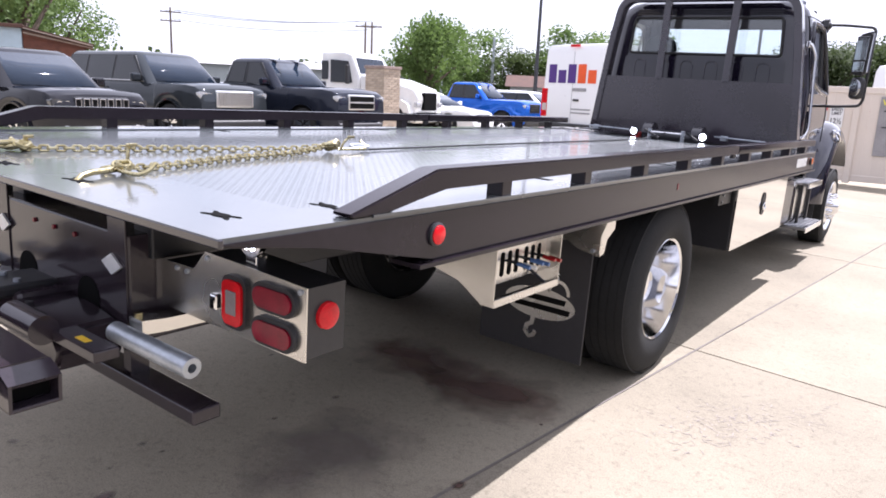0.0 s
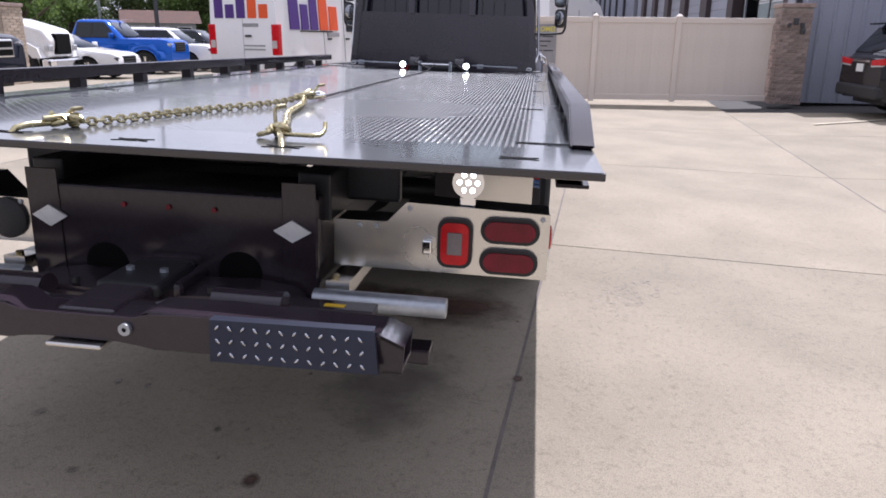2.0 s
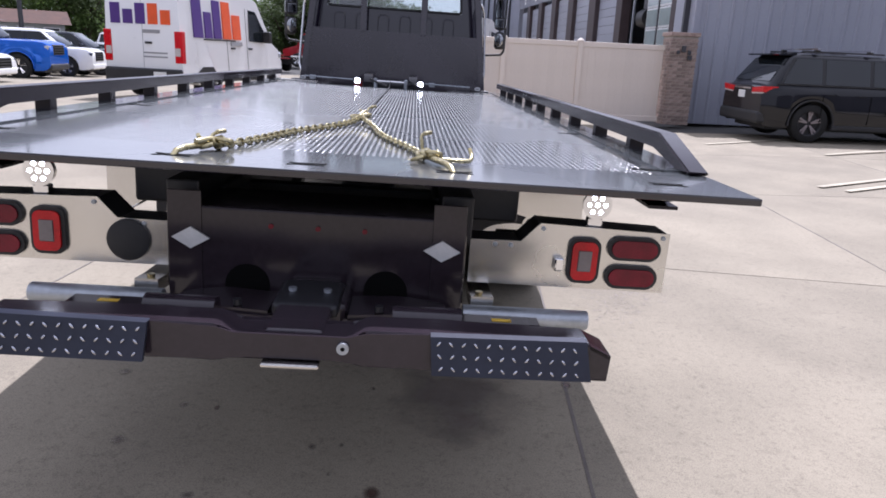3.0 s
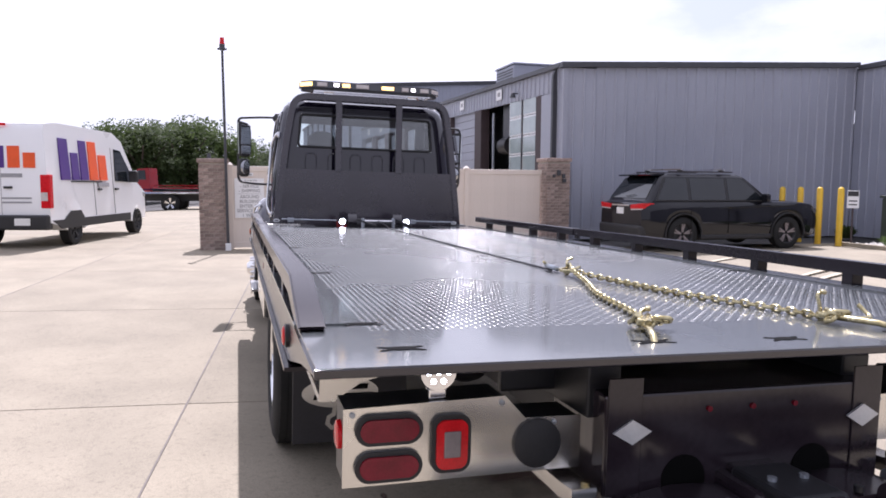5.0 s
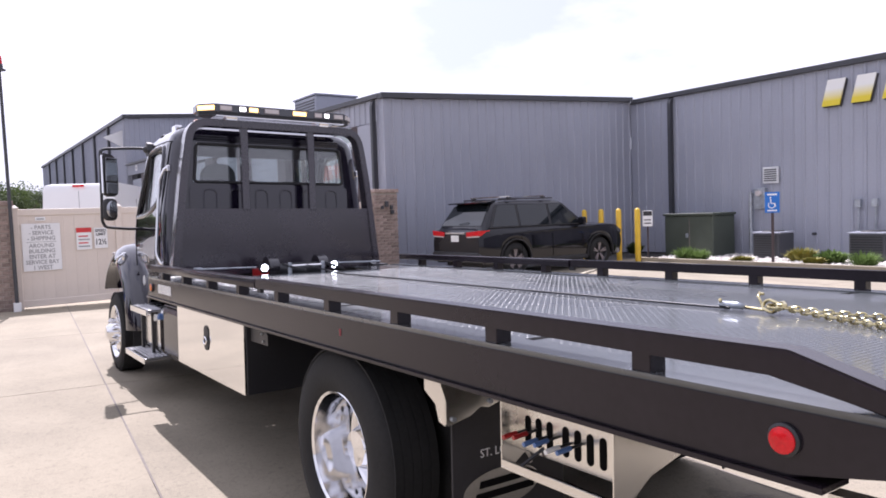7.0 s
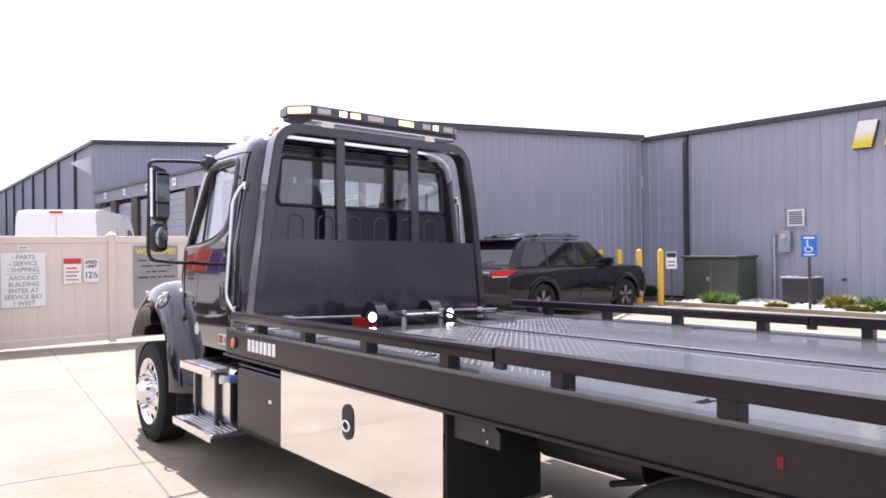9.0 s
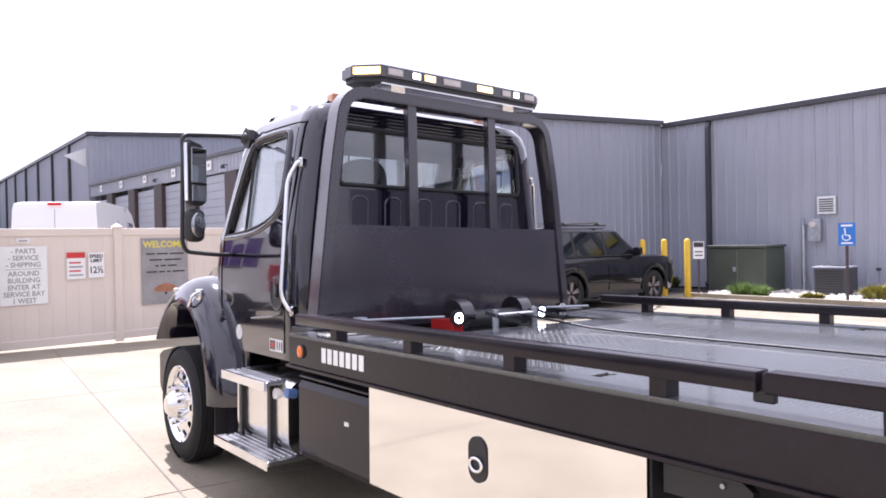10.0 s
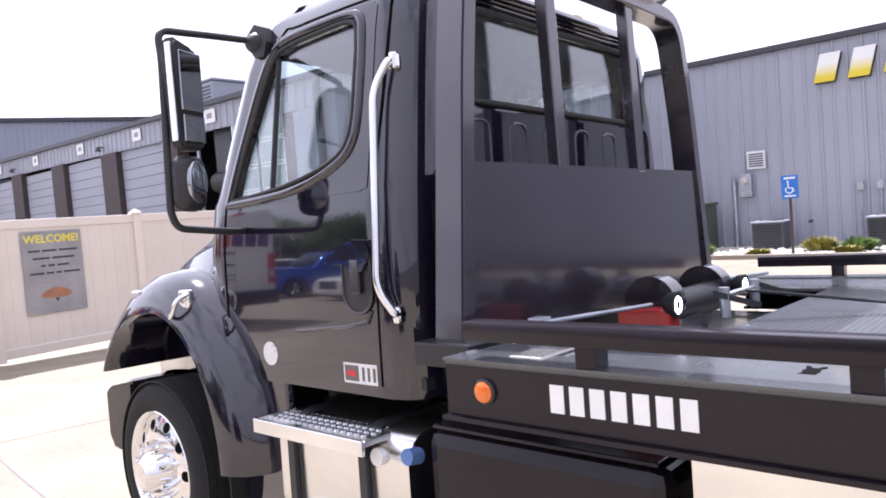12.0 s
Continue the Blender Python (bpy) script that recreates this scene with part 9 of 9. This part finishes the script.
def utility_pole(b, d, h, arms=1, name="utility_pole", label="weathered wooden utility pole with cross arms", material=None, lamp=False):
    x, y = at_bearing(b, d, (2.4, -0.8))
    p = thing(name, label, "pole", "poles beyond the car park", m=pose(x, y, lift(x) - 0.8, 0, 0, -b))
    part("pole", rod(B(), (0, 0, 0), (0, 0, h), 0.16, 0.10, seg=10), material or WOODPOLE, p, smooth=50)
    for k in range(arms):
        part("cross_arm", box(B(), (-1.1, -0.06, h - 0.55 - k * 0.95), (1.1, 0.06, h - 0.42 - k * 0.95)), WOODPOLE, p)
        for xx in (-0.95, -0.45, 0.45, 0.95):
            part("insulator", rod(B(), (xx, 0, h - 0.42 - k * 0.95), (xx, 0, h - 0.24 - k * 0.95), 0.05, 0.03, seg=8), GALV, p)
    if lamp:
        part("transformer_can", rod(B(), (0.28, 0, h - 2.4), (0.28, 0, h - 1.5), 0.2, seg=12), GALV, p, smooth=40)
    return p


utility_pole(-57.8, 88, 8.4, 2)
utility_pole(-43.6, 80, 8.0, 1)
utility_pole(-43.1, 82, 8.2, 1)
utility_pole(-37.6, 60, 5.8, 0, "utility_pole", "grey pole with a transformer can", GALV, True)
utility_pole(-33.6, 62, 6.2, 0, "utility_pole", "slim grey pole by the trees", GALV)
utility_pole(-30.2, 52, 9.5, 0, "light_pole", "tall dark light pole in the car park", SIDINGDARK)


def wires():
    w = thing("overhead_wires", "thin overhead wires between the utility poles", "wires")
    a, b = at_bearing(-57.8, 88, (2.4, -0.8)), at_bearing(-43.6, 80, (2.4, -0.8))
    for k, (dz, dx) in enumerate(((7.3, -0.9), (7.3, 0.9), (6.4, 0.4))):
        bm = B()
        pts = []
        for i in range(15):
            f = i / 14
            pts.append((a[0] + (b[0] - a[0]) * f + dx, a[1] + (b[1] - a[1]) * f, lift(a[0] + (b[0] - a[0]) * f) + dz - 1.2 * 4 * f * (1 - f) * 0.5))
        sweep(bm, pts, 0.025, 5)
        part("wire", bm, SIDINGDARK, w)


wires()


def house(name, label, x, y, w, d, h, ridge, rot, wall_m, roof_m):
    t = thing(name, label, "house", "far houses", m=pose(x, y, lift(x) - 0.8, 0, 0, rot))
    part("wall", box(B(), (-w / 2, -d / 2, 0), (w / 2, d / 2, h)), wall_m, t)
    bm = B()
    prism(bm, [(-d / 2 - 0.4, h), (d / 2 + 0.4, h), (0, ridge)], "x", -w / 2 - 0.4, w / 2 + 0.4)
    part("roof", bm, roof_m, t)
    for k in range(3):
        xx = -w / 3 + k * w / 3
        win = part("window", box(B(), (xx - 0.5, -d / 2 - 0.03, 1.0), (xx + 0.5, -d / 2 + 0.01, 2.1)), SIGNWHITE, t)
        part("pane", box(B(), (xx - 0.42, -d / 2 - 0.05, 1.08), (xx + 0.42, -d / 2 - 0.031, 2.02)), CARGLASS, win)


ROOFBROWN = mat("weathered_brown_roof", (0.085, 0.042, 0.030), 0.85, 0, 0.35, 2, 30, 0.3, 0.01)
WALLPALE = mat("pale_green_wall", (0.42, 0.45, 0.44), 0.7, 0, 0.1, 2, 30, 0.1, 0.004)
PLANKS = mat("weathered_red_planks", (0.13, 0.050, 0.032), 0.85, 0, 0.35, 3, 40, 0.3, 0.01)
FASCIA = mat("bleached_wooden_fascia", (0.36, 0.29, 0.24), 0.85, 0, 0.3, 3, 40, 0.2, 0.006)
BLUEWALL = mat("pale_blue_wall", (0.40, 0.49, 0.54), 0.7, 0, 0.12, 2, 30, 0.1, 0.004)


def roadside_building():
    """Pale blue block with a lean-to of red planks under a sloping, layered eave."""
    t = thing("roadside_building", "pale blue building with a weathered brown lean-to roof", "house", "far houses", m=pose(-32.67, 13.87, ground_z(-32.67, 13.87), 0, 0, 65.2))
    part("wall", box(B(), (-7, 0, 0), (0, 5, 3.20)), BLUEWALL, t)
    part("roof", box(B(), (-7.2, -0.25, 3.20), (0.10, 5.2, 3.36), 0.02), ROOFBROWN, t)
    bm = B()
    prism(bm, [(0.02, 0), (2.55, 0), (2.55, 2.55), (0.02, 3.10)], "y", 0.15, 4.5)
    part("lean_to", bm, PLANKS, t, "red plank lean-to wall")
    for y, dz, m in ((-0.20, 0.0, FASCIA), (-0.12, -0.12, ROOFBROWN), (-0.03, -0.20, FASCIA), (0.06, -0.30, PLANKS)):
        part("eave_board", bar(B(), (0.06, y, 3.22 + dz), (2.85, y, 2.62 + dz * 0.5), 0.05, 0.07), m, t)
    bm = B()
    prism(bm, [(0.08, 3.24), (0.08, 3.29), (2.9, 2.69), (2.9, 2.64)], "y", -0.24, 4.6)
    part("lean_to_roof", bm, ROOFBROWN, t)


roadside_building()
x, y = at_bearing(-29.8, 58, (2.4, -0.8))
house("small_house", "small house with a brown roof behind the car park", x, y, 4.6, 4, 2.3, 3.2, 30, WALLPALE, ROOFBROWN)
for b, d, w in ((-62, 72, 22), (-52, 70, 26), (-46, 76, 14)):
    x, y = at_bearing(b, d, (2.4, -0.8))
    house("long_shed", "long low pale building beyond the car park", x, y, w, 8, 2.5, 3.2, 60, WALLPALE, mat("pale_roof", (0.35, 0.34, 0.33), 0.7, 0, 0.15, 1, 20, 0.1))

# yellow safety rail far down the yard
for k in range(4):
    bx, by = at_bearing(-17.4 + 0.55 * k, 48)
    bollard(bx, by, 1.25).location.z = -0.3


def hairline(x, y, a, ln, w):
    bm = B()
    d, q = Vector((math.cos(a), math.sin(a), 0)) * ln, Vector((-math.sin(a), math.cos(a), 0)) * w
    bm.faces.new([bm.verts.new((p.x, p.y, ground_z(p.x, p.y) + 0.0022)) for p in (Vector((x, y, 0)) - d, Vector((x, y, 0)) + q, Vector((x, y, 0)) + d, Vector((x, y, 0)) - q)])
    HAIR.append(bm)


HAIR = []
build_slabs()
for k in range(34):
    rr = random.Random(k + 50)
    q = rr.uniform(0.012, 0.05)
    blot(rr.uniform(-1.1, 1.15), rr.uniform(-1.3, 2.0), q, q * rr.uniform(0.4, 1), rr.uniform(0, 3), WETOIL if k % 3 == 0 else DRYOIL)
for k in range(210):
    # net of short dark hairline marks by the wheel
    rr = random.Random(k + 150)
    _u = rr.gauss(0, 0.5)
    x, y, a = 1.64 + 0.23 * _u + rr.gauss(0, 0.10), 2.45 + 0.42 * _u + rr.gauss(0, 0.10), rr.choice((0.3, 1.2, 1.9, 2.8)) + rr.gauss(0, 0.6)
    hairline(x, y, a, rr.uniform(0.010, 0.032), rr.uniform(0.0014, 0.0028))
blot(0.62, 1.95, 0.78, 0.33, 0.05)
blot(0.15, 2.0, 0.8, 0.28, -0.1)
blot(0.5, 1.0, 0.5, 0.4, 0.4, DRYOIL)
for x0, y0, x1, y1 in ((6.0, 11.9, 10.6, 14.0), (5.7, 7.3, 9.2, 9.0), (7.6, 10.5, 10.6, 12.0), (5.9, 7.0, 9.4, 8.7)):
    bm = B()
    n, q = 12, Vector((y0 - y1, x1 - x0, 0)).normalized() * 0.05
    rows = []
    for k in range(n + 1):
        p = Vector((x0, y0, 0)).lerp(Vector((x1, y1, 0)), k / n)
        rows.append([bm.verts.new((v.x, v.y, ground_z(v.x, v.y) + 0.02)) for v in (p - q, p + q)])
    for a, b in zip(rows, rows[1:]):
        bm.faces.new((a[0], a[1], b[1], b[0]))
    tagged(part("painted_line", bm, FADEDPAINT), "faded pale painted parking line", "road marking", "painted lines", "structure")

bm = B()
for h in HAIR:
    me = bpy.data.meshes.new("hairline")
    h.to_mesh(me)
    bm.from_mesh(me)
    h.free()
tagged(part("hairline_cracks", bm, STAINSOFT), "net of faint dark hairline cracks in the concrete", "cracks", kind="stuff")
